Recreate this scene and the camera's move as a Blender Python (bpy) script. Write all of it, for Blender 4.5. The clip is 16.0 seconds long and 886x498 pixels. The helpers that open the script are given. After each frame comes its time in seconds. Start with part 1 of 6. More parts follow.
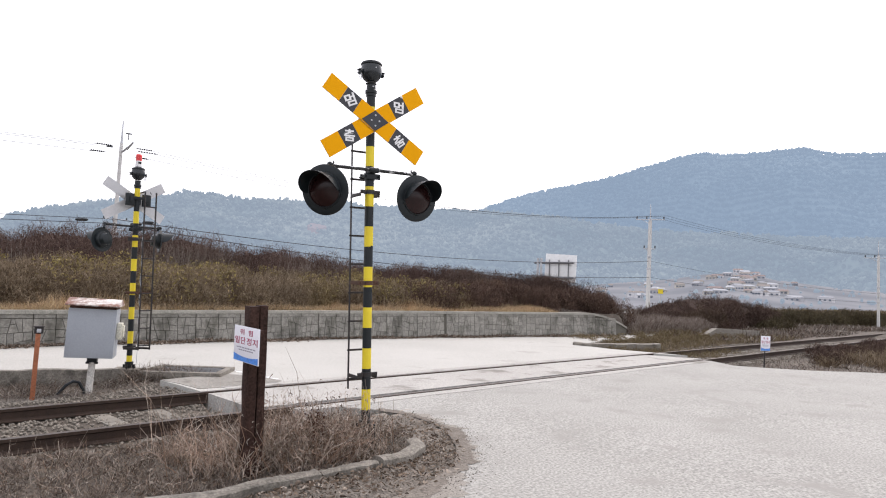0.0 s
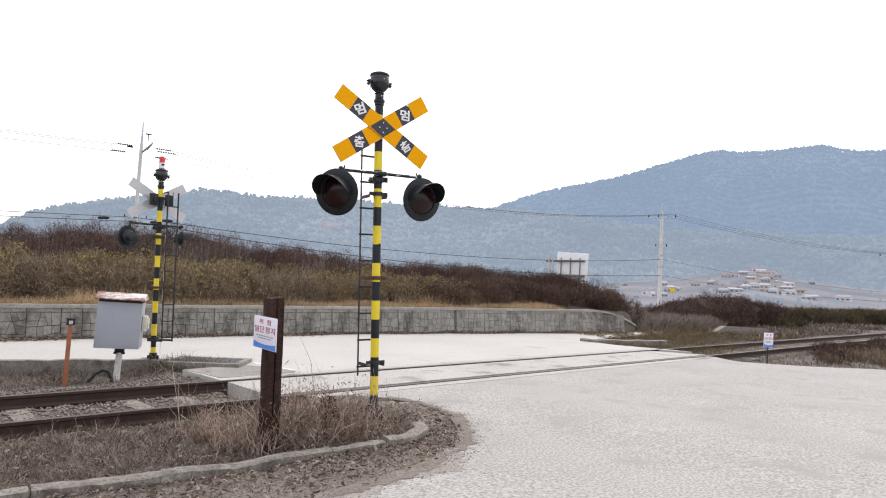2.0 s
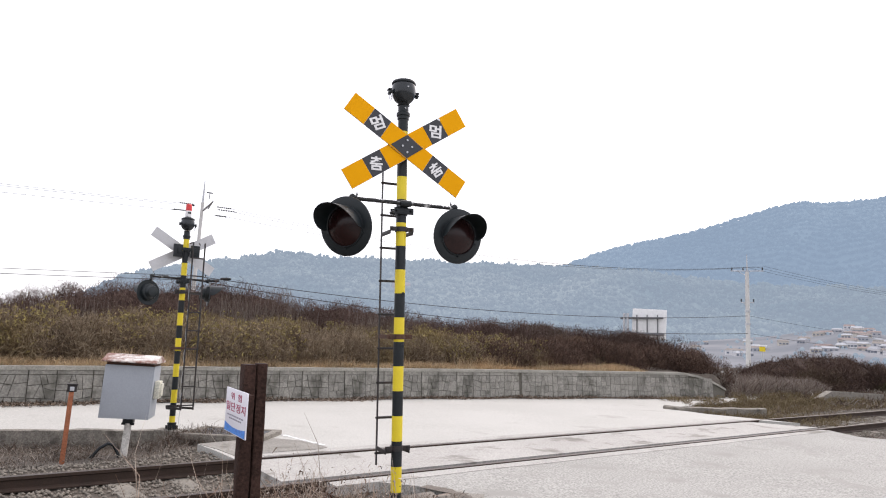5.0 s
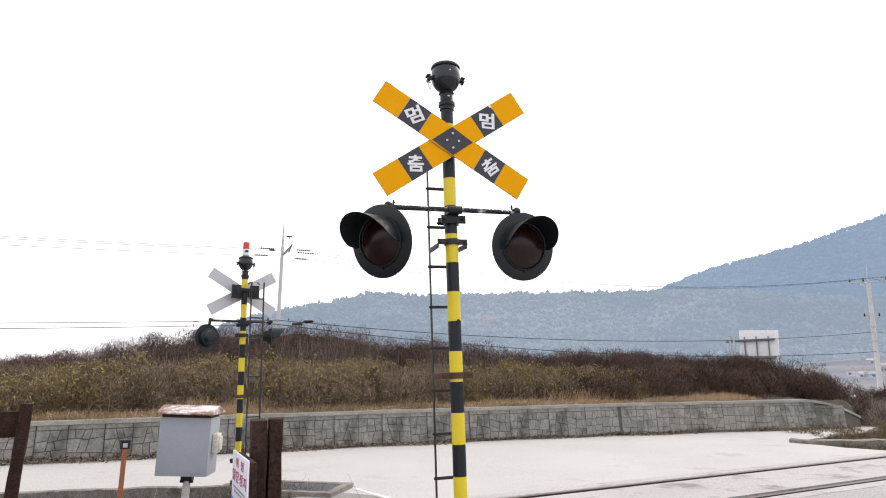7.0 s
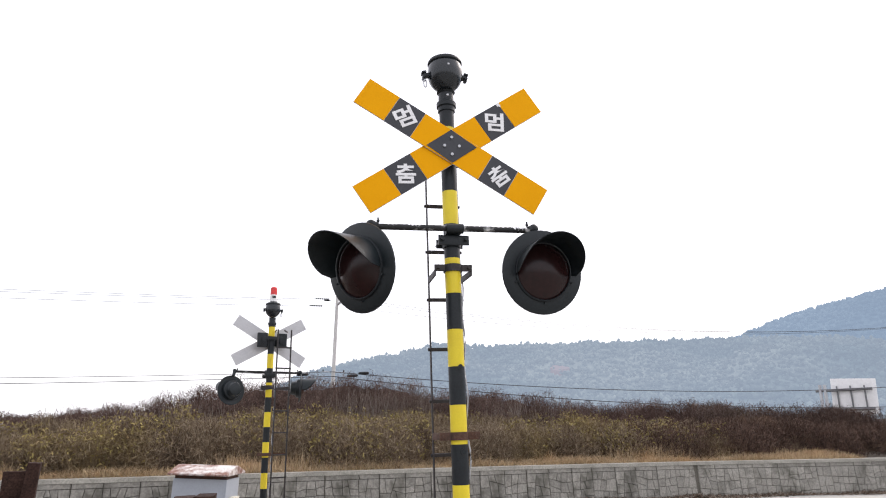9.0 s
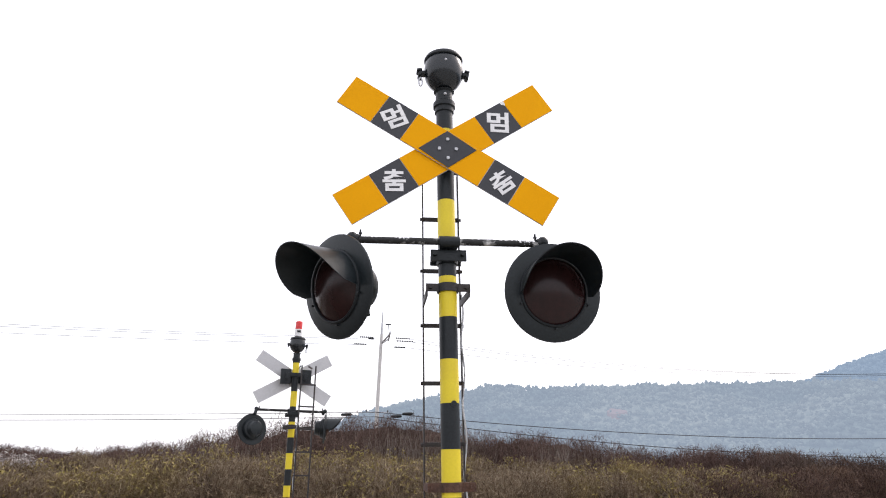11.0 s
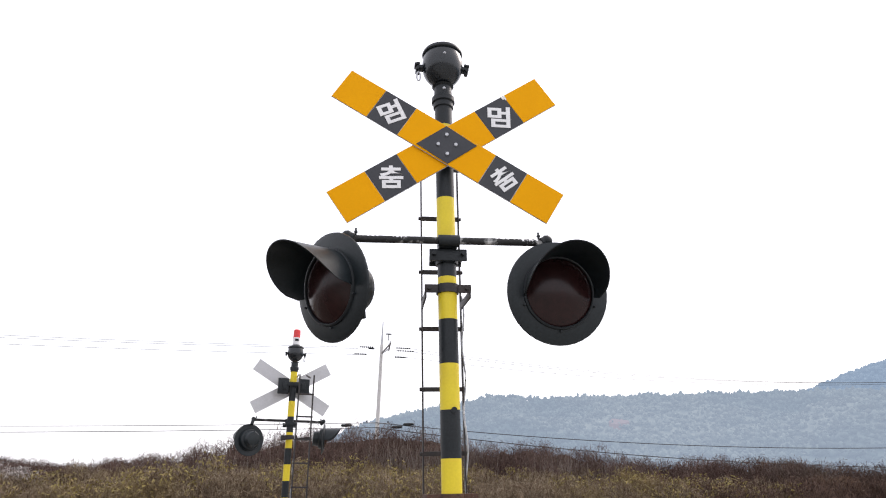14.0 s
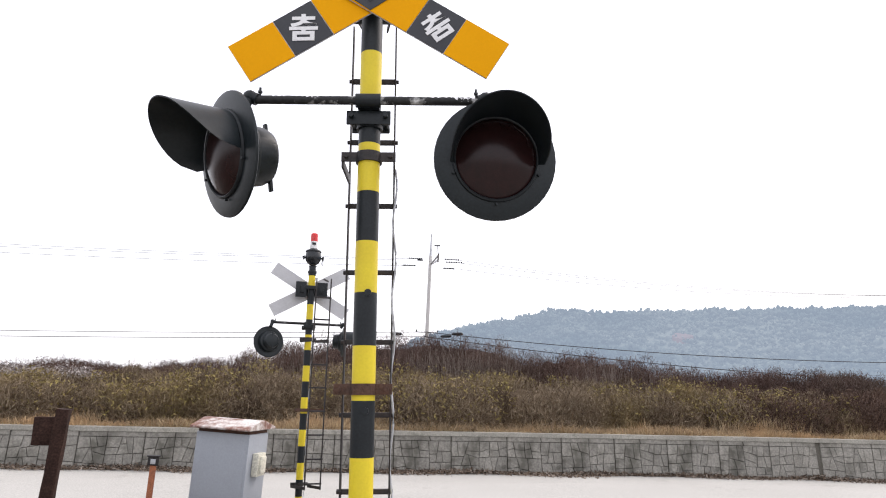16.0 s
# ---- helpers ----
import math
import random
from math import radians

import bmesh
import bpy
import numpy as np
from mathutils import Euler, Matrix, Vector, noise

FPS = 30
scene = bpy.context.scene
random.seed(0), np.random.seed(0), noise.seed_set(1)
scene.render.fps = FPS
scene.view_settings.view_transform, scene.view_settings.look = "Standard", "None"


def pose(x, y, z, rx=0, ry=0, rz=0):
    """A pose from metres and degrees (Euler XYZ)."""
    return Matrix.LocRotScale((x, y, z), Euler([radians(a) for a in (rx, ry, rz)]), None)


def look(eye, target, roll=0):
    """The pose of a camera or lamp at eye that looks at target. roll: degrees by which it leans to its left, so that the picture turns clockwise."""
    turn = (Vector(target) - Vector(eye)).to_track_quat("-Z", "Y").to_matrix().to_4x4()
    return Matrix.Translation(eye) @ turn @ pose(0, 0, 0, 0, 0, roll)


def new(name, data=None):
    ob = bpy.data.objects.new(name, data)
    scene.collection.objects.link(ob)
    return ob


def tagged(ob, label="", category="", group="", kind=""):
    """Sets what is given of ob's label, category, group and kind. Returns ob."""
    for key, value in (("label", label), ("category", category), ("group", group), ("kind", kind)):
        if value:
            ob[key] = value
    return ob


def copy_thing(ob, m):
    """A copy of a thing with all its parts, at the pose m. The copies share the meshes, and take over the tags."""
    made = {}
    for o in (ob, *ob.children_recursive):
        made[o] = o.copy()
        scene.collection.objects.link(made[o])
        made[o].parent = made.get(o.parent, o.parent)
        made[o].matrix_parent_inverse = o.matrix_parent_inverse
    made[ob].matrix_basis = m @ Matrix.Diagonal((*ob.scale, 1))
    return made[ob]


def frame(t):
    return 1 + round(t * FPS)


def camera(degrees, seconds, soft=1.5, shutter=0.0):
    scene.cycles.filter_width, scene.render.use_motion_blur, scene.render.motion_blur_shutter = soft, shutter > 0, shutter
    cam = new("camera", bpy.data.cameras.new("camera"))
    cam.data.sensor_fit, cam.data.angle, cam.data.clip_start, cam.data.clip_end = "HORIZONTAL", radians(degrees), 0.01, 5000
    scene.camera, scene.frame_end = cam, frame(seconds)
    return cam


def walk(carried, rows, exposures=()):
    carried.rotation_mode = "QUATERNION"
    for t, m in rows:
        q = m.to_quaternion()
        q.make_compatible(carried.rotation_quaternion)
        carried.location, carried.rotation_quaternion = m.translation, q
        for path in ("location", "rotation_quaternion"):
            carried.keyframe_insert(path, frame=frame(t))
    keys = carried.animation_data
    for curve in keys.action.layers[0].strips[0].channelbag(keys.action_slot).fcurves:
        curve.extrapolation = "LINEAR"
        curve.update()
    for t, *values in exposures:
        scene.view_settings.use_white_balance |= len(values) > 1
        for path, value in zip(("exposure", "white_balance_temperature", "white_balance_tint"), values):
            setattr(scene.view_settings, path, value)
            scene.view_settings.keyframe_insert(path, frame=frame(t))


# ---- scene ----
cam = camera(68.9, 16.0, soft=1.1)
PATH = [
    (0, (-2.825, -5.637, 1.486), (-1.745, -3.958, 1.596), 2.19),
    (0.5, (-2.989, -6.025, 1.486), (-1.905, -4.349, 1.614), 1.95),
    (1, (-3.172, -6.292, 1.491), (-2.036, -4.650, 1.609), 0.53),
    (1.5, (-3.149, -6.284, 1.464), (-2.069, -4.606, 1.586), 1.20),
    (2, (-2.990, -6.111, 1.461), (-1.946, -4.409, 1.563), 2.36),
    (2.5, (-2.837, -5.868, 1.457), (-1.810, -4.159, 1.617), 2.75),
    (3, (-2.681, -5.644, 1.463), (-1.647, -3.940, 1.630), 1.14),
    (3.5, (-2.464, -5.464, 1.448), (-1.513, -3.715, 1.643), 2.30),
    (4, (-2.303, -5.309, 1.452), (-1.367, -3.553, 1.647), 2.18),
    (6.5, (-1.546, -4.263, 1.504), (-0.914, -2.406, 1.898), 1.01),
    (7, (-1.398, -4.044, 1.497), (-0.811, -2.169, 1.871), -0.24),
    (7.5, (-1.159, -3.782, 1.510), (-0.693, -1.883, 1.933), 1.79),
    (8, (-1.007, -3.644, 1.507), (-0.551, -1.744, 1.933), 1.15),
    (8.5, (-0.907, -3.463, 1.524), (-0.490, -1.568, 2.011), 0.69),
    (9, (-0.801, -3.351, 1.529), (-0.418, -1.460, 2.055), -0.30),
    (11.5, (-0.408, -2.860, 1.553), (-0.205, -0.984, 2.216), 0.97),
    (12, (-0.413, -2.849, 1.553), (-0.206, -0.977, 2.228), 0.73),
    (12.5, (-0.405, -2.846, 1.549), (-0.195, -0.976, 2.227), 0.68),
    (13, (-0.406, -2.842, 1.549), (-0.191, -0.973, 2.226), 0.61),
    (13.5, (-0.409, -2.818, 1.553), (-0.197, -0.951, 2.238), 0.51),
    (14, (-0.409, -2.774, 1.547), (-0.194, -0.903, 2.220), 0.57),
    (14.5, (-0.335, -2.712, 1.543), (-0.145, -0.840, 2.223), -0.85),
    (15, (-0.136, -2.635, 1.536), (-0.141, -0.738, 2.170), 1.19),
    (15.5, (0.044, -2.546, 1.519), (0.127, -0.619, 2.051), -0.14),
    (16, (0.190, -2.389, 1.489), (0.224, -0.433, 1.908), 1.59),
]
walk(cam, [(t, look(e, g, r)) for t, e, g, r in PATH], [(0, 0.36, 6420, 14.5), (16, 0.36, 6420, 14.5)])

# ---- daylight: bright overcast, a weak broad sun behind haze ----
SUN_EL, SUN_AZ = 48.0, 60.0          # degrees; azimuth from +y towards +x
world = bpy.data.worlds.new("overcast_sky")
scene.world = world
world.use_nodes = True
wt = world.node_tree
wt.nodes.clear()
w_sky = wt.nodes.new("ShaderNodeTexSky")
w_sky.sky_type = "NISHITA"
w_sky.sun_disc = False
w_sky.sun_elevation, w_sky.sun_rotation = radians(SUN_EL), radians(SUN_AZ)
w_sky.air_density, w_sky.dust_density, w_sky.ozone_density = 1.0, 6.0, 1.0
w_blue = wt.nodes.new("ShaderNodeBackground")
w_blue.inputs["Strength"].default_value = 0.05
w_cloud = wt.nodes.new("ShaderNodeBackground")
w_cloud.inputs["Color"].default_value = (0.985, 0.985, 1.0, 1)
w_cloud.inputs["Strength"].default_value = 0.98
w_add = wt.nodes.new("ShaderNodeAddShader")
w_out = wt.nodes.new("ShaderNodeOutputWorld")
wt.links.new(w_sky.outputs["Color"], w_blue.inputs["Color"])
wt.links.new(w_blue.outputs[0], w_add.inputs[0])
wt.links.new(w_cloud.outputs[0], w_add.inputs[1])
wt.links.new(w_add.outputs[0], w_out.inputs["Surface"])

sun = new("sun", bpy.data.lights.new("sun", "SUN"))
sun.data.energy, sun.data.angle, sun.data.color = 0.9, radians(25), (1.0, 0.96, 0.9)
sa, se = radians(SUN_AZ), radians(SUN_EL)
sun.matrix_world = look((math.sin(sa) * math.cos(se) * 50, math.cos(sa) * math.cos(se) * 50, math.sin(se) * 50), (0, 0, 0))

# ---- materials ----
rng = np.random.default_rng(7)


def material(name, base, rough=0.8, metal=0.0, second=None, scale=6.0, amount=0.6, fine=60.0, fine_amount=0.25,
             bump=0.15, stain=None, stain_scale=1.2, stain_cut=0.55, island=0.0, spec=0.5):
    """Principled surface: base and second colour mixed by coarse noise, fine grain, optional stains and bump."""
    m = bpy.data.materials.new(name)
    m.use_nodes = True
    nt = m.node_tree
    b = nt.nodes["Principled BSDF"]
    b.inputs["Roughness"].default_value, b.inputs["Metallic"].default_value = rough, metal
    b.inputs["Specular IOR Level"].default_value = spec
    tc = nt.nodes.new("ShaderNodeTexCoord")
    n1 = nt.nodes.new("ShaderNodeTexNoise")
    n1.inputs["Scale"].default_value, n1.inputs["Detail"].default_value = scale, 5
    n2 = nt.nodes.new("ShaderNodeTexNoise")
    n2.inputs["Scale"].default_value, n2.inputs["Detail"].default_value = fine, 4
    for n in (n1, n2):
        nt.links.new(tc.outputs["Object"], n.inputs["Vector"])
    r1 = nt.nodes.new("ShaderNodeMapRange")
    r1.inputs["From Min"].default_value, r1.inputs["From Max"].default_value = 0.35, 0.65
    r1.inputs["To Max"].default_value = amount
    nt.links.new(n1.outputs["Fac"], r1.inputs["Value"])
    mix = nt.nodes.new("ShaderNodeMix")
    mix.data_type = "RGBA"
    sec = second or tuple(c * 0.6 for c in base)
    mix.inputs["A"].default_value, mix.inputs["B"].default_value = (*base, 1), (*sec, 1)
    nt.links.new(r1.outputs[0], mix.inputs["Factor"])
    grain = nt.nodes.new("ShaderNodeMapRange")
    grain.inputs["From Min"].default_value, grain.inputs["From Max"].default_value = 0.3, 0.7
    grain.inputs["To Min"].default_value, grain.inputs["To Max"].default_value = 1 - fine_amount, 1 + fine_amount
    nt.links.new(n2.outputs["Fac"], grain.inputs["Value"])
    mul = nt.nodes.new("ShaderNodeMix")
    mul.data_type, mul.blend_type = "RGBA", "MULTIPLY"
    mul.inputs["Factor"].default_value = 1
    nt.links.new(mix.outputs["Result"], mul.inputs["A"])
    nt.links.new(grain.outputs[0], mul.inputs["B"])
    last = mul.outputs["Result"]
    if stain:
        n3 = nt.nodes.new("ShaderNodeTexNoise")
        n3.inputs["Scale"].default_value, n3.inputs["Detail"].default_value = stain_scale, 8
        n3.inputs["Roughness"].default_value = 0.65
        nt.links.new(tc.outputs["Object"], n3.inputs["Vector"])
        r3 = nt.nodes.new("ShaderNodeMapRange")
        r3.inputs["From Min"].default_value, r3.inputs["From Max"].default_value = stain_cut, stain_cut + 0.12
        nt.links.new(n3.outputs["Fac"], r3.inputs["Value"])
        ms = nt.nodes.new("ShaderNodeMix")
        ms.data_type = "RGBA"
        ms.inputs["B"].default_value = (*stain, 1)
        nt.links.new(r3.outputs[0], ms.inputs["Factor"])
        nt.links.new(last, ms.inputs["A"])
        last = ms.outputs["Result"]
    if island:
        geo = nt.nodes.new("ShaderNodeNewGeometry")
        inf = nt.nodes.new("ShaderNodeObjectInfo")
        add = nt.nodes.new("ShaderNodeMath")
        add.operation = "ADD"
        nt.links.new(geo.outputs["Random Per Island"], add.inputs[0])
        nt.links.new(inf.outputs["Random"], add.inputs[1])
        rr = nt.nodes.new("ShaderNodeMapRange")
        rr.inputs["From Max"].default_value = 2
        rr.inputs["To Min"].default_value, rr.inputs["To Max"].default_value = 1 - island, 1 + island
        nt.links.new(add.outputs[0], rr.inputs["Value"])
        mi = nt.nodes.new("ShaderNodeMix")
        mi.data_type, mi.blend_type = "RGBA", "MULTIPLY"
        mi.inputs["Factor"].default_value = 1
        nt.links.new(last, mi.inputs["A"])
        nt.links.new(rr.outputs[0], mi.inputs["B"])
        last = mi.outputs["Result"]
    nt.links.new(last, b.inputs["Base Color"])
    if bump:
        bp = nt.nodes.new("ShaderNodeBump")
        bp.inputs["Strength"].default_value, bp.inputs["Distance"].default_value = bump, 0.01
        nt.links.new(n2.outputs["Fac"], bp.inputs["Height"])
        nt.links.new(bp.outputs["Normal"], b.inputs["Normal"])
    return m


M_CONC = material("road_concrete", (0.318, 0.311, 0.29), 0.9, second=(0.266, 0.26, 0.24), scale=0.6, fine=42, fine_amount=0.42,
                  bump=0.3, stain=(0.258, 0.248, 0.229), stain_scale=1.3, stain_cut=0.55)
M_LANE = material("lane_concrete", (0.421, 0.412, 0.385), 0.9, second=(0.366, 0.357, 0.331), scale=0.5, fine=45, fine_amount=0.2,
                  bump=0.12, stain=(0.3, 0.285, 0.26), stain_scale=0.9, stain_cut=0.6)
M_CONC2 = material("deck_concrete", (0.38, 0.366, 0.343), 0.9, second=(0.31, 0.296, 0.275), scale=0.8, fine=40, fine_amount=0.25,
                   bump=0.25, stain=(0.185, 0.172, 0.152), stain_scale=1.5, stain_cut=0.55)
M_APRON = material("apron_concrete", (0.25, 0.236, 0.212), 0.92, second=(0.18, 0.168, 0.148), scale=1.6, fine=40, fine_amount=0.3, bump=0.3,
                   stain=(0.13, 0.118, 0.1), stain_scale=2.2, stain_cut=0.56)
M_KERB = material("kerb_concrete", (0.225, 0.205, 0.175), 0.92, second=(0.12, 0.107, 0.09), scale=9, fine=50, fine_amount=0.4, bump=0.8,
                  stain=(0.085, 0.078, 0.065), stain_scale=5, stain_cut=0.54)
M_WALL = material("wall_stone", (0.262, 0.25, 0.222), 0.92, second=(0.17, 0.161, 0.141), scale=2.5, fine=30, bump=0.5,
                  stain=(0.105, 0.1, 0.084), stain_scale=1.6, stain_cut=0.51, island=0.28)
M_JOINT = material("wall_joint", (0.1, 0.092, 0.076), 0.95, scale=3, bump=0.4)
M_COPE = material("wall_coping", (0.3, 0.288, 0.25), 0.92, second=(0.17, 0.162, 0.14), scale=2, fine=40, bump=0.4,
                  stain=(0.16, 0.155, 0.13), stain_scale=3, stain_cut=0.58)
M_SOIL = material("verge_soil", (0.062, 0.049, 0.038), 0.95, second=(0.13, 0.108, 0.086), scale=1.4, fine=25, fine_amount=0.45, bump=0.9,
                  stain=(0.12, 0.095, 0.07), stain_scale=4, stain_cut=0.58)
M_DIRT = material("trodden_dirt", (0.185, 0.162, 0.138), 0.95, second=(0.1, 0.083, 0.068), scale=3.0, fine=40, fine_amount=0.4, bump=0.7,
                  stain=(0.09, 0.07, 0.055), stain_scale=5, stain_cut=0.6)
M_DUST = material("road_dust", (0.265, 0.245, 0.218), 0.95, second=(0.2, 0.18, 0.156), scale=4.0, fine=60, fine_amount=0.35, bump=0.4)
M_GRAVEL = material("ballast_stone", (0.215, 0.19, 0.158), 0.9, second=(0.12, 0.105, 0.086), scale=9, fine=80, bump=0.4, island=0.4)
M_RAIL = material("rail_steel", (0.05, 0.03, 0.021), 0.8, 0.2, second=(0.03, 0.02, 0.015), scale=8, fine=90, bump=0.3)
M_SHINE = material("rail_head", (0.07, 0.052, 0.042), 0.55, 0.3, second=(0.04, 0.03, 0.024), scale=5, fine=60, bump=0.05)
M_SLEEP = material("sleeper_concrete", (0.22, 0.2, 0.17), 0.92, scale=4, fine=60, bump=0.5)
M_YEL = material("yellow_paint", (0.72, 0.57, 0.028), 0.42, second=(0.66, 0.5, 0.03), scale=9, fine=120, fine_amount=0.04, bump=0.02,
                 stain=(0.4, 0.3, 0.05), stain_scale=9, stain_cut=0.68, spec=0.3)
M_BLK = material("black_paint", (0.009, 0.012, 0.014), 0.42, second=(0.015, 0.019, 0.022), scale=10, fine=120, bump=0.06, spec=0.3)
M_BLK2 = material("black_lamp_paint", (0.007, 0.011, 0.013), 0.4, second=(0.011, 0.016, 0.019), scale=7, fine=100, bump=0.03, spec=0.35)
M_BELL = material("glossy_black_paint", (0.009, 0.012, 0.015), 0.22, second=(0.014, 0.018, 0.022), scale=7, fine=100, bump=0.02, spec=0.5)
M_SIGN_Y = material("amber_sheeting", (0.8, 0.36, 0.0015), 0.6, second=(0.75, 0.325, 0.0015), scale=4, fine=90, fine_amount=0.02, bump=0.0, spec=0.06)
M_SIGN_K = material("black_sheeting", (0.024, 0.026, 0.032), 0.55, second=(0.034, 0.036, 0.042), scale=8, fine=90, fine_amount=0.1, bump=0.02)
M_SIGN_B = material("sign_back", (0.5, 0.5, 0.51), 0.4, 0.25, second=(0.42, 0.42, 0.43), scale=5, fine=60, fine_amount=0.06, bump=0.03)
M_WHITE = material("white_paint", (0.78, 0.78, 0.78), 0.55, second=(0.66, 0.66, 0.66), scale=6, fine=80, fine_amount=0.06, bump=0.03)
M_FLAKE = material("flaking_arm_paint", (0.016, 0.016, 0.016), 0.6, second=(0.03, 0.03, 0.03), scale=20, fine=90, bump=0.3,
                   stain=(0.8, 0.8, 0.78), stain_scale=6, stain_cut=0.575, spec=0.3)
M_RUST_SHADE = material("rusty_iron_and_shade", (0.1, 0.05, 0.032), 0.85, 0.2, second=(0.05, 0.035, 0.03), scale=18, fine=90, bump=0.5)
M_LADDER = material("ladder_iron", (0.018, 0.017, 0.018), 0.6, 0.1, second=(0.042, 0.028, 0.023), scale=14, fine=90, bump=0.2)
M_LENS = material("dark_red_lens", (0.022, 0.008, 0.008), 0.24, second=(0.013, 0.006, 0.006), scale=30, fine=200, fine_amount=0.1, bump=0.0, spec=0.28)
M_RED = material("red_beacon", (0.65, 0.03, 0.03), 0.3, scale=20, amount=0.2, bump=0.0)
M_CAB = material("cabinet_grey", (0.335, 0.36, 0.395), 0.5, second=(0.3, 0.322, 0.355), scale=2.2, fine=60, fine_amount=0.05, bump=0.03,
                 stain=(0.33, 0.34, 0.36), stain_scale=3.2, stain_cut=0.66)
M_ROOF = material("rusted_white_roof", (0.64, 0.61, 0.58), 0.7, second=(0.5, 0.45, 0.42), scale=9, fine=60, bump=0.25,
                  stain=(0.2, 0.095, 0.068), stain_scale=3.2, stain_cut=0.43)
M_BEIGE = material("beige_plastic", (0.62, 0.6, 0.5), 0.5, scale=8, amount=0.3, bump=0.03)
M_POSTW = material("peeling_white_post", (0.6, 0.58, 0.54), 0.8, second=(0.45, 0.43, 0.4), scale=12, fine=60, bump=0.4,
                   stain=(0.1, 0.085, 0.07), stain_scale=11, stain_cut=0.55)
M_ORANGE = material("rusty_orange_paint", (0.34, 0.115, 0.05), 0.75, second=(0.22, 0.08, 0.04), scale=14, fine=70, bump=0.2)
M_WOOD = material("creosoted_timber", (0.05, 0.028, 0.022), 0.85, second=(0.02, 0.012, 0.01), scale=7, fine=50, fine_amount=0.4, bump=0.7, spec=0.12)
M_SIGNW = material("white_placard", (0.76, 0.75, 0.8), 0.45, second=(0.7, 0.69, 0.75), scale=5, fine=60, fine_amount=0.03, bump=0.0)
M_BLUE = material("blue_print", (0.06, 0.2, 0.62), 0.5, second=(0.08, 0.28, 0.7), scale=5, bump=0.0)
M_REDT = material("red_print", (0.36, 0.06, 0.12), 0.6, scale=8, amount=0.2, bump=0.0)
M_GREYT = material("grey_print", (0.3, 0.28, 0.33), 0.6, scale=8, amount=0.2, bump=0.0)
M_POLE = material("pole_concrete", (0.6, 0.59, 0.57), 0.85, second=(0.5, 0.49, 0.47), scale=3, fine=50, fine_amount=0.1, bump=0.2)
M_WIRE = material("dark_cable", (0.03, 0.03, 0.033), 0.6, scale=5, bump=0.0)
M_GALV = material("galvanised_steel", (0.5, 0.51, 0.53), 0.5, 0.4, second=(0.4, 0.41, 0.43), scale=6, fine=60, fine_amount=0.1, bump=0.05)
M_GRATE = material("steel_grating", (0.2, 0.205, 0.215), 0.55, 0.5, scale=9, bump=0.1)


def plant(name, cols, rough=0.9, patch=None, patch_scale=0.35, patch_cut=0.52, dark=None):
    """Twigs and blades: colour by island, with patches of another colour at large scale."""
    m = bpy.data.materials.new(name)
    m.use_nodes = True
    nt = m.node_tree
    b = nt.nodes["Principled BSDF"]
    b.inputs["Roughness"].default_value = rough
    b.inputs["Specular IOR Level"].default_value = 0.2
    geo = nt.nodes.new("ShaderNodeNewGeometry")
    ramp = nt.nodes.new("ShaderNodeValToRGB")
    els = ramp.color_ramp.elements
    els[0].color, els[1].color = (*cols[0], 1), (*cols[-1], 1)
    for i, c in enumerate(cols[1:-1]):
        els.new((i + 1) / (len(cols) - 1)).color = (*c, 1)
    nt.links.new(geo.outputs["Random Per Island"], ramp.inputs[0])
    last = ramp.outputs[0]
    for patch, patch_scale, patch_cut in ((patch, patch_scale, patch_cut), (dark, 0.85, 0.53)):
        if not patch:
            continue
        n = nt.nodes.new("ShaderNodeTexNoise")
        n.inputs["Scale"].default_value, n.inputs["Detail"].default_value = patch_scale, 5
        nt.links.new(geo.outputs["Position"], n.inputs["Vector"])
        r = nt.nodes.new("ShaderNodeMapRange")
        r.inputs["From Min"].default_value, r.inputs["From Max"].default_value = patch_cut, patch_cut + 0.16
        r.inputs["To Max"].default_value = 0.8
        nt.links.new(n.outputs["Fac"], r.inputs["Value"])
        x = nt.nodes.new("ShaderNodeMix")
        x.data_type = "RGBA"
        x.inputs["B"].default_value = (*patch, 1)
        nt.links.new(r.outputs[0], x.inputs["Factor"])
        nt.links.new(last, x.inputs["A"])
        last = x.outputs["Result"]
    nt.links.new(last, b.inputs["Base Color"])
    return m


M_STEM = plant("grey_stems", [(0.2, 0.165, 0.14), (0.32, 0.275, 0.235), (0.12, 0.092, 0.076), (0.25, 0.2, 0.165), (0.07, 0.05, 0.042)])
M_TWIG1 = plant("shrub_twigs", [(0.085, 0.061, 0.04), (0.2, 0.148, 0.095), (0.34, 0.27, 0.19), (0.13, 0.095, 0.06), (0.05, 0.036, 0.025)], patch=(0.235, 0.175, 0.07), dark=(0.062, 0.042, 0.03))
M_TWIGY = plant("yellowing_leaves", [(0.26, 0.205, 0.07), (0.31, 0.25, 0.09), (0.2, 0.16, 0.065), (0.28, 0.2, 0.1)])
M_TWIG2 = plant("bramble_twigs", [(0.042, 0.026, 0.022), (0.09, 0.056, 0.046), (0.165, 0.112, 0.093), (0.057, 0.036, 0.03)], patch=(0.15, 0.115, 0.095), dark=(0.05, 0.03, 0.026))
M_TWIG3 = plant("dark_brush_twigs", [(0.027, 0.017, 0.014), (0.078, 0.048, 0.037), (0.17, 0.112, 0.084), (0.042, 0.026, 0.021), (0.11, 0.07, 0.05)], patch=(0.2, 0.13, 0.085), patch_cut=0.56)
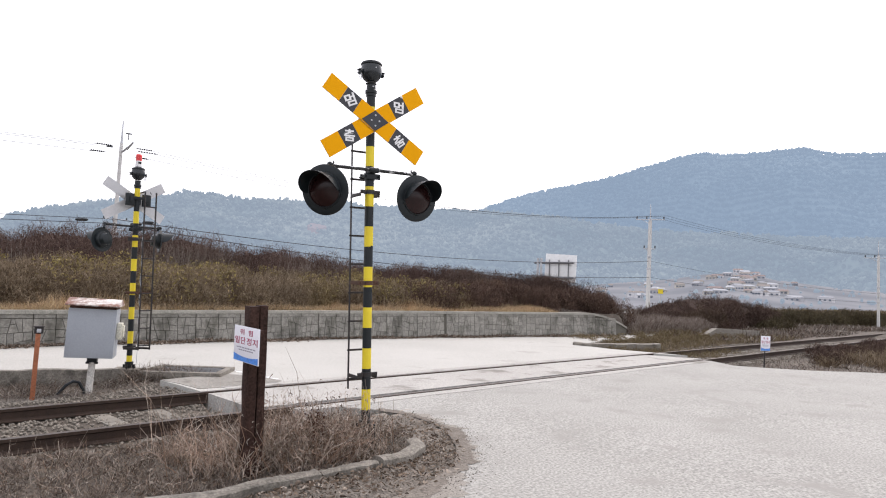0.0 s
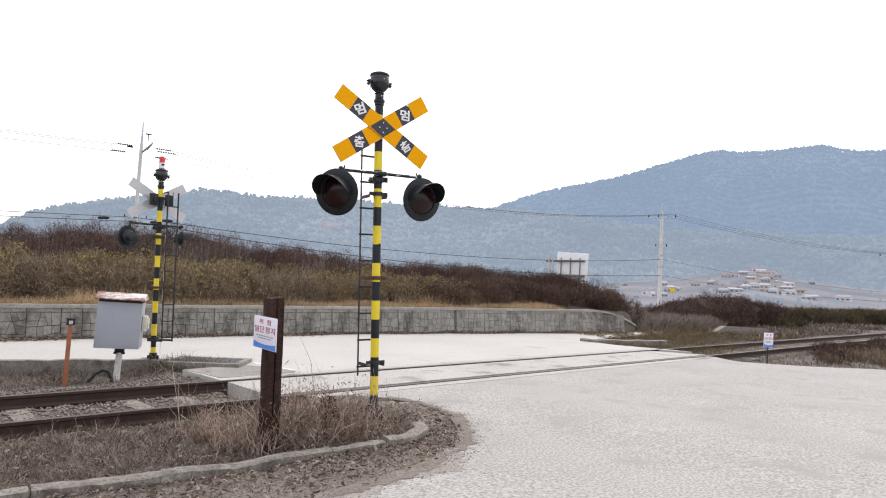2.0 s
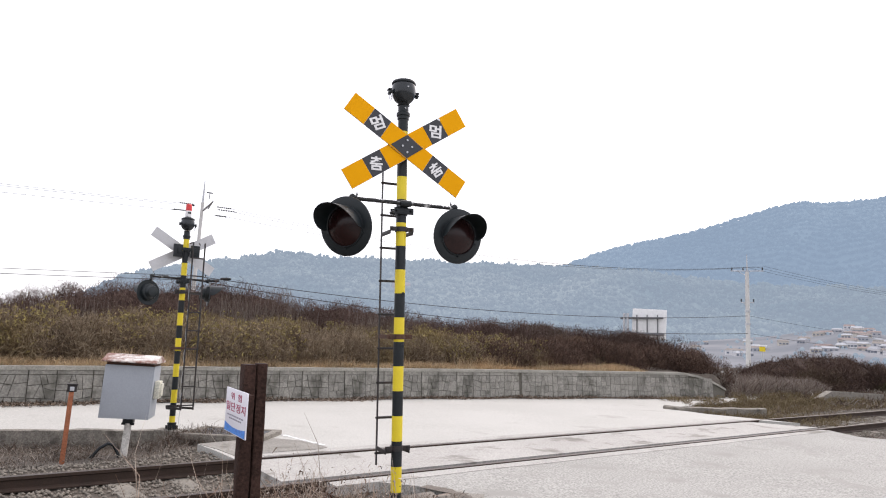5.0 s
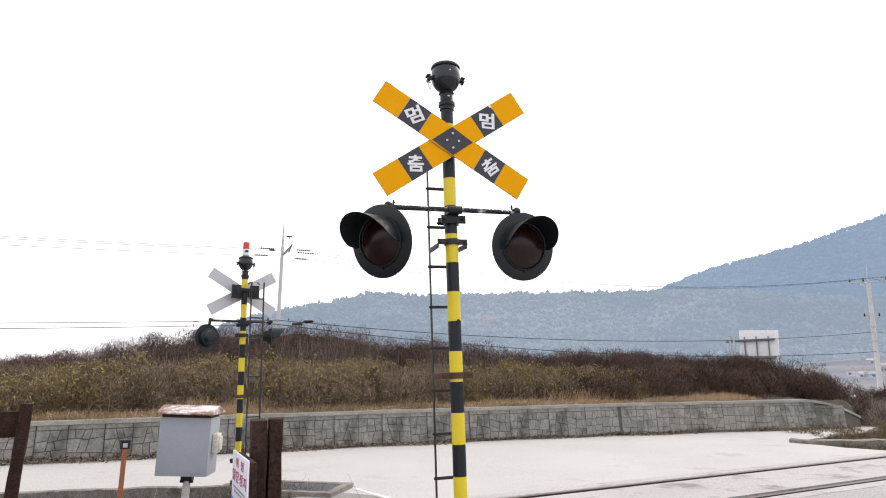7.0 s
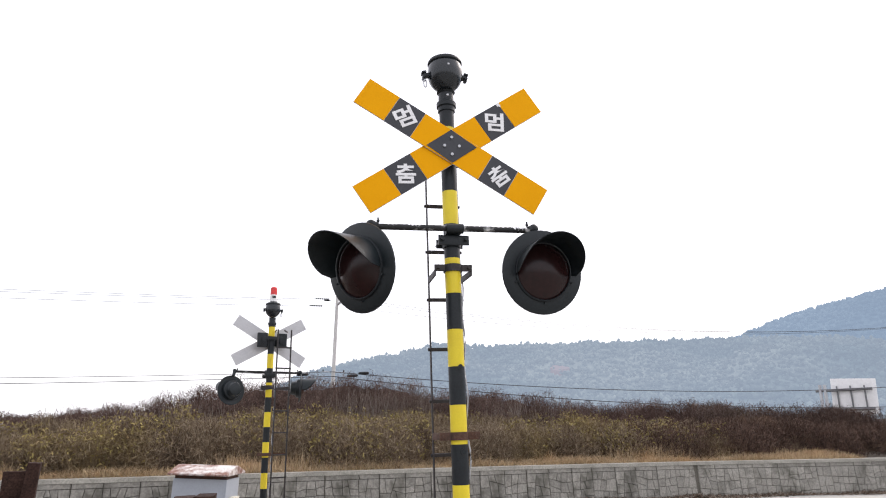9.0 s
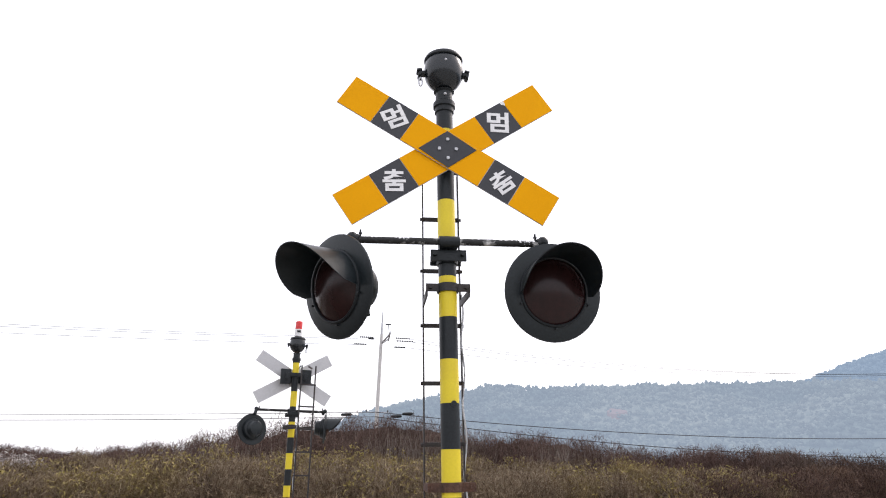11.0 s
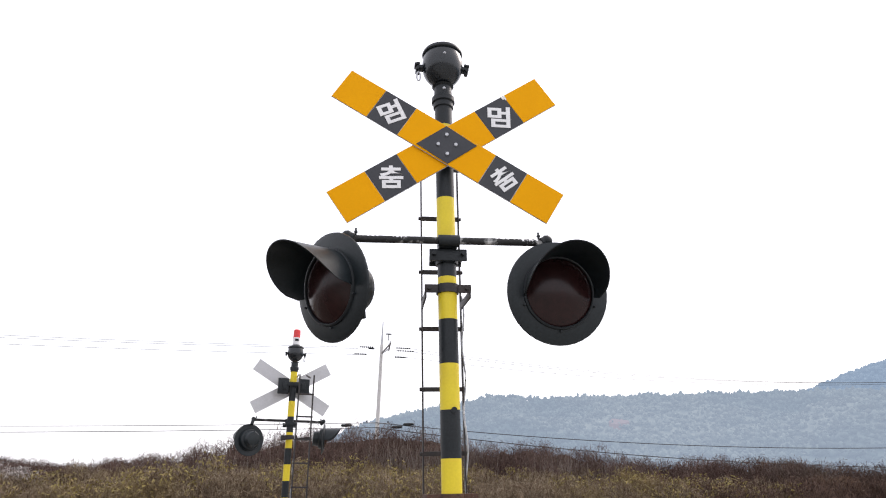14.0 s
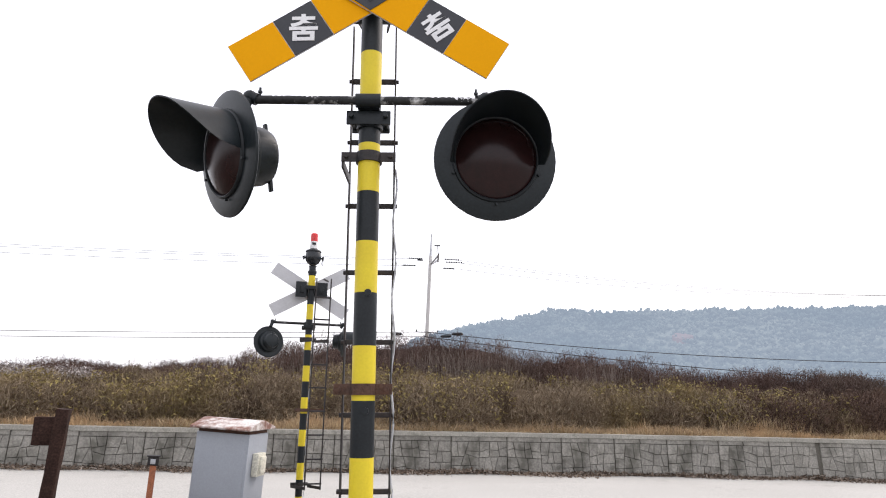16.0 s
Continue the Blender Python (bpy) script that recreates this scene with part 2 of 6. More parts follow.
M_TWIG4 = plant("mound_twigs", [(0.026, 0.017, 0.014), (0.064, 0.04, 0.032), (0.125, 0.084, 0.066), (0.04, 0.025, 0.02)], patch=(0.1, 0.075, 0.045), patch_cut=0.58)
M_STRAW = plant("dead_grass", [(0.42, 0.32, 0.2), (0.56, 0.43, 0.26), (0.28, 0.2, 0.13), (0.46, 0.31, 0.16)], patch=(0.52, 0.34, 0.18), patch_scale=0.8)
M_GREYG = plant("withered_weeds", [(0.17, 0.142, 0.122), (0.055, 0.042, 0.035), (0.44, 0.39, 0.335), (0.033, 0.024, 0.02), (0.11, 0.076, 0.056), (0.27, 0.225, 0.187), (0.04, 0.03, 0.025), (0.13, 0.085, 0.06)])
M_VERGE = plant("verge_stems", [(0.05, 0.037, 0.03), (0.11, 0.082, 0.065), (0.42, 0.365, 0.31), (0.024, 0.018, 0.015), (0.16, 0.112, 0.082), (0.036, 0.026, 0.021), (0.28, 0.23, 0.188), (0.07, 0.051, 0.04)])
M_TALL = plant("tall_dry_stems", [(0.36, 0.275, 0.21), (0.2, 0.13, 0.092), (0.6, 0.52, 0.44), (0.11, 0.07, 0.05), (0.36, 0.235, 0.165), (0.47, 0.375, 0.3)])
M_LEAF = plant("fallen_leaves", [(0.14, 0.1, 0.072), (0.21, 0.16, 0.12), (0.075, 0.053, 0.041), (0.36, 0.31, 0.26), (0.17, 0.125, 0.09), (0.05, 0.037, 0.03)])
M_WITHER = plant("withered_leaves", [(0.16, 0.115, 0.085), (0.34, 0.28, 0.225), (0.085, 0.058, 0.044), (0.24, 0.18, 0.14), (0.5, 0.44, 0.38), (0.05, 0.035, 0.028)])
M_DOCK = plant("dock_brown", [(0.05, 0.022, 0.016), (0.085, 0.036, 0.024), (0.03, 0.014, 0.011)])
M_SEED = plant("seed_heads", [(0.55, 0.52, 0.5), (0.36, 0.33, 0.31), (0.18, 0.15, 0.13), (0.46, 0.42, 0.4)])
M_OLIVE = plant("olive_weeds", [(0.12, 0.092, 0.05), (0.19, 0.145, 0.08), (0.075, 0.055, 0.036), (0.24, 0.18, 0.115), (0.13, 0.115, 0.045)])
M_HEDGE = plant("olive_hedge_twigs", [(0.055, 0.045, 0.025), (0.1, 0.082, 0.042), (0.032, 0.025, 0.016), (0.075, 0.058, 0.034)])


# ---- building helpers ----
def thing(name, label, category, m=None, group="", kind=""):
    ob = new(name)
    ob.empty_display_size = 0.1
    ob.matrix_world = m or Matrix()
    return tagged(ob, label, category, group, kind)


def part(name, bm, mat, parent=None, label="", smooth=True):
    me = bpy.data.meshes.new(name)
    bmesh.ops.recalc_face_normals(bm, faces=bm.faces)
    bm.to_mesh(me)
    bm.free()
    for mt in (mat if isinstance(mat, (list, tuple)) else [mat]):
        me.materials.append(mt)
    if smooth:
        me.polygons.foreach_set("use_smooth", [True] * len(me.polygons))
        me.set_sharp_from_angle(angle=radians(35))
    ob = new(name, me)
    if parent:
        ob.parent = parent
    if label:
        ob["label"] = label
    return ob


def box(bm, size, m=None, bevel=0.0, mat=0):
    """A box of that size centred on the pose m."""
    r = bmesh.ops.create_cube(bm, size=1, matrix=(m or Matrix()) @ Matrix.Diagonal((*size, 1)))
    fs = list({f for v in r["verts"] for f in v.link_faces})
    for f in fs:
        f.material_index = mat
    if bevel:
        es = list({e for v in r["verts"] for e in v.link_edges})
        b = bmesh.ops.bevel(bm, geom=es, offset=bevel, segments=2, affect="EDGES", profile=0.6)
        for f in b["faces"]:
            f.material_index = mat
    return fs


def rod(bm, p, q, r, r2=None, seg=12, mat=0):
    """A capped round bar from p to q."""
    p, q = Vector(p), Vector(q)
    d = q - p
    mm = Matrix.Translation((p + q) / 2) @ d.to_track_quat("Z", "Y").to_matrix().to_4x4()
    res = bmesh.ops.create_cone(bm, cap_ends=True, segments=seg, radius1=r, radius2=r if r2 is None else r2, depth=d.length, matrix=mm)
    for f in {f for v in res["verts"] for f in v.link_faces}:
        f.material_index = mat


def lathe(bm, prof, seg=24, m=None, mat=0):
    """A turned body: prof lists (radius, height) along local z."""
    m = m or Matrix()
    rings = []
    for r, z in prof:
        rings.append([bm.verts.new(m @ Vector((max(r, 1e-4) * math.cos(2 * math.pi * i / seg), max(r, 1e-4) * math.sin(2 * math.pi * i / seg), z))) for i in range(seg)])
    for a, b in zip(rings, rings[1:]):
        for i in range(seg):
            f = bm.faces.new((a[i], a[(i + 1) % seg], b[(i + 1) % seg], b[i]))
            f.material_index = mat
    for ring in (rings[0], rings[-1]):
        try:
            bm.faces.new(ring).material_index = mat
        except ValueError:
            pass


def cable(name, pts, r, mat, parent=None, label=""):
    """A round cable through pts as a mesh tube."""
    bm = bmesh.new()
    pts = [Vector(p) for p in pts]
    rings = []
    for i, p in enumerate(pts):
        d = (pts[min(i + 1, len(pts) - 1)] - pts[max(i - 1, 0)]).normalized()
        q = d.to_track_quat("Z", "Y")
        rings.append([bm.verts.new(p + q @ Vector((r * math.cos(a), r * math.sin(a), 0))) for a in [k * math.pi / 3 for k in range(6)]])
    for a, b in zip(rings, rings[1:]):
        for k in range(6):
            bm.faces.new((a[k], a[(k + 1) % 6], b[(k + 1) % 6], b[k]))
    bm.faces.new(rings[0])
    bm.faces.new(rings[-1])
    return part(name, bm, mat, parent, label)


def sag(p, q, drop, n=24):
    p, q = Vector(p), Vector(q)
    return [p.lerp(q, i / n) - Vector((0, 0, 4 * drop * (i / n) * (1 - i / n))) for i in range(n + 1)]


def soup(name, verts, faces, mat, label="", category="", kind="stuff", smooth=False):
    """One mesh out of arrays of points and quads or triangles (n x k)."""
    me = bpy.data.meshes.new(name)
    n, k = faces.shape
    me.vertices.add(len(verts))
    me.vertices.foreach_set("co", np.ascontiguousarray(verts, dtype=np.float32).ravel())
    me.loops.add(n * k)
    me.loops.foreach_set("vertex_index", np.ascontiguousarray(faces, dtype=np.int32).ravel())
    me.polygons.add(n)
    me.polygons.foreach_set("loop_start", np.arange(0, n * k, k, dtype=np.int32))
    me.update(calc_edges=True)
    me.validate()
    for mt in (mat if isinstance(mat, (list, tuple)) else [mat]):
        me.materials.append(mt)
    if smooth:
        me.polygons.foreach_set("use_smooth", [True] * n)
    ob = new(name, me)
    return tagged(ob, label, category, kind=kind)


def ribbons(base, way, length, width, bend=0.15):
    """Tapered bent strips, two quads each: arrays of feet, directions, lengths and widths."""
    n = len(base)
    way = way / np.linalg.norm(way, axis=1, keepdims=True)
    side = np.cross(way, rng.normal(size=(n, 3)))
    side /= np.linalg.norm(side, axis=1, keepdims=True) + 1e-9
    curve = rng.normal(size=(n, 3)) * bend * length[:, None]
    mid = base + way * length[:, None] * 0.5 + curve * 0.5
    tip = base + way * length[:, None] + curve * 0.3 - np.array([0, 0, 1.0]) * (bend * length * 0.5)[:, None]
    w = side * width[:, None] / 2
    v = np.stack([base - w, base + w, mid - w * 0.75, mid + w * 0.75, tip - w * 0.25, tip + w * 0.25], 1).reshape(-1, 3)
    o = np.arange(n)[:, None] * 6
    f = np.concatenate([o + np.array([[0, 1, 3, 2]]), o + np.array([[2, 3, 5, 4]])])
    return v, f


def sprigs(base, way, length, width):
    """Short straight tapered twigs, one quad each: arrays of feet, directions, lengths and widths."""
    n = len(base)
    side = np.cross(way, rng.normal(size=(n, 3)))
    side /= np.linalg.norm(side, axis=1, keepdims=True) + 1e-9
    w = side * width[:, None] / 2
    tip = base + way * length[:, None]
    v = np.stack([base - w, base + w, tip + w * 0.35, tip - w * 0.35], 1).reshape(-1, 3)
    return v, np.arange(n * 4).reshape(n, 4)


def curls(base, way, length, width, curl=0.12, steps=5):
    """Withered stems that wander to and fro on their way: arrays of feet, directions, lengths and widths."""
    n = len(base)
    way = way / np.linalg.norm(way, axis=1, keepdims=True)
    side = np.cross(way, rng.normal(size=(n, 3)))
    side /= np.linalg.norm(side, axis=1, keepdims=True) + 1e-9
    w = side * width[:, None] / 2
    p, rows_ = base.copy(), []
    turn = rng.normal(size=(n, 3)) * curl
    for k in range(steps + 1):
        s = 1 - 0.65 * k / steps
        rows_.append(np.stack([p - w * s, p + w * s], 1))
        turn = turn * 0.35 + rng.normal(size=(n, 3)) * curl * (1 + 0.5 * k)
        step = way + turn - np.array([0, 0, 0.06 * k])
        p = p + step / np.linalg.norm(step, axis=1, keepdims=True) * (length / steps)[:, None]
    v = np.concatenate(rows_, 1).reshape(-1, 3)
    o = (np.arange(n) * 2 * (steps + 1))[:, None]
    f = np.concatenate([o + np.array([[2 * k, 2 * k + 1, 2 * k + 3, 2 * k + 2]]) for k in range(steps)])
    return v, f


# ---- plan of the railway ----
TH = radians(12.27)
CT, ST = math.cos(TH), math.sin(TH)
V_NEAR, V_FAR = 2.088, 3.588          # centres of the two rail heads
U_DECK0, U_DECK1 = 0.05, 12.55        # ends of the concrete crossing deck


def uv(u, v, z=0.0):
    return Vector((u * CT - v * ST, u * ST + v * CT, z))


def to_uv(x, y):
    return x * CT + y * ST, -x * ST + y * CT


def level(x, y):
    """Height of the rail heads and of the road surface."""
    return -0.09 - 0.0074 * np.clip(x * CT + y * ST, -30, 60)


# ---- ground, roads, wall ----
FRONT = [(0.35, 2.12), (0.95, 1.62), (1.2, 1.2), (1.23, 0.8), (1.18, 0.4), (1.06, 0.02), (0.88, -0.36), (0.64, -0.72), (0.34, -1.04), (-0.04, -1.3), (-0.52, -1.52), (-1.1, -1.72), (-4, -2.65), (-14, -6),
         (-14, -40), (90, -40), (90, -17), (40, -7), (22, -2.4), (14.9, 1.2), (12.7, 2.4), (11.5, 3.6), (11.9, 4.53)]
FAR = [(-0.72, 3.56), (-1.05, 4.75), (-0.05, 5.2), (-1.47, 6.13), (-2.6, 6.3), (-3.5, 6.36), (-5.5, 6.45), (-9, 6.6), (-16, 6.4), (-40, 3),
       (-40, 6), (-16, 9.2), (-8, 9.5), (-4, 10.0), (0, 10.7), (4, 11.3), (8, 11.7), (12, 11.8), (17, 12.0), (20, 14), (26, 22), (44, 40),
       (48, 36), (30, 20), (22, 13.2), (15.8, 10.4), (11.4, 8.9), (11.5, 7.5), (12.45, 5.6), (11.75, 6.28)]
WALL_LINE = [(-30, 5.2), (-16, 8.9), (-8, 9.3), (-4, 9.8), (0, 10.5), (4, 11.1), (8, 11.5), (12, 11.6), (16, 11.6), (17.3, 11.9)]
WALL_TOP = 0.64


def wall_y(x):
    return np.interp(x, [p[0] for p in WALL_LINE], [p[1] for p in WALL_LINE])


def inside(px, py, poly):
    """Which of the points lie in the polygon (even-odd rule)."""
    r = np.zeros(px.shape, bool)
    for (x0, y0), (x1, y1) in zip(poly, poly[1:] + poly[:1]):
        c = (y0 > py) != (y1 > py)
        r ^= c & (px < (x1 - x0) * (py - y0) / ((y1 - y0) or 1e-9) + x0)
    return r


def wobble(x, y, s, seed=0.0):
    """Smooth pseudo-noise of about -1 to 1 with a wavelength of s metres."""
    k = 2 * math.pi / s
    return (np.sin(k * (x * 0.9 + y * 0.43) + seed) + np.sin(k * (x * -0.37 + y * 1.07) * 1.31 + 1.7 + seed) +
            np.sin(k * (x * 1.3 - y * 0.71) * 0.77 + 4.1 + seed * 2)) / 3


def ground_z(x, y):
    """Height of the open ground."""
    u, v = to_uv(x, y)
    lv = level(x, y)
    z = lv - 0.14 + 0.03 * wobble(x, y, 1.7) + 0.02 * wobble(x, y, 0.55, 2)
    # raised verge inside the kerb
    z = np.where((v < 1.6) & (x < 2), lv - 0.01 + 0.035 * wobble(x, y, 1.3) + 0.015 * wobble(x, y, 0.4, 1), z)
    z = np.where((y < np.interp(x, [-9, -5, -3, -0.7, 0.3, 0.6], [-1.75, -1.25, -1.0, -0.7, -0.45, 0.2])) & (x < 2), lv - 0.012 + 0.008 * wobble(x, y, 0.7, 1), z)
    # ballast bed
    bed = (v > 1.3) & (v < 4.5)
    z = np.where(bed, lv - 0.163 + 0.012 * wobble(x, y, 0.5, 3), z)
    # hollow between ballast and road
    z = np.where((v > 4.5) & (v < 7.5) & (x < 1), lv - 0.16 - 0.05 * np.clip(v - 4.5, 0, 1.2) + 0.02 * wobble(x, y, 0.9), z)
    z = z + np.where((v > 3.75) & (v < 6) & (x < 1), 0.1 * np.clip((u + 0.8) / 0.8, 0, 1), 0)
    # bank behind the wall
    back = y - wall_y(x)
    bank = (back > 0.12) & (x < 19)
    zb = WALL_TOP - 0.06 + 0.12 * np.clip(back - 0.5, 0, 7) - 0.16 * np.clip(back - 9, 0, 16) + 0.05 * wobble(x, y, 2.3)
    fade = np.clip((19 - x) / 2.2, 0, 1)
    z = np.where(bank, z * (1 - fade) + zb * fade, z)
    # land falls to the valley on the far right and rises towards the hills
    r = np.hypot(x + 2, y + 5)
    far = np.clip((r - 70) / 200, 0, 1)
    z = np.where(r > 45, z - 0.02 * np.clip(r - 45, 0, 120) + 0.4 * wobble(x, y, 45), z)
    rise = np.clip((r - 190) / 260, 0, 1)
    z = z - 0.07 * np.clip(r - 40, 0, 600) * np.clip((25 - x) / 60, 0, 1) * (y > 0)
    z = z + 5 * rise * rise * np.clip((y + 0.55 * x) / 120, 0, 1)
    # sunk below the paved areas
    near = r < 90
    paved = near & (inside(x, y, FRONT) | inside(x, y, FAR) | ((v > 2.0) & (v < 3.7) & (u > U_DECK0) & (u < U_DECK1)))
    return np.where(paved, lv - 0.3, z)


def axis_steps(lo, hi, fine, far):
    a = list(np.arange(lo, hi + 1e-6, fine))
    s, x = fine, hi
    while x < far:
        s *= 1.22
        x += s
        a.append(x)
    s, x = fine, lo
    while x > -far:
        s *= 1.22
        x -= s
        a.insert(0, x)
    return np.array(a)


gx, gy = axis_steps(-9, 21, 0.12, 3800), axis_steps(-3.5, 14, 0.12, 3800)
GX, GY = np.meshgrid(gx, gy)
GZ = ground_z(GX, GY)
gv = np.stack([GX, GY, GZ], -1).reshape(-1, 3)
nx = len(gx)
idx = np.arange(len(gv)).reshape(GX.shape)
gf = np.stack([idx[:-1, :-1], idx[:-1, 1:], idx[1:, 1:], idx[1:, :-1]], -1).reshape(-1, 4)
ground = soup("ground", gv, gf, M_SOIL, "bare brown winter soil and gravel reaching to the hills", "ground", "structure", True)
# trodden dirt between the kerb and the road
fx, fy = gv[gf][:, :, 0].mean(1), gv[gf][:, :, 1].mean(1)
kerb_y = np.interp(fx, [-9, -5, -3, -0.7, 0.3, 0.6], [-1.75, -1.25, -1.0, -0.7, -0.45, 0.2])
bare = (fx > -9) & (fx < 2.5) & (to_uv(fx, fy)[1] < 1.6) & (fy > -3.4) & ((fy < kerb_y - 0.05) | (fx > 0.42))
ground.data.materials.append(M_DIRT)
ground.data.polygons.foreach_set("material_index", bare.astype(np.int32))


def slab(name, poly, mat, label, category, thick=0.28, cut=0.6, lift=0.0):
    """A paved sheet over a polygon of the plan, following the road's level, with edges that go down into the ground."""
    bm = bmesh.new()
    # subdivide the outline so that it is not ruler-straight
    pts = []
    for (x0, y0), (x1, y1) in zip(poly, poly[1:] + poly[:1]):
        n = max(1, int(math.hypot(x1 - x0, y1 - y0) / cut)) if math.hypot(x1 - x0, y1 - y0) < 12 else 1
        for i in range(n):
            x, y = x0 + (x1 - x0) * i / n, y0 + (y1 - y0) * i / n
            j = 0.03 if 0 < i else 0.0
            pts.append((x + j * math.sin(9 * x + 5 * y), y + j * math.sin(7 * y - 4 * x + 1)))
    top = [bm.verts.new((x, y, level(x, y) + lift)) for x, y in pts]
    bm.faces.new(top)
    r = bmesh.ops.extrude_face_region(bm, geom=list(bm.faces))
    for v in [g for g in r["geom"] if isinstance(g, bmesh.types.BMVert)]:
        v.co.z -= thick
    return tagged(part(name, bm, mat, smooth=False), label, category, kind="structure")


slab("road", FRONT, M_CONC, "worn pale concrete road in front of the railway crossing", "road")
slab("road_far", FAR, M_LANE, "pale concrete lane between the railway and the stone wall", "road")
deck = [tuple(uv(U_DECK0, V_NEAR + 0.155)[:2]), tuple(uv(U_DECK1 + 0.35, V_NEAR + 0.155)[:2]), tuple(uv(U_DECK1 - 0.35, V_FAR - 0.125)[:2]), tuple(uv(U_DECK0 + 0.02, V_FAR - 0.125)[:2])]
slab("pavement_deck", deck, M_CONC2, "smooth concrete deck between the rails of the crossing", "pavement")

slab("pavement_apron", [(-0.70, 3.78), (-1.04, 4.74), (-0.05, 5.17), (0.38, 4.8), (0.62, 4.2), (0.5, 4.02)], M_APRON,
     "stained grey-brown concrete apron beside the far rail", "pavement", 0.3, 0.4, 0.006)

# narrow lighter strips of concrete that hold the rails
for v0, v1, nm in ((V_NEAR - 0.32, V_NEAR - 0.105, "pavement_strip_near"), (V_FAR + 0.07, V_FAR + 0.30, "pavement_strip_far")):
    bm = bmesh.new()
    n = 30
    rows_ = []
    for i in range(n + 1):
        u = U_DECK0 + 0.4 + (U_DECK1 - U_DECK0 - 0.5) * i / n
        a, b = uv(u, v0 + 0.012 * math.sin(u * 3)), uv(u, v1)
        rows_.append([bm.verts.new((p.x, p.y, level(p.x, p.y) + 0.006)) for p in (a, b)])
    for a, b in zip(rows_, rows_[1:]):
        bm.faces.new((a[0], a[1], b[1], b[0]))
    r = bmesh.ops.extrude_face_region(bm, geom=list(bm.faces))
    for v in [g for g in r["geom"] if isinstance(g, bmesh.types.BMVert)]:
        v.co.z -= 0.1
    tagged(part(nm, bm, M_CONC2, smooth=False), "concrete strip holding the rail in the road", "pavement", kind="structure")

# worn white line on the far lane
bm = bmesh.new()
w0, w1 = Vector((0.2, 5.55)), Vector((0.62, 4.35))
for i in range(8):
    a, b = w0.lerp(w1, i / 8), w0.lerp(w1, (i + (0.93 if i % 3 else 0.7)) / 8)
    s = Vector((0.03 + 0.008 * math.sin(i * 2.2), 0.011))
    q = [(a - s), (a + s), (b + s), (b - s)]
    bm.faces.new([bm.verts.new((p.x, p.y, level(p.x, p.y) + 0.004)) for p in q])
tagged(part("road_line", bm, M_WHITE, smooth=False), "worn white painted line on the lane", "road marking", kind="structure")

# ---- rails ----
RAIL = [(-0.036, 0), (0.036, 0), (0.036, -0.03), (0.011, -0.045), (0.009, -0.115), (0.066, -0.135), (0.066, -0.148), (-0.066, -0.148), (-0.066, -0.135), (-0.009, -0.115), (-0.011, -0.045), (-0.036, -0.03)]


def rail(v, label):
    ob = thing("rail", label, "rail", group="rails of the track")
    for name, prof, mat, lab in (("rail_head", RAIL[:4] + RAIL[10:], [M_RAIL, M_SHINE], "dull worn head"), ("web_and_foot", RAIL[3:11], [M_RAIL], "rust-brown web and foot")):
        bm = bmesh.new()
        rings = []
        for u in (-60, -20, -8, -4, 0, 4, 8, 12, 16, 24, 40, 70):
            rings.append([])
            for o, h in prof:
                p = uv(u, v + o)
                rings[-1].append(bm.verts.new((p.x, p.y, level(*uv(u, v)[:2]) + 0.004 + h)))
        k = len(prof)
        for a, b in zip(rings, rings[1:]):
            for i in range(k):
                f = bm.faces.new((a[i], a[(i + 1) % k], b[(i + 1) % k], b[i]))
                f.material_index = 1 if i == 0 and name == "rail_head" else 0
        part(name, bm, mat, ob, lab, smooth=False)
    return ob


rail(V_NEAR, "rusty brown steel rail with a dull worn head")
rail(V_FAR, "rusty brown steel rail with a dull worn head")

# sleepers, half buried in the ballast
bm = bmesh.new()
box(bm, (0.22, 2.3, 0.16), bevel=0.015)
first = part("sleeper", bm, M_SLEEP)
tagged(first, "weathered concrete sleeper half buried in gravel", "sleeper", "sleepers of the track")
us = [-0.62 - 0.63 * i for i in range(14)] + [13.2 + 0.63 * i for i in range(26)]
for i, u in enumerate(us):
    p = uv(u, (V_NEAR + V_FAR) / 2)
    mm = pose(p.x, p.y, level(p.x, p.y) - 0.235 + 0.012 * math.sin(i * 2.3), 0, 0, 12.27 + 2 * math.sin(i * 1.7))
    if i == 0:
        first.matrix_world = mm
    else:
        copy_thing(first, mm)


# ---- loose stone on the track bed ----
def stones(name, n, where, size, mat, label):
    """Angular pebbles: where(n) gives x, y, z arrays of their places."""
    x, y, z = where(n)
    n = len(x)
    base = np.array([(1, 0, 0), (-1, 0, 0), (0, 1, 0), (0, -1, 0), (0, 0, 0.8), (0, 0, -0.6)], float)
    tri = np.array([(0, 2, 4), (2, 1, 4), (1, 3, 4), (3, 0, 4), (2, 0, 5), (1, 2, 5), (3, 1, 5), (0, 3, 5)])
    s = rng.uniform(size * 0.45, size, n)
    v = base[None] * s[:, None, None] * rng.uniform(0.6, 1.25, (n, 6, 1))
    a = rng.uniform(0, 6.28, n)
    c, d = np.cos(a)[:, None], np.sin(a)[:, None]
    v = np.stack([v[..., 0] * c - v[..., 1] * d, v[..., 0] * d + v[..., 1] * c, v[..., 2]], -1)
    v += np.stack([x, y, z], -1)[:, None]
    f = (np.arange(n)[:, None, None] * 6 + tri[None]).reshape(-1, 3)
    return soup(name, v.reshape(-1, 3), f, mat, label, "gravel")


def bed_places(n):
    u = np.concatenate([rng.uniform(-9, 0.0, n // 2), rng.uniform(12.7, 26, n - n // 2)])
    v = rng.uniform(1.5, 5.1, n)
    x, y = u * CT - v * ST, u * ST + v * CT
    return x, y, ground_z(x, y) + 0.012


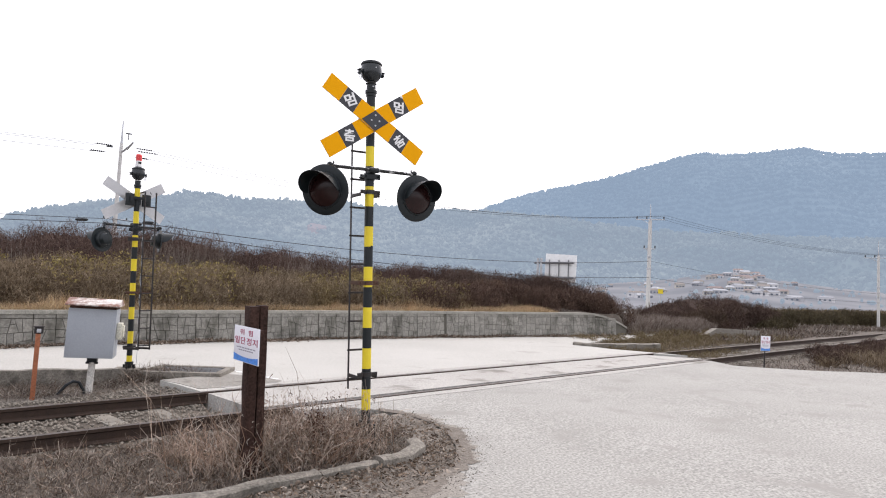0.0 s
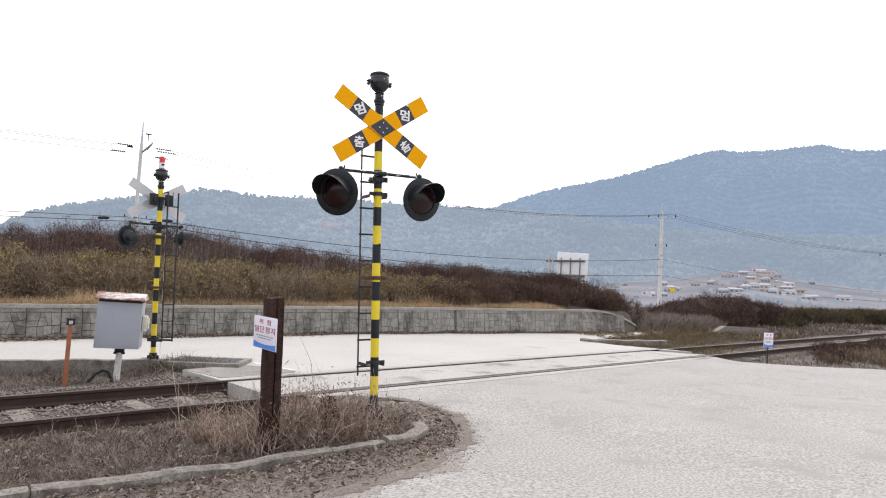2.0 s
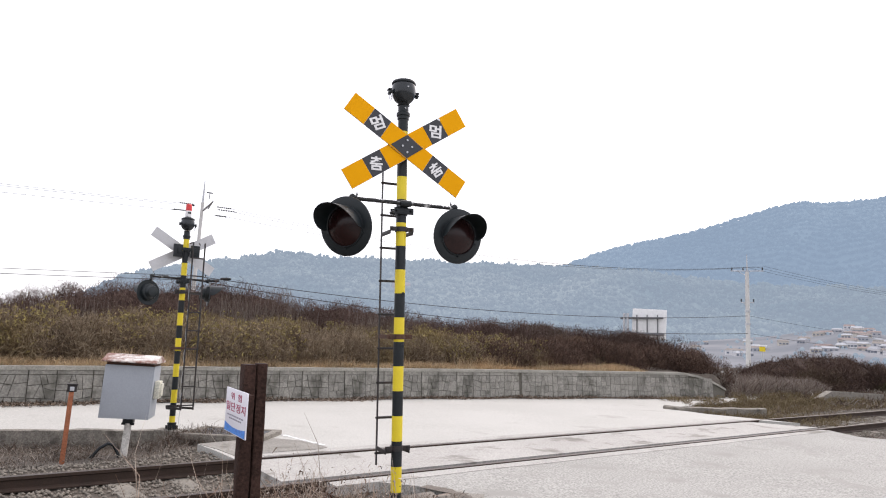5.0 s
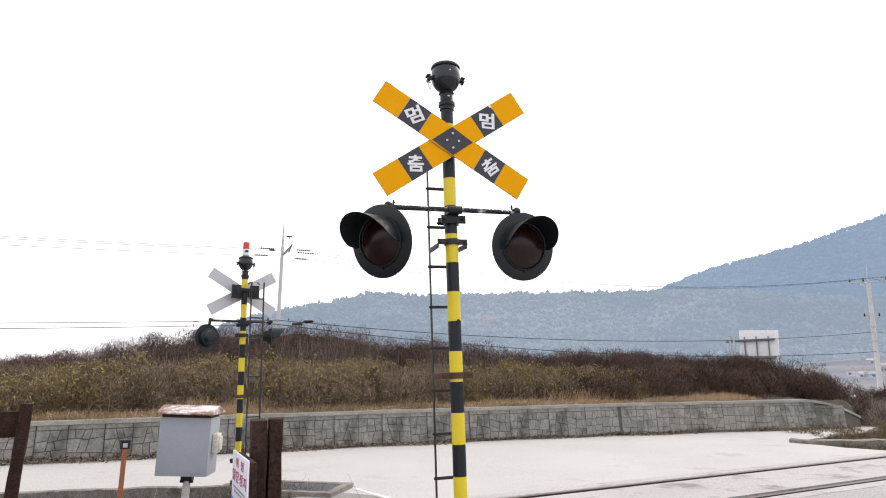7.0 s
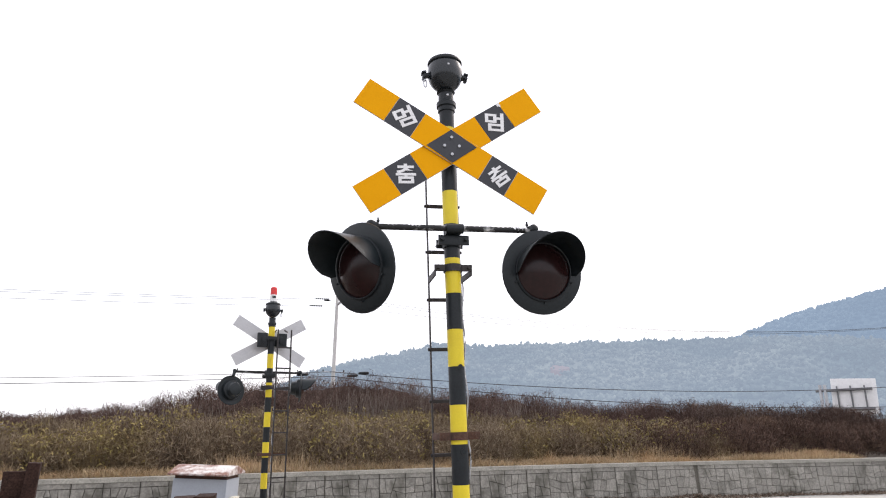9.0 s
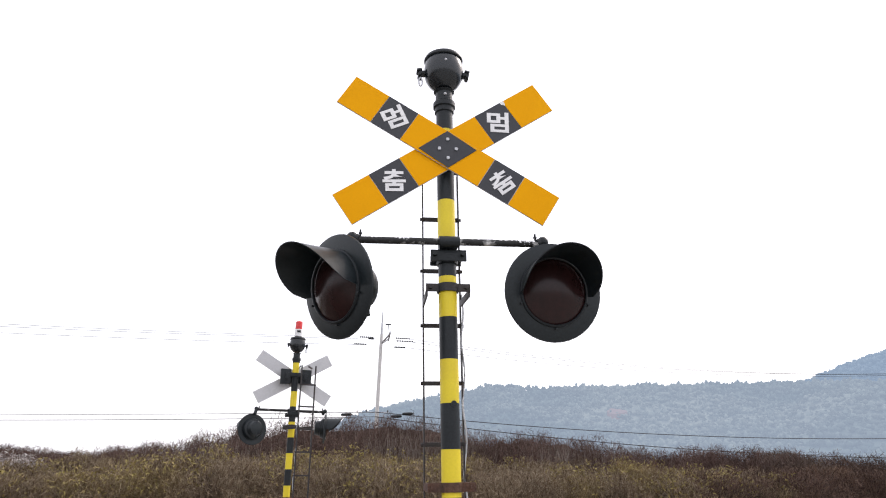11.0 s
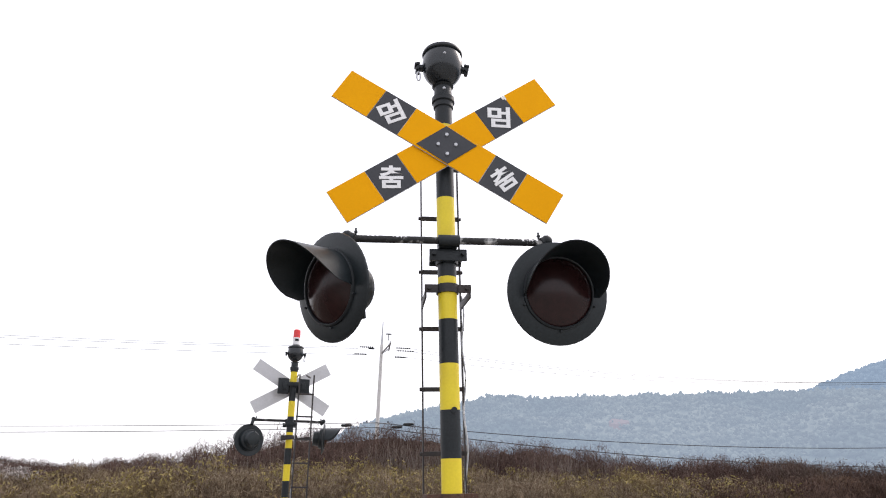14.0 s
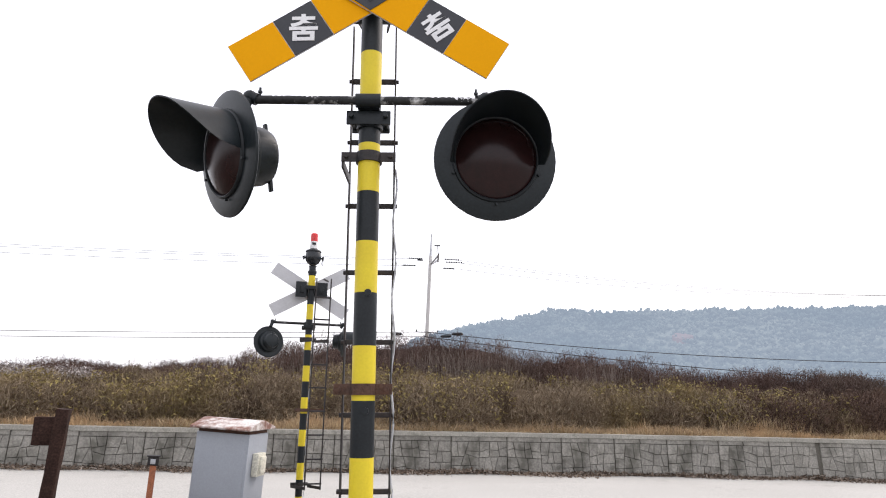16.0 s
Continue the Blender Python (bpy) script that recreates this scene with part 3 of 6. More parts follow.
stones("ballast_gravel", 24000, bed_places, 0.03, M_GRAVEL, "grey-brown crushed stone ballast between and beside the rails")


def strip_places(n):
    x = rng.uniform(-5, 1.6, n)
    y = rng.uniform(-2.2, 1.2, n)
    k = ~inside(x - 0.4 * rng.random(n) ** 4, y + 0.4 * rng.random(n) ** 4, FRONT) & (to_uv(x, y)[1] < 1.6)
    x, y = x[k], y[k]
    return x, y, np.where(inside(x, y, FRONT), level(x, y), ground_z(x, y)) + 0.004


stones("verge_pebbles", 30000, strip_places, 0.008, M_GRAVEL, "small pebbles and grit on the verge")

# dust and grit drifted over the edge of the road
EDGE = FRONT[1:14]
for layer, (reach, mt) in enumerate(((0.3, 0), (0.16, 1))):
    pts = []
    for (x0, y0), (x1, y1) in zip(EDGE, EDGE[1:]):
        k = max(2, int(math.hypot(x1 - x0, y1 - y0) / 0.04))
        pts += [(x0 + (x1 - x0) * i / k, y0 + (y1 - y0) * i / k, x1 - x0, y1 - y0) for i in range(k)]
    P = np.array(pts)
    N = np.stack([-P[:, 3], P[:, 2]], -1)
    N /= np.linalg.norm(N, axis=1, keepdims=True)
    N = np.where(inside(P[:, 0] + N[:, 0] * 0.1, P[:, 1] + N[:, 1] * 0.1, FRONT)[:, None], N, -N)
    w = reach * (0.55 + 0.45 * wobble(P[:, 0], P[:, 1], 0.9, layer) + 0.3 * wobble(P[:, 0], P[:, 1], 0.21, layer + 2) + 0.1 * rng.normal(size=len(P)))
    a, b = P[:, :2] - N * 0.06, P[:, :2] + N * np.clip(w, 0.01, 1)[:, None]
    z0 = level(a[:, 0], a[:, 1]) + 0.003 + 0.003 * layer
    z1 = level(b[:, 0], b[:, 1]) + 0.002 + 0.003 * layer
    v = np.concatenate([np.c_[a, z0], np.c_[b, z1]])
    i = np.arange(len(P) - 1)
    soup("dust_fringe", v, np.stack([i, i + 1, i + 1 + len(P), i + len(P)], -1), (M_DUST, M_DIRT)[mt], "pale dust and grit drifted over the road's edge", "dust")

# ---- kerb of the near verge: worn cast blocks ----
def kerb_block(pts, w, h, label):
    bm = bmesh.new()
    rings = []
    n = len(pts)
    for i, (x, y) in enumerate(pts):
        a, b = pts[max(i - 1, 0)], pts[min(i + 1, n - 1)]
        d = Vector((b[0] - a[0], b[1] - a[1])).normalized()
        nrm = Vector((-d.y, d.x))
        zt = level(x, y) + h + 0.008 * math.sin(x * 7 + y * 3)
        ring = []
        for o, k in ((-0.5, -0.3), (-0.5, h * -0.25), (-0.42, -0.012), (-0.2, 0.0), (0.25, 0.0), (0.45, -0.015), (0.5, -0.3)):
            ring.append(bm.verts.new((x + nrm.x * o * w, y + nrm.y * o * w + rng.uniform(-0.005, 0.005), zt + k + 0.003 * math.sin(11 * x + 17 * o) + rng.uniform(-0.004, 0.004))))
        rings.append(ring)
    for a, b in zip(rings, rings[1:]):
        for i in range(len(a) - 1):
            bm.faces.new((a[i], a[i + 1], b[i + 1], b[i]))
    bm.faces.new(rings[0])
    bm.faces.new(rings[-1])
    ob = part("kerb", bm, M_KERB)
    return tagged(ob, label, "kerb", "kerb stones of the near verge")


def along(pts, n):
    out = []
    for a, b in zip(pts, pts[1:]):
        out += [(a[0] + (b[0] - a[0]) * i / n, a[1] + (b[1] - a[1]) * i / n) for i in range(n)]
    return out + [pts[-1]]


kerb_block(along([(-9, -1.75), (-5, -1.25), (-3.0, -1.0)], 26), 0.13, 0.055, "long grey weathered concrete kerb along the weedy verge")
kerb_block(along([(-2.98, -1.0), (-2.2, -0.96), (-1.5, -0.9), (-0.78, -0.72)], 14), 0.14, 0.06, "grey weathered concrete kerb with a rounded worn edge")
kerb_block(along([(-0.75, -0.71), (-0.45, -0.66), (-0.2, -0.63)], 8), 0.13, 0.042, "sunken broken concrete kerb stone")
kerb_block(along([(-0.18, -0.62), (0.12, -0.55), (0.36, -0.38), (0.44, -0.16)], 9), 0.15, 0.075, "pale rounded end stone of the concrete kerb")

# edge beam of the far lane
kerb_block(along([(-9, 6.5), (-5.5, 6.37), (-3.5, 6.28), (-2.6, 6.22), (-1.55, 6.06)], 4), 0.18, 0.02, "low concrete edge of the far lane")
kerb_block(along([(-1.5, 6.05), (-1.15, 5.85)], 3), 0.3, 0.035, "short pale concrete footing beside the signal mast")

# drain box with a steel grating at the edge of the far lane
drain = thing("drain_cover", "concrete drain box with a steel grating beside the lane", "drain", pose(-0.5, 5.45, level(-0.5, 5.45), 0, 0, -30))
bm = bmesh.new()
for sx, sy, px_, py_ in ((1.25, 0.12, 0, -0.36), (1.25, 0.12, 0, 0.36), (0.12, 0.6, -0.565, 0), (0.12, 0.6, 0.565, 0)):
    box(bm, (sx, sy, 0.3), pose(px_, py_, -0.09), 0.01)
part("rim", bm, M_KERB, drain)
bm = bmesh.new()
for i in range(26):
    box(bm, (0.012, 0.6, 0.03), pose(-0.5 + i * 0.04, 0, 0.035))
for i in range(4):
    box(bm, (1.02, 0.012, 0.02), pose(0, -0.24 + i * 0.16, 0.032))
part("grating", bm, M_GRATE, drain, "dull steel bar grating")

# kerb of the grassy island
kerb_block(along([(11.3, 8.75), (11.45, 8.3), (12.6, 8.0), (14.0, 7.8)], 4), 0.2, 0.10, "weathered concrete kerb round the grassy island")


# ---- retaining wall ----
def polyline_at(line, s):
    for a, b in zip(line, line[1:]):
        d = math.hypot(b[0] - a[0], b[1] - a[1])
        if s <= d:
            return (a[0] + (b[0] - a[0]) * s / d, a[1] + (b[1] - a[1]) * s / d), math.atan2(b[1] - a[1], b[0] - a[0])
        s -= d
    return line[-1], math.atan2(line[-1][1] - line[-2][1], line[-1][0] - line[-2][0])


wall = thing("wall_retaining", "grey concrete retaining wall cast with an irregular stone pattern", "wall", kind="structure")
WL = WALL_LINE[1:]
bm = bmesh.new()
bmc = bmesh.new()
total = sum(math.hypot(b[0] - a[0], b[1] - a[1]) for a, b in zip(WL, WL[1:]))
PANEL = 1.12
count = int(total / PANEL)


def wall_top_at(s):
    return WALL_TOP - 0.55 * max(0.0, (s - (total - 2.4)) / 2.4) ** 1.5


def ring_of(b, prof, s):
    (x, y), a = polyline_at(WL, s)
    n = Vector((-math.sin(a), math.cos(a)))
    zt = wall_top_at(s)
    return [b.verts.new((x + n.x * o, y + n.y * o, zt + h)) for o, h in prof]


for b, prof in ((bm, [(0.10, -0.03), (0.035, -0.75), (0.0, -1.2), (0.4, -1.2), (0.4, -0.03)]), (bmc, [(0.055, 0.0), (0.045, -0.075), (0.42, -0.075), (0.42, 0.0)])):
    rs = [ring_of(b, prof, total * i / 60) for i in range(61)]
    for p, q in zip(rs, rs[1:]):
        for i in range(len(p)):
            b.faces.new((p[i], p[(i + 1) % len(p)], q[(i + 1) % len(p)], q[i]))
    b.faces.new(rs[0])
    b.faces.new(rs[-1])
part("wall_core", bm, M_JOINT, wall, "dark recessed joints", smooth=False)
part("coping", bmc, M_COPE, wall, "weathered concrete coping", smooth=False)


# ---- hills ----
def hill_material(name, dark, light, haze_glow, scale, island=0.0):
    """Distant wooded slope, softened by the air: its haze is painted as bluish emission."""
    m = bpy.data.materials.new(name)
    m.use_nodes = True
    nt = m.node_tree
    b = nt.nodes["Principled BSDF"]
    b.inputs["Roughness"].default_value = 1.0
    b.inputs["Specular IOR Level"].default_value = 0.0
    geo = nt.nodes.new("ShaderNodeNewGeometry")
    n = nt.nodes.new("ShaderNodeTexNoise")
    n.inputs["Scale"].default_value, n.inputs["Detail"].default_value, n.inputs["Roughness"].default_value = scale, 9, 0.7
    n2 = nt.nodes.new("ShaderNodeTexNoise")
    n2.inputs["Scale"].default_value, n2.inputs["Detail"].default_value = scale * 0.28, 5
    for q in (n, n2):
        nt.links.new(geo.outputs["Position"], q.inputs["Vector"])
    add = nt.nodes.new("ShaderNodeMath")
    half = nt.nodes.new("ShaderNodeMath")
    half.operation = "MULTIPLY"
    half.inputs[1].default_value = 0.5
    nt.links.new(n.outputs["Fac"], add.inputs[0])
    add.operation = "MULTIPLY_ADD"
    add.inputs[1].default_value = 0.5
    wide = nt.nodes.new("ShaderNodeMath")
    wide.operation = "MULTIPLY"
    wide.inputs[1].default_value = 1.5
    nt.links.new(n2.outputs["Fac"], wide.inputs[0])
    nt.links.new(wide.outputs[0], add.inputs[2])
    nt.links.new(add.outputs[0], half.inputs[0])
    ramp = nt.nodes.new("ShaderNodeValToRGB")
    ramp.color_ramp.elements[0].position, ramp.color_ramp.elements[1].position = 0.4, 0.6
    ramp.color_ramp.elements[0].color, ramp.color_ramp.elements[1].color = (*dark, 1), (*light, 1)
    nt.links.new(half.outputs[0], ramp.inputs[0])
    last = ramp.outputs[0]
    if island:
        rr = nt.nodes.new("ShaderNodeMapRange")
        rr.inputs["To Min"].default_value, rr.inputs["To Max"].default_value = 1 - island, 1 + island
        nt.links.new(geo.outputs["Random Per Island"], rr.inputs["Value"])
        mi = nt.nodes.new("ShaderNodeMix")
        mi.data_type, mi.blend_type = "RGBA", "MULTIPLY"
        mi.inputs["Factor"].default_value = 1
        nt.links.new(last, mi.inputs["A"])
        nt.links.new(rr.outputs[0], mi.inputs["B"])
        last = mi.outputs["Result"]
    nt.links.new(last, b.inputs["Base Color"])
    # haze of the distance, put in as an even emission over the slope
    b.inputs["Emission Color"].default_value = (*haze_glow, 1)
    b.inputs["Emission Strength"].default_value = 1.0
    return m


# third colour: the emitted tone that paints the haze
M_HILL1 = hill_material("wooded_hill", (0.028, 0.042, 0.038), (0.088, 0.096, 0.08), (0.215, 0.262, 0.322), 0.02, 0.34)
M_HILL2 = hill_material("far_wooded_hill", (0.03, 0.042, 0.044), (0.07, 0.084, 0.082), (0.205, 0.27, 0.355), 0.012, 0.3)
EYE0 = (-2.0, -5.0, 1.5)


def hill(name, prof, r_foot, r_top, mat, label, n_az=520, n_r=46, rough=1.0, foot=-6.0):
    """A slope in front of the viewer: prof lists (azimuth, elevation) of its skyline in degrees."""
    az = np.linspace(prof[0][0], prof[-1][0], n_az)
    el = np.interp(az, [p[0] for p in prof], [p[1] for p in prof])
    k = np.ones(7) / 7
    el = np.convolve(np.pad(el, 3, mode="edge"), k, mode="valid")
    t = np.linspace(0, 1.25, n_r)
    A, T = np.meshgrid(np.radians(az), t)
    E = np.tan(np.radians(el))[None, :].repeat(n_r, 0)
    R = r_foot + (r_top - r_foot) * T + 30 * np.sin(A * 23) * T
    topz = EYE0[2] + E * (r_top + 30 * np.sin(A * 23))
    f = np.where(T <= 1, T ** 1.25, 1 - (T - 1) * 1.5)
    X, Y = EYE0[0] + R * np.sin(A), EYE0[1] + R * np.cos(A)
    Z = foot + (topz - foot) * f
    gully = wobble(X, Y, 260) * 14 * np.sin(np.clip(T, 0, 1) * math.pi) + wobble(X, Y, 95, 1) * 5 * np.sin(np.clip(T, 0, 1) * math.pi)
    Z = Z + gully * rough + rng.uniform(-1.2, 1.2, Z.shape) * rough * np.clip(T * 3, 0, 1)
    v = np.stack([X, Y, Z], -1).reshape(-1, 3)
    ii = np.arange(len(v)).reshape(X.shape)
    fc = np.stack([ii[:-1, :-1], ii[:-1, 1:], ii[1:, 1:], ii[1:, :-1]], -1).reshape(-1, 4)
    soup(name, v, fc, mat, label, "hill", "structure", True)
    return A, T, X, Y, Z


RIDGE1 = [(-40, -4), (-12, -3), (-7, 0.0), (-1.6, 3.5), (1.7, 4.6), (5.5, 5.4), (9.6, 6.15), (11.6, 6.7), (14.9, 6.25), (18.2, 6.5), (23, 6.45), (28, 6.4), (33, 6.4), (37, 6.35),
          (42, 6.0), (50, 5.0), (58, 4.6), (66, 4.4), (80, 4.0), (100, 2.0)]
RIDGE2 = [(28, 3.0), (36, 6.5), (38.5, 7.5), (41.5, 8.35), (46.3, 9.25), (49.6, 10.2), (52.8, 11.1), (54.5, 11.4), (56.3, 11.1), (59.3, 11.2), (61.8, 11.4), (64.3, 10.75), (67.3, 10.6), (74, 10.2), (90, 8.0), (110, 3.0)]
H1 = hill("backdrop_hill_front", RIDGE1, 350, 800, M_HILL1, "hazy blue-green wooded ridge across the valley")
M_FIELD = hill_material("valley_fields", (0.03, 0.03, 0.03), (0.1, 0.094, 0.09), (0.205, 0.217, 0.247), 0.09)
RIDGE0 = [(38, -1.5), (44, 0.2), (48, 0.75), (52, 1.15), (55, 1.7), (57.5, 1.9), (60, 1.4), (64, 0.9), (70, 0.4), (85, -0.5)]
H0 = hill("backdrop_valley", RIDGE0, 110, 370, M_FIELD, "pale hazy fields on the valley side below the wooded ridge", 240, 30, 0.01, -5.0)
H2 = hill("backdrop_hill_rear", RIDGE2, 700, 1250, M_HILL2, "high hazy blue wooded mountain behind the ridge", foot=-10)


def bare_patch(H, az, el, w, h, mat, label):
    """A bare scar on a slope, seen in that direction: an uneven sheet lying over the trees' feet."""
    A, T, X, Y, Z = H
    E = np.degrees(np.arctan2(Z - EYE0[2], np.hypot(X - EYE0[0], Y - EYE0[1])))
    i, j = np.unravel_index(np.argmin(np.where(T <= 1, (np.degrees(A) - az) ** 2 + (E - el) ** 2, 1e9)), A.shape)
    c = Vector((X[i, j], Y[i, j], Z[i, j] + 5.0))
    across = Vector((math.cos(A[i, j]), -math.sin(A[i, j]), 0))
    up = (Vector((X[i + 1, j], Y[i + 1, j], Z[i + 1, j])) - Vector((X[i, j], Y[i, j], Z[i, j]))).normalized()
    bm = bmesh.new()
    ring = []
    for k in range(28):
        a = 2 * math.pi * k / 28
        q = 1 + 0.18 * math.sin(3 * a + 1) + 0.12 * math.sin(7 * a) + 0.08 * math.sin(11 * a + 2)
        ring.append(bm.verts.new(c + across * (w * q * math.cos(a)) + up * (h * q * math.sin(a) * (1.0 if a < math.pi else 0.55))))
    bm.faces.new(ring)
    r = bmesh.ops.extrude_face_region(bm, geom=list(bm.faces))
    for v in [g for g in r["geom"] if isinstance(g, bmesh.types.BMVert)]:
        v.co.z -= 6
    tagged(part("backdrop_scar", bm, mat, smooth=False), label, "hill", kind="structure")


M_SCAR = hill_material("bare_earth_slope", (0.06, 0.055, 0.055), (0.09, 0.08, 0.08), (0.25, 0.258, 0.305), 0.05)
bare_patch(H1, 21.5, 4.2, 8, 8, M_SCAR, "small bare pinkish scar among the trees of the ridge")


def crowns(name, H, n, size, mat, label, t0, span):
    """Small tree crowns standing out of a slope, thickest along its skyline."""
    A, T, X, Y, Z = H
    rows_i = [i for i in range(T.shape[0]) if t0 <= T[i, 0] <= 1.0]
    top = max(rows_i)
    ri = np.where(rng.random(n) < 0.16, rng.integers(top - 1, top + 1, n), rng.choice(rows_i, n))
    deg = np.degrees(A[0])
    ci = rng.choice(np.where((deg > span[0]) & (deg < span[1]))[0], n)
    x, y, z = X[ri, ci] + rng.uniform(-3, 3, n), Y[ri, ci] + rng.uniform(-3, 3, n), Z[ri, ci]
    ang = np.arange(5) * 2 * math.pi / 5
    h = rng.uniform(0.5, 1.25, n) * size
    w = h * rng.uniform(0.35, 0.7, n)
    ring = []
    for k, (rr, hh) in enumerate(((0.55, 0.12), (1.0, 0.45), (0.5, 0.82))):
        a = ang[None] + rng.uniform(0, 6, (n, 1))
        q = w[:, None] * rr * rng.uniform(0.6, 1.3, (n, 5))
        ring.append(np.stack([x[:, None] + q * np.cos(a), y[:, None] + q * np.sin(a), z[:, None] + h[:, None] * hh + 0 * a], -1))
    tip = np.stack([x, y, z + h], -1)[:, None]
    v = np.concatenate(ring + [tip], 1)
    f = []
    for b in (0, 5):
        for i in range(5):
            j = (i + 1) % 5
            f += [(b + i, b + j, b + 5 + j), (b + i, b + 5 + j, b + 5 + i)]
    f += [(10 + i, 10 + (i + 1) % 5, 15) for i in range(5)]
    f = (np.arange(n)[:, None, None] * 16 + np.array(f)[None]).reshape(-1, 3)
    soup(name, v.reshape(-1, 3), f, mat, label, "forest")


def skyline(name, H, n, mat, label, span):
    """Taller pines on the crest, with bare stems under flat crowns, in loose groups."""
    A, T, X, Y, Z = H
    top = max(i for i in range(T.shape[0]) if T[i, 0] <= 1.0)
    deg = np.degrees(A[0])
    c = np.where((deg > span[0]) & (deg < span[1]))[0]
    w = np.clip(0.25 + wobble(deg[c] * 10, deg[c] * 0, 23) + 0.6 * wobble(deg[c] * 10, deg[c] * 0, 7, 1), 0.02, 2)
    ci = rng.choice(c, n, p=w / w.sum())
    ri = rng.integers(top - 3, top + 1, n)
    x, y, z = X[ri, ci] + rng.uniform(-2, 2, n), Y[ri, ci] + rng.uniform(-2, 2, n), Z[ri, ci]
    h = rng.uniform(3.6, 8.2, n)
    rings = [(0.22, 0.0), (0.14, 0.55)] + [(0.5, 0.45), (1.5, 0.55), (1.9, 0.7), (1.3, 0.86), (0.3, 1.0)]
    ang = np.arange(5) * 2 * math.pi / 5
    pts = []
    for r, t in rings:
        q = r * (rng.uniform(0.65, 1.3, (n, 5)) if r > 0.3 else np.ones((n, 5)))
        pts.append(np.stack([x[:, None] + q * np.cos(ang), y[:, None] + q * np.sin(ang), z[:, None] + h[:, None] * t + 0 * q], -1))
    v = np.concatenate(pts, 1)
    f = []
    for b in (0, 10, 15, 20, 25):
        f += [(b + i, b + (i + 1) % 5, b + 5 + (i + 1) % 5, b + 5 + i) for i in range(5)]
    soup(name, v.reshape(-1, 3), (np.arange(n)[:, None, None] * 35 + np.array(f)[None]).reshape(-1, 4), mat, label, "forest")


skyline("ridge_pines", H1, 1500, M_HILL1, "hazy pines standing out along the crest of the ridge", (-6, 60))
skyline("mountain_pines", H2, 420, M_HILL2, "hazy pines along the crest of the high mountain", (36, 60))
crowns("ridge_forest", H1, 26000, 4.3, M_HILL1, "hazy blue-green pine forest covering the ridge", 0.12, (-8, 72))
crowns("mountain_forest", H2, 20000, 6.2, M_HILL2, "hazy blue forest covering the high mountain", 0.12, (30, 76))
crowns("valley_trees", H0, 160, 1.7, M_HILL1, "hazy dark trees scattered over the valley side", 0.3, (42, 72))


# ---- crossing signals ----
def text_mesh(body, size, depth, bold=0.0):
    cu = bpy.data.curves.new("lettering", "FONT")
    cu.body, cu.size, cu.extrude, cu.offset = body, size, depth, bold
    cu.align_x, cu.align_y = "CENTER", "CENTER"
    tmp = bpy.data.objects.new("lettering", cu)
    scene.collection.objects.link(tmp)
    bpy.context.view_layer.update()
    me = bpy.data.meshes.new_from_object(tmp.evaluated_get(bpy.context.evaluated_depsgraph_get()))
    bpy.data.objects.remove(tmp)
    # centre on its own box
    co = np.array([v.co[:] for v in me.vertices])
    mid = (co.min(0) + co.max(0)) / 2
    for v in me.vertices:
        v.co -= Vector((mid[0], mid[1], 0))
    return me, co.max(0) - co.min(0)


def lettering(name, body, w, h, m, mat, parent, bold=0.0, label=""):
    """Raised letters stretched to w by h, standing in the pose m (local x right, z up, facing -y)."""
    me, dim = text_mesh(body, 1.0, 0.002, bold)
    for v in me.vertices:
        x, y, z = v.co
        v.co = Vector((x * w / dim[0], -z * 0.5, y * h / dim[1]))
    me.materials.append(mat)
    ob = new(name, me)
    ob.parent = parent
    ob.matrix_basis = m
    if label:
        ob["label"] = label
    return ob


def strip_plate(bm, x0, x1, w, y0, y1, mat):
    """A piece of flat board between x0 and x1 along local x, w high, y0 to y1 thick."""
    box(bm, (x1 - x0, y1 - y0, w), pose((x0 + x1) / 2, (y0 + y1) / 2, 0), 0.0, mat)


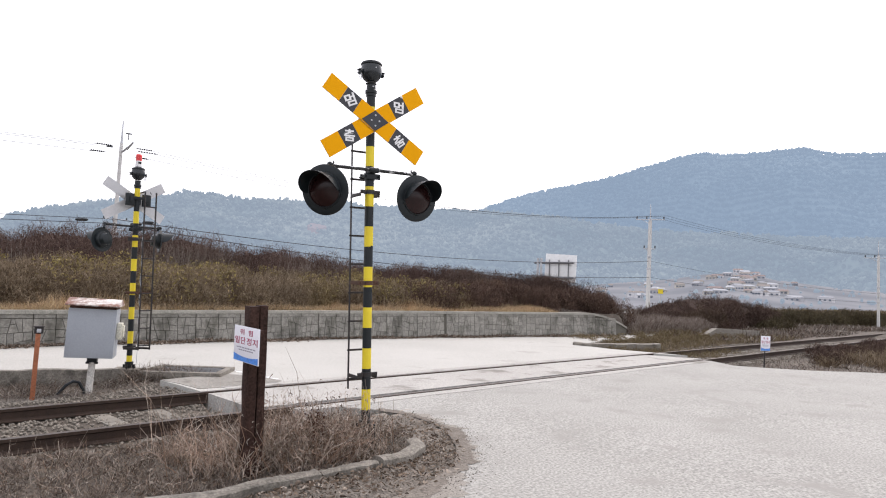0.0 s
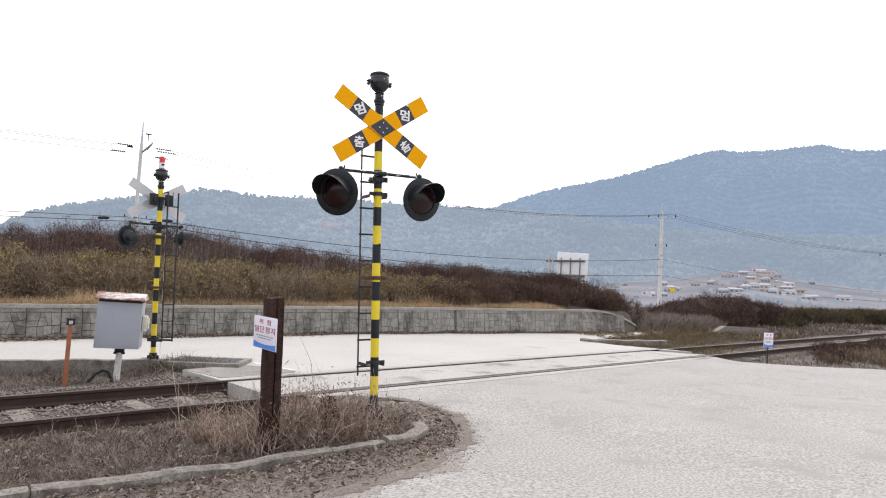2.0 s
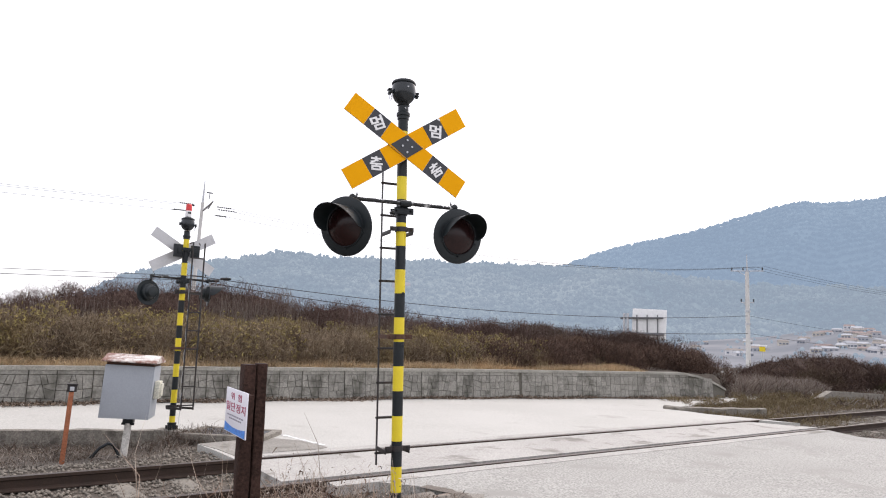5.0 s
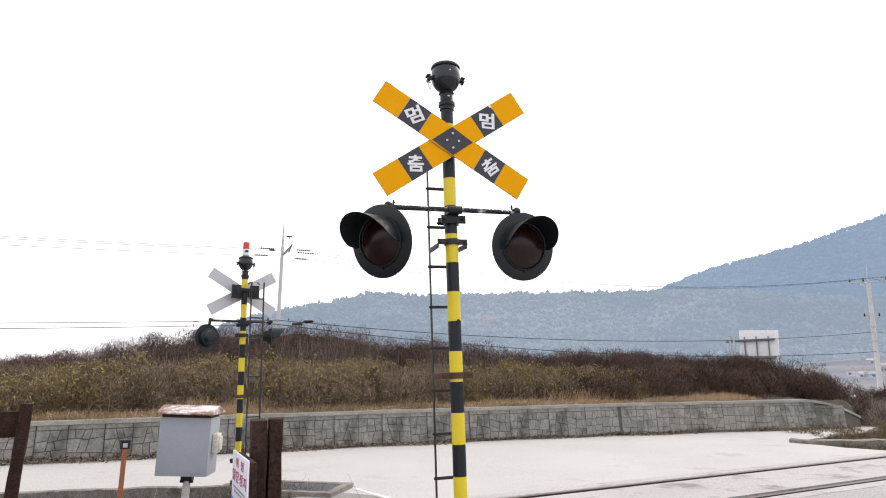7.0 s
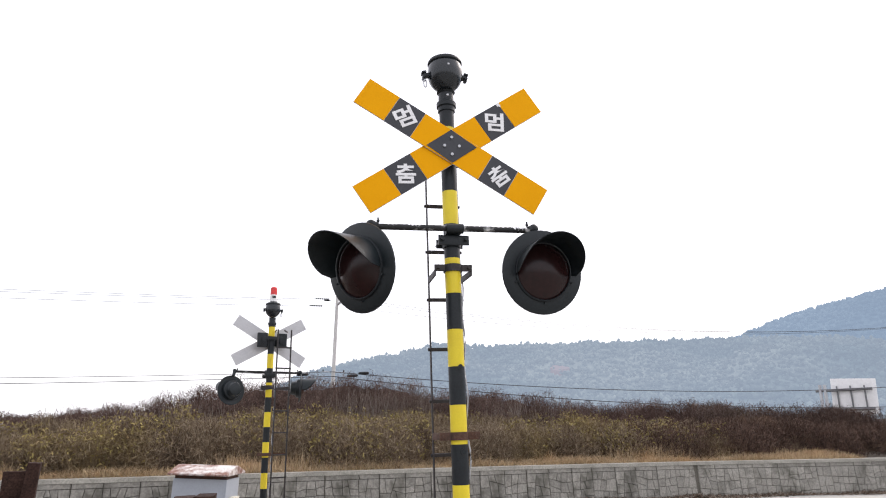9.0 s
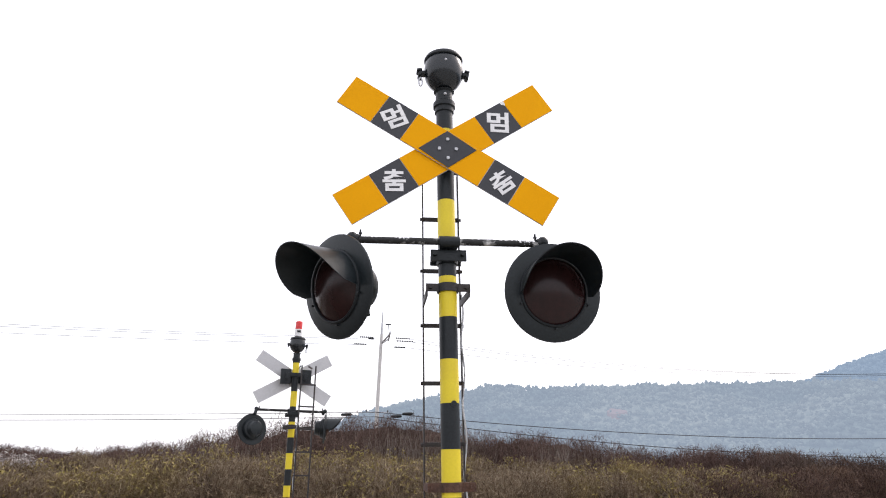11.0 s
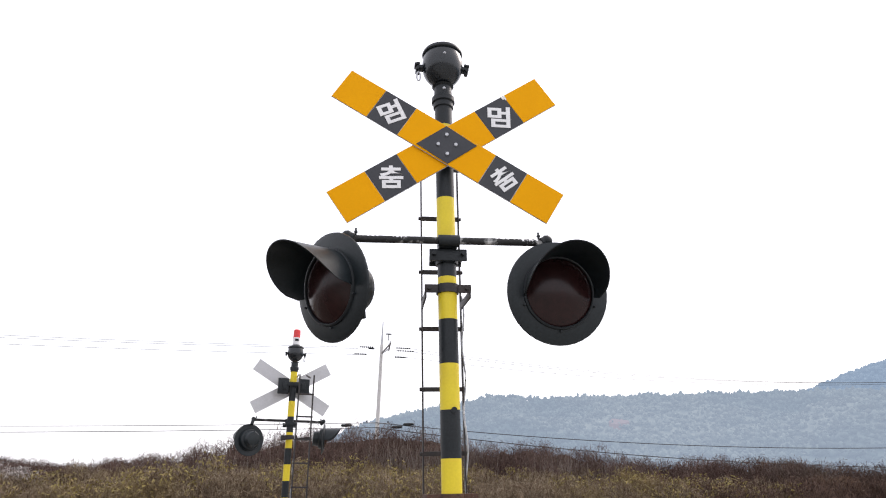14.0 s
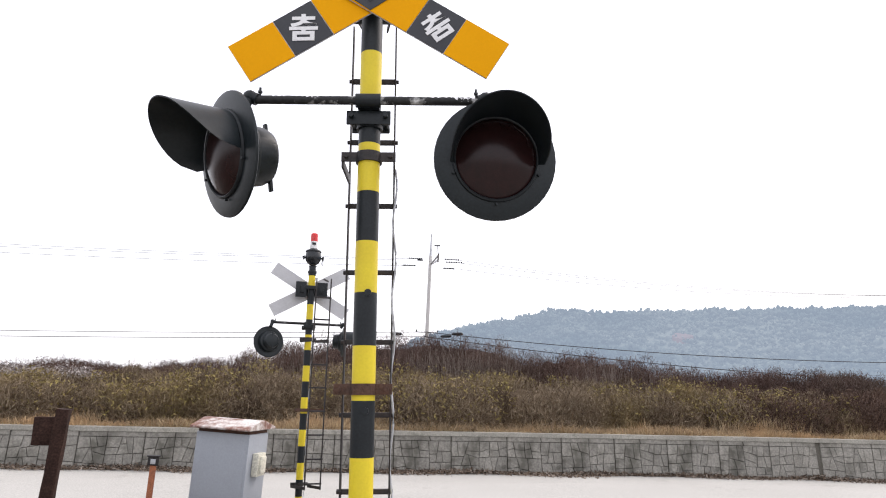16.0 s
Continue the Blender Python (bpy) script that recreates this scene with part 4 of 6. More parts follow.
def lamp(parent, x, z, y, yaw, pitch, scale=1.0, white=False):
    """Round flashing lamp: back plate, housing, lens, ring, visor and elbow bracket; faces local -y."""
    m = pose(x, y, z, pitch, 0, yaw) @ Matrix.Scale(scale, 4)
    turn = m @ pose(0, 0, 0, 90, 0, 0)       # lathe axis z -> -y
    bm = bmesh.new()
    lathe(bm, [(0.02, 0.0), (0.15, 0.0), (0.2, -0.004), (0.226, -0.012), (0.228, -0.02), (0.222, -0.024), (0.15, -0.018), (0.02, -0.018)], 40, turn)
    part("back_plate", bm, M_BLK2, parent, "dull black round back plate")
    bm = bmesh.new()
    lathe(bm, [(0.15, -0.015), (0.152, -0.05), (0.14, -0.075), (0.115, -0.085), (0.108, -0.14), (0.095, -0.165), (0.04, -0.18), (0.001, -0.18)], 28, turn)
    box(bm, (0.02, 0.012, 0.26), m @ pose(0, 0.17, 0.0), 0.003)
    part("housing", bm, M_BLK2, parent)
    bm = bmesh.new()
    lathe(bm, [(0.001, 0.045), (0.03, 0.0435), (0.06, 0.0385), (0.09, 0.03), (0.118, 0.0185), (0.138, 0.0085), (0.15, 0.0)], 32, turn)
    part("lens", bm, M_LENS, parent, "unlit dark red glass lens")
    bm = bmesh.new()
    lathe(bm, [(0.149, 0.0), (0.15, 0.008), (0.154, 0.011), (0.16, 0.008), (0.162, 0.0)], 36, turn)
    part("lens_ring", bm, M_BLK, parent)
    # visor: an open tube, long above and cut back at the sides
    bm = bmesh.new()
    rows_ = []
    for i in range(33):
        f = i / 32
        a = radians(-8 + 196 * f)
        ln = 0.02 + 0.205 * math.sin(math.pi * f) ** 0.55
        ring = []
        for rr, t in ((0.158, 0.0), (0.163, 0.35), (0.169, 0.7), (0.175, 1.0), (0.171, 1.0), (0.165, 0.7), (0.159, 0.35), (0.154, 0.0)):
            ring.append(bm.verts.new(m @ Vector((rr * math.cos(a), -0.012 - ln * t, rr * math.sin(a)))))
        rows_.append(ring)
    for a, b in zip(rows_, rows_[1:]):
        for i in range(8):
            bm.faces.new((a[i], a[(i + 1) % 8], b[(i + 1) % 8], b[i]))
    bm.faces.new(rows_[0])
    bm.faces.new(rows_[-1])
    part("visor", bm, M_BLK2, parent, "black visor, pale and scuffed inside" if white else "deep black sheet-metal visor")
    for a in (200, -20, 270):
        bm = bmesh.new()
        r = 0.168
        rod(bm, m @ Vector((r * math.cos(radians(a)), -0.002, r * math.sin(radians(a)))), m @ Vector((r * math.cos(radians(a)), -0.013, r * math.sin(radians(a)))), 0.005, seg=8)
        part("screw", bm, M_BLK, parent)
    return m


def signal(base, lean, yaw, low, yaws, beacon, ladder_x, label, bell_low=0.0):
    """A level-crossing signal mast. low: how much lower than the tall one its bands, arm and ladder sit; bell_low: the bell."""
    ax = Vector((lean[0], lean[1], 1)).normalized()
    tilt = Vector((0, 0, 1)).rotation_difference(ax).to_matrix().to_4x4()
    mast = thing("crossing_signal", label, "railway signal", Matrix.Translation(base) @ tilt @ pose(0, 0, 0, 0, 0, yaw), "signals of the level crossing")
    D = -low
    R = 0.043
    # pole in painted bands
    bm = bmesh.new()
    top = 3.33 - bell_low * 1.3
    cuts = [0.0] + [c for c in [0.285 + 0.195 * k + D for k in range(16)] if 0.03 < c < top - 0.02] + [top]
    seg = 24
    rings = [[bm.verts.new((R * math.cos(6.2832 * i / seg), R * math.sin(6.2832 * i / seg), z)) for i in range(seg)] for z in cuts]
    for k, (a, b) in enumerate(zip(rings, rings[1:])):
        for i in range(seg):
            f = bm.faces.new((a[i], a[(i + 1) % seg], b[(i + 1) % seg], b[i]))
            f.material_index = int(math.floor((((cuts[k] + cuts[k + 1]) / 2 if k else cuts[1] - 0.09) - D - 3.015) / 0.195) % 2 == 0)
    bm.faces.new(rings[-1])
    part("pole", bm, [M_BLK, M_YEL], mast, "steel pole in black and yellow bands")
    # foot
    bm = bmesh.new()
    lathe(bm, [(0.085, -0.12), (0.085, 0.02), (0.062, 0.03), (0.06, 0.16), (0.066, 0.165), (0.066, 0.19), (0.044, 0.195)], 20)
    for i in range(4):
        a = radians(45 + 90 * i)
        box(bm, (0.012, 0.05, 0.14), pose(0.072 * math.cos(a), 0.072 * math.sin(a), 0.08, 0, 0, 45 + 90 * i + 90), 0.002)
    part("foot", bm, M_BLK, mast, "ribbed black cast foot")
    for z in (1.842, 1.42):
        bm = bmesh.new()
        rod(bm, (0.012, -R + 0.004, z + D), (0.012, -R - 0.006, z + D), 0.013, seg=12)
        part("plug", bm, M_BLK, mast, "round black plug")
    # bell on top
    D = 0.012 - bell_low * 1.32
    bm = bmesh.new()
    lathe(bm, [(0.043, 3.30 + D), (0.05, 3.305 + D), (0.05, 3.33 + D), (0.058, 3.335 + D), (0.058, 3.36 + D), (0.046, 3.37 + D), (0.044, 3.42 + D), (0.055, 3.43 + D)], 20)
    part("bell_neck", bm, M_BLK, mast)
    bm = bmesh.new()
    lathe(bm, [(r, z + D) for r, z in ((0.045, 3.446), (0.066, 3.462), (0.078, 3.475), (0.088, 3.489), (0.096, 3.505), (0.1015, 3.524), (0.104, 3.546), (0.1032, 3.57), (0.0995, 3.595), (0.096, 3.612), (0.09, 3.62))], 40)
    part("bell", bm, M_BELL, mast, "glossy black domed warning bell")
    bm = bmesh.new()
    lathe(bm, [(r, z + D) for r, z in ((0.086, 3.613), (0.099, 3.611), (0.1035, 3.616), (0.1035, 3.624), (0.097, 3.636), (0.06, 3.652), (0.001, 3.658))], 40)
    part("bell_cap", bm, M_BLK, mast)
    for s in (-1, 1):
        k = 1.0 if s < 0 else 0.7
        bm = bmesh.new()
        box(bm, (0.05 * k, 0.04, 0.02), pose(s * 0.108, 0, 3.538 + D), 0.004)
        box(bm, (0.02, 0.026, 0.055 * k), pose(s * (0.105 + 0.022 * k), 0, 3.53 + D), 0.004)
        box(bm, (0.028, 0.05, 0.012), pose(s * (0.108 + 0.022 * k), 0, 3.552 + D, 0, s * 14, 0), 0.003)
        rod(bm, (s * (0.108 + 0.022 * k), -0.026, 3.525 + D), (s * (0.108 + 0.022 * k), 0.026, 3.525 + D), 0.009, seg=8)
        part("bell_latch", bm, M_BLK, mast)
    bm = bmesh.new()
    for k in range(14):
        a0, a1 = 6.2832 * k / 14, 6.2832 * (k + 1) / 14
        rod(bm, (-0.125 + 0.009 * math.cos(a0), -0.02, 3.475 + D + 0.026 * math.sin(a0)), (-0.125 + 0.009 * math.cos(a1), -0.02, 3.475 + D + 0.026 * math.sin(a1)), 0.004, seg=6)
    part("padlock_ring", bm, M_GALV, mast, "steel ring hanging from the latch")
    for z in (3.565, 3.395):
        bm = bmesh.new()
        bmesh.ops.create_icosphere(bm, subdivisions=2, radius=0.008, matrix=pose(0.0, -0.1005 if z > 3.5 else -0.047, z + D))
        part("bolt", bm, M_GALV, mast, "bright bolt head")
    D = -low
    # crossbuck
    ZC, YB = (3.058 if low == 0 else 2.815), -0.085
    WB = 0.178 if low == 0 else 0.166
    for ang, y0, nm, e in ((-32.0 if low == 0 else -29.9, -0.012, "front", 0.592 if low == 0 else 0.552), (33.3 if low == 0 else 30.5, 0.0, "rear", 0.603 if low == 0 else 0.556)):
        m = pose(0, YB + y0, ZC, 0, -ang, 0)
        k = e / 0.597
        bd = [-e, -0.397 * k, -0.225 * k, 0.225 * k, 0.397 * k, e]
        bm = bmesh.new()
        strip_plate(bm, -e, e, WB, 0.0, 0.004, 0)
        bmesh.ops.transform(bm, matrix=m, verts=bm.verts)
        brd = part("crossbuck_board", bm, M_SIGN_B, mast, "aluminium sign board, bare grey behind", smooth=False)
        for i, (a, b) in enumerate(zip(bd, bd[1:])):
            bm = bmesh.new()
            strip_plate(bm, a + 0.0015, b - 0.0015, WB - 0.004, -0.003, -0.0002, 0)
            bmesh.ops.transform(bm, matrix=m, verts=bm.verts)
            part("amber_field" if i % 2 == 0 else "black_field", bm, M_SIGN_Y if i % 2 == 0 else M_SIGN_K, brd, smooth=False)
        for s in (-1, 1):
            top = (nm == "front") == (s < 0)
            glyph = "멈" if top else "춤"
            turn_deg = {("front", -1): 24, ("front", 1): 36, ("rear", 1): -1, ("rear", -1): 2}[(nm, s)]
            c = m @ Vector((s * 0.312, -0.0045, 0))
            lettering("lettering", glyph, 0.112, 0.115, Matrix.Translation(c) @ pose(0, 0, 0, 0, -turn_deg, 0), M_WHITE, brd, 0.027, "white Korean letter meaning stop")
    if low == 0:
        m = pose(0, YB, ZC, 0, -33.3, 0)
        bm = bmesh.new()
        bm.faces.new([bm.verts.new(m @ Vector((x, -0.0034, z))) for x, z in ((0.385, 0.086), (0.408, 0.086), (0.406, 0.066), (0.4, 0.058), (0.396, 0.068), (0.388, 0.07))])
        part("torn_patch", bm, M_WHITE, mast, "white spot where the sheeting is torn", smooth=False)
    # black diamond in the middle, with four bolts
    bm = bmesh.new()
    hw, hh = 0.144, 0.1
    vs = [bm.verts.new((x, YB - 0.0185, ZC + z)) for x, z in ((-hw, 0.0), (0, hh), (hw, 0.0), (0, -hh))]
    bm.faces.new(vs)
    r = bmesh.ops.extrude_face_region(bm, geom=list(bm.faces))
    for v in [g for g in r["geom"] if isinstance(g, bmesh.types.BMVert)]:
        v.co.y += 0.003
    part("centre_plate", bm, M_SIGN_K, mast, "black diamond centre plate", smooth=False)
    for x, z in ((-0.042, 0), (0.042, 0), (0, 0.052), (0, -0.05)):
        bm = bmesh.new()
        rod(bm, (x, YB - 0.018, ZC + z), (x, YB - 0.026, ZC + z), 0.0085, seg=8)
        part("bolt", bm, M_GALV, mast, "bright bolt head")
    bm = bmesh.new()
    box(bm, (0.19, 0.012, 0.13), pose(0, YB + 0.012, ZC), 0.002)
    box(bm, (0.12, 0.06, 0.03), pose(0, -0.045, ZC + 0.045), 0.003)
    box(bm, (0.12, 0.06, 0.03), pose(0, -0.045, ZC - 0.045), 0.003)
    if low:
        for s in (-1, 1):
            box(bm, (0.135, 0.04, 0.2), pose(s * 0.135, 0.045, ZC), 0.005)
            box(bm, (0.05, 0.02, 0.09), pose(s * 0.12, 0.072, ZC), 0.003)
        box(bm, (0.3, 0.02, 0.05), pose(0, 0.058, ZC + 0.03), 0.003)
    else:
        box(bm, (0.2, 0.03, 0.12), pose(0, 0.055, ZC), 0.004)
    part("sign_clamp", bm, M_BLK, mast, "black steel clamp plates")
    # cross arm with lamps
    za = 2.58 + D
    bm = bmesh.new()
    rod(bm, (-0.43, -0.085, za), (0.43, -0.085, za), 0.0165, seg=14)
    part("cross_arm", bm, M_FLAKE, mast, "black pipe arm with flaking paint showing white")
    bm = bmesh.new()
    rod(bm, (-0.048, -0.085, za), (0.048, -0.085, za), 0.027, seg=16)
    box(bm, (0.088, 0.05, 0.05), pose(0, -0.055, za), 0.01)
    box(bm, (0.17, 0.012, 0.055), pose(0, -0.056, za - 0.058), 0.003)
    box(bm, (0.15, 0.012, 0.05), pose(0, 0.056, za - 0.05), 0.003)
    for s in (-1, 1):
        rod(bm, (s * 0.066, -0.085, za - 0.055), (s * 0.066, 0.085, za - 0.055), 0.01, seg=8)
    lathe(bm, [(0.046, za - 0.088), (0.052, za - 0.088), (0.052, za - 0.022), (0.046, za - 0.022)], 20)
    part("arm_clamp", bm, M_BLK, mast, "rust-flecked black pipe clamp")
    # paint peeled off the top of the arm
    for x0, x1, a0, a1 in ((-0.4, -0.29, 25, 95), (-0.27, -0.17, 5, 100), (-0.13, -0.07, 38, 100), (0.06, 0.2, 36, 100), (0.19, 0.33, 18, 98), (0.31, 0.425, -35, 100)):
        bm = bmesh.new()
        n_ = 14
        rows_ = []
        for i in range(n_ + 1):
            x = x0 + (x1 - x0) * i / n_
            e = math.sin(math.pi * i / n_) ** 0.4
            lo = a1 - (a1 - a0) * e * (0.75 + 0.25 * math.sin(i * 2.3 + x0 * 40))
            rows_.append([bm.verts.new((x, -0.085 - 0.0171 * math.cos(radians(lo + (a1 - lo) * t)), za + 0.0171 * math.sin(radians(lo + (a1 - lo) * t)))) for t in (0, 0.33, 0.66, 1)])
        for a, b in zip(rows_, rows_[1:]):
            for i in range(3):
                bm.faces.new((a[i], a[i + 1], b[i + 1], b[i]))
        part("peeled_patch", bm, M_WHITE, mast, "white primer under peeled paint")
    for s, yw in ((-1, yaws[0]), (1, yaws[1])):
        lx, lz, ly = (-0.52 if s < 0 and low == 0 else s * 0.487), (2.342 if low == 0 else 2.37 if s < 0 else 2.33) + D, (-0.13 if s < 0 else -0.1)
        lamp(mast, lx, lz, ly, yw, (9 if s < 0 else 6) if low == 0 else 3, 1.03 if low == 0 else 0.86, low != 0)
        bm = bmesh.new()
        a = radians(yw)
        back = Vector((lx - math.sin(a) * 0.05, ly + math.cos(a) * 0.05, lz + 0.19))
        rod(bm, (s * 0.425, -0.085, za), (s * 0.455, -0.085, za + 0.012), 0.024, seg=12)
        rod(bm, (s * 0.45, -0.085, za + 0.012), back, 0.021, seg=12)
        bmesh.ops.create_icosphere(bm, subdivisions=2, radius=0.028, matrix=pose(s * 0.452, -0.085, za + 0.01))
        rod(bm, (s * 0.415, -0.085, za + 0.01), (s * 0.415, -0.085, za + 0.05), 0.005, seg=6)
        rod(bm, (s * 0.415, -0.085, za + 0.028), (s * 0.415, -0.085, za + 0.036), 0.009, seg=6)
        part("lamp_bracket", bm, M_BLK, mast)
    # ladder behind the pole
    ly = 0.2
    x0, x1 = ladder_x
    ztop, zbot = 3.06 + D + (0.08 if low else 0), 0.46 + min(D, 0) * 0.4
    for x in (x0, x1):
        bm = bmesh.new()
        box(bm, (0.006 if low == 0 else 0.014, 0.032, ztop - zbot), pose(x, ly, (ztop + zbot) / 2), 0.001)
        box(bm, (0.007, ly - 0.03, 0.022), pose(x * 0.75, ly / 2 + 0.02, ztop - 0.01, 0, 0, math.degrees(math.atan2(x * 0.5, ly))), 0.001)
        part("ladder_rail", bm, M_LADDER, mast, "thin rusty black ladder rail")
    k = 0
    z = zbot + (0.094 if low == 0 else 0.07)
    while z < ztop - 0.05:
        bm = bmesh.new()
        box(bm, (x1 - x0, 0.02, 0.019), pose((x0 + x1) / 2, ly, z), 0.002)
        for x in (x0, x1):
            rod(bm, (x - 0.014, ly, z), (x + 0.014, ly, z), 0.009, seg=6)
        part("rung", bm, M_LADDER, mast)
        z += 0.281
    for z, rust in ((2.375, 0), (1.495, 1), (0.62, 0)):
        zz = z + D
        bm = bmesh.new()
        lathe(bm, [(0.044, zz - 0.02), (0.0515, zz - 0.02), (0.0515, zz + 0.02), (0.044, zz + 0.02)], 20)
        for s, x in ((-1, x0), (1, x1)):
            box(bm, (0.06, 0.01, 0.038), pose(s * 0.075, -0.02, zz), 0.002)
            d = Vector((x, ly, 0)) - Vector((s * 0.1, -0.02, 0))
            mid = Vector((s * 0.1, -0.02, 0)) + d / 2
            box(bm, (d.length, 0.008, 0.034), pose(mid.x, mid.y, zz - (0.0 if rust else 0.025), 0, 0, math.degrees(math.atan2(d.y, d.x))), 0.001)
            rod(bm, (s * 0.085, -0.04, zz), (s * 0.085, 0.0, zz), 0.009, seg=6)
        part("ladder_clamp", bm, M_RUST_SHADE if rust else M_LADDER, mast, "rusty iron clamp" if rust else "")
    # grey cable twisting down the ladder
    pts = [(x1 + 0.006 + 0.007 * math.sin(i * 0.9), ly - 0.012 + 0.008 * math.cos(i * 0.7), 2.4 + D - 0.045 * i) for i in range(46) if 2.4 + D - 0.045 * i > 0.1]
    cable("cable", pts, 0.0045, M_GALV, mast, "thin grey cable tied along the ladder")
    if beacon:
        D = -bell_low * 1.32
        bm = bmesh.new()
        lathe(bm, [(0.045, 3.67 + D), (0.05, 3.675 + D), (0.05, 3.77 + D), (0.04, 3.775 + D)], 18)
        part("beacon_base", bm, M_WHITE, mast, "white beacon base")
        bm = bmesh.new()
        lathe(bm, [(0.048, 3.77 + D), (0.046, 3.87 + D), (0.036, 3.882 + D), (0.001, 3.885 + D)], 18)
        part("beacon_cap", bm, M_RED, mast, "red beacon cap")
        bm = bmesh.new()
        box(bm, (0.05, 0.004, 0.03), pose(0.005, 0.05, 3.735 + D))
        part("beacon_window", bm, M_BLK, mast)
    return mast


signal((0, 0, -0.02), (-0.0283, 0.005), 0, 0.0, (-50, 4), False, (-0.098, 0.088),
       "black and yellow crossing signal mast with amber crossbuck and hooded lamps")
signal((-1.33, 5.92, -0.14), (-0.012, 0.02), 197, 0.19, (-107, 18), True, (-0.225, -0.04),
       "banded crossing signal seen from behind, topped by a red beacon", 0.23)

# ---- control cabinet ----
cab = thing("control_cabinet", "pale grey steel control cabinet with rusted white roof on post", "cabinet", pose(-1.98, 5.04, level(-1.98, 5.04) - 0.2, 0, 2.0, -12.5))
ZG = -level(-1.98, 5.04) + 0.225
bm = bmesh.new()
box(bm, (0.62, 0.44, 0.7), pose(0, 0.02, 0.225 + 0.35 + ZG), 0.006)
part("body", bm, M_CAB, cab)
bm = bmesh.new()
box(bm, (0.57, 0.006, 0.66), pose(0, -0.203, 0.595 + ZG), 0.002)
part("door", bm, M_CAB, cab, "flush grey door")
# inset band, coloured dark for the roof's shadow and the brown stain there
bm = bmesh.new()
box(bm, (0.595, 0.415, 0.06), pose(0, 0.02, 0.94 + ZG), 0.003)
part("shadow_band", bm, M_RUST_SHADE, cab, "dark inset band for the shadow and brown stain under the roof")
bm = bmesh.new()
zr = 0.965 + ZG
prof = [(-0.30, 0.0), (-0.30, 0.022), (-0.05, 0.1), (0.06, 0.1), (0.34, 0.022), (0.34, 0.0)]
for s in (-0.345, 0.345):
    prof_v = [bm.verts.new((s, y, zr + z)) for y, z in prof]
    bm.faces.new(prof_v)
bm.verts.ensure_lookup_table()
for i in range(6):
    j = (i + 1) % 6
    bm.faces.new((bm.verts[i], bm.verts[j], bm.verts[6 + j], bm.verts[6 + i]))
bmesh.ops.bevel(bm, geom=list(bm.edges), offset=0.006, segments=1, affect="EDGES")
part("roof", bm, M_ROOF, cab, "white sheet roof streaked with rust")
bm = bmesh.new()
box(bm, (0.07, 0.18, 0.24), pose(0.348, 0.0, 0.61 + ZG), 0.012)
box(bm, (0.03, 0.12, 0.17), pose(0.393, 0.0, 0.61 + ZG), 0.008)
part("meter_box", bm, M_BEIGE, cab, "beige plastic box fixed to the side")
bm = bmesh.new()
rod(bm, (0.02, 0.0, -0.25), (0.03, 0.0, 0.15 + ZG), 0.05, 0.046, 16)
part("post", bm, M_POSTW, cab, "post with peeling white paint")
bm = bmesh.new()
box(bm, (0.13, 0.13, 0.075), pose(0.03, 0, 0.188 + ZG), 0.006)
rod(bm, (-0.05, -0.02, 0.14 + ZG), (0.11, -0.02, 0.14 + ZG), 0.016, seg=8)
part("bracket", bm, M_BLK, cab, "black mounting bracket")
cable("conduit", [(-0.35, -0.12, 0.0), (-0.26, -0.1, 0.13), (-0.17, -0.08, 0.19), (-0.1, -0.06, 0.17), (-0.03, -0.05, 0.05), (-0.02, -0.05, -0.05)], 0.022, M_BLK, cab, "bent black cable duct")

# ---- orange marker post ----
mk = thing("marker_post", "rusty orange steel marker post with a small grey head", "post", pose(-2.65, 4.7, level(-2.65, 4.7) - 0.25, 0, 1.2, 8))
bm = bmesh.new()
box(bm, (0.055, 0.04, 1.02), pose(0, 0, 0.5), 0.004)
part("post", bm, M_ORANGE, mk)
bm = bmesh.new()
box(bm, (0.11, 0.012, 0.09), pose(0, -0.026, 0.99), 0.003)
box(bm, (0.125, 0.06, 0.014), pose(0, -0.02, 1.04), 0.002)
part("head", bm, M_LADDER, mk, "small dark metal plate")
bm = bmesh.new()
box(bm, (0.05, 0.006, 0.05), pose(0, -0.036, 0.985), 0.001)
part("slot", bm, M_GALV, mk, "pale slotted insert")


# ---- timber posts ----
def timber(bm, w, d, z0, z1, x=0, y=0, seed=0):
    """A rough squared timber with slightly uneven faces and a split top."""
    n = 9
    rings = []
    for i in range(n + 1):
        z = z0 + (z1 - z0) * i / n
        j = [0.004 * math.sin(seed + i * 1.9 + k * 2.1) for k in range(8)]
        c = 0.18
        rings.append([bm.verts.new((x + px_ * w / 2 + j[k], y + py_ * d / 2 + j[(k + 3) % 8], z)) for k, (px_, py_) in enumerate(
            ((-1 + c, -1), (1 - c, -1), (1, -1 + c), (1, 1 - c), (1 - c, 1), (-1 + c, 1), (-1, 1 - c), (-1, -1 + c)))])
    for a, b in zip(rings, rings[1:]):
        for k in range(8):
            bm.faces.new((a[k], a[(k + 1) % 8], b[(k + 1) % 8], b[k]))
    bm.faces.new(rings[0])
    bm.faces.new(rings[-1])


post = thing("timber_post", "split dark creosoted timber post standing in dry weeds", "post", pose(-1.215, -0.42, -0.1, 0.6, -0.9, 2))
bm = bmesh.new()
timber(bm, 0.078, 0.135, -0.15, 1.355, -0.042, 0, 1)
part("timber_half", bm, M_WOOD, post)
bm = bmesh.new()
timber(bm, 0.07, 0.125, -0.15, 1.36, 0.04, 0.01, 4)
part("timber_half", bm, M_WOOD, post)


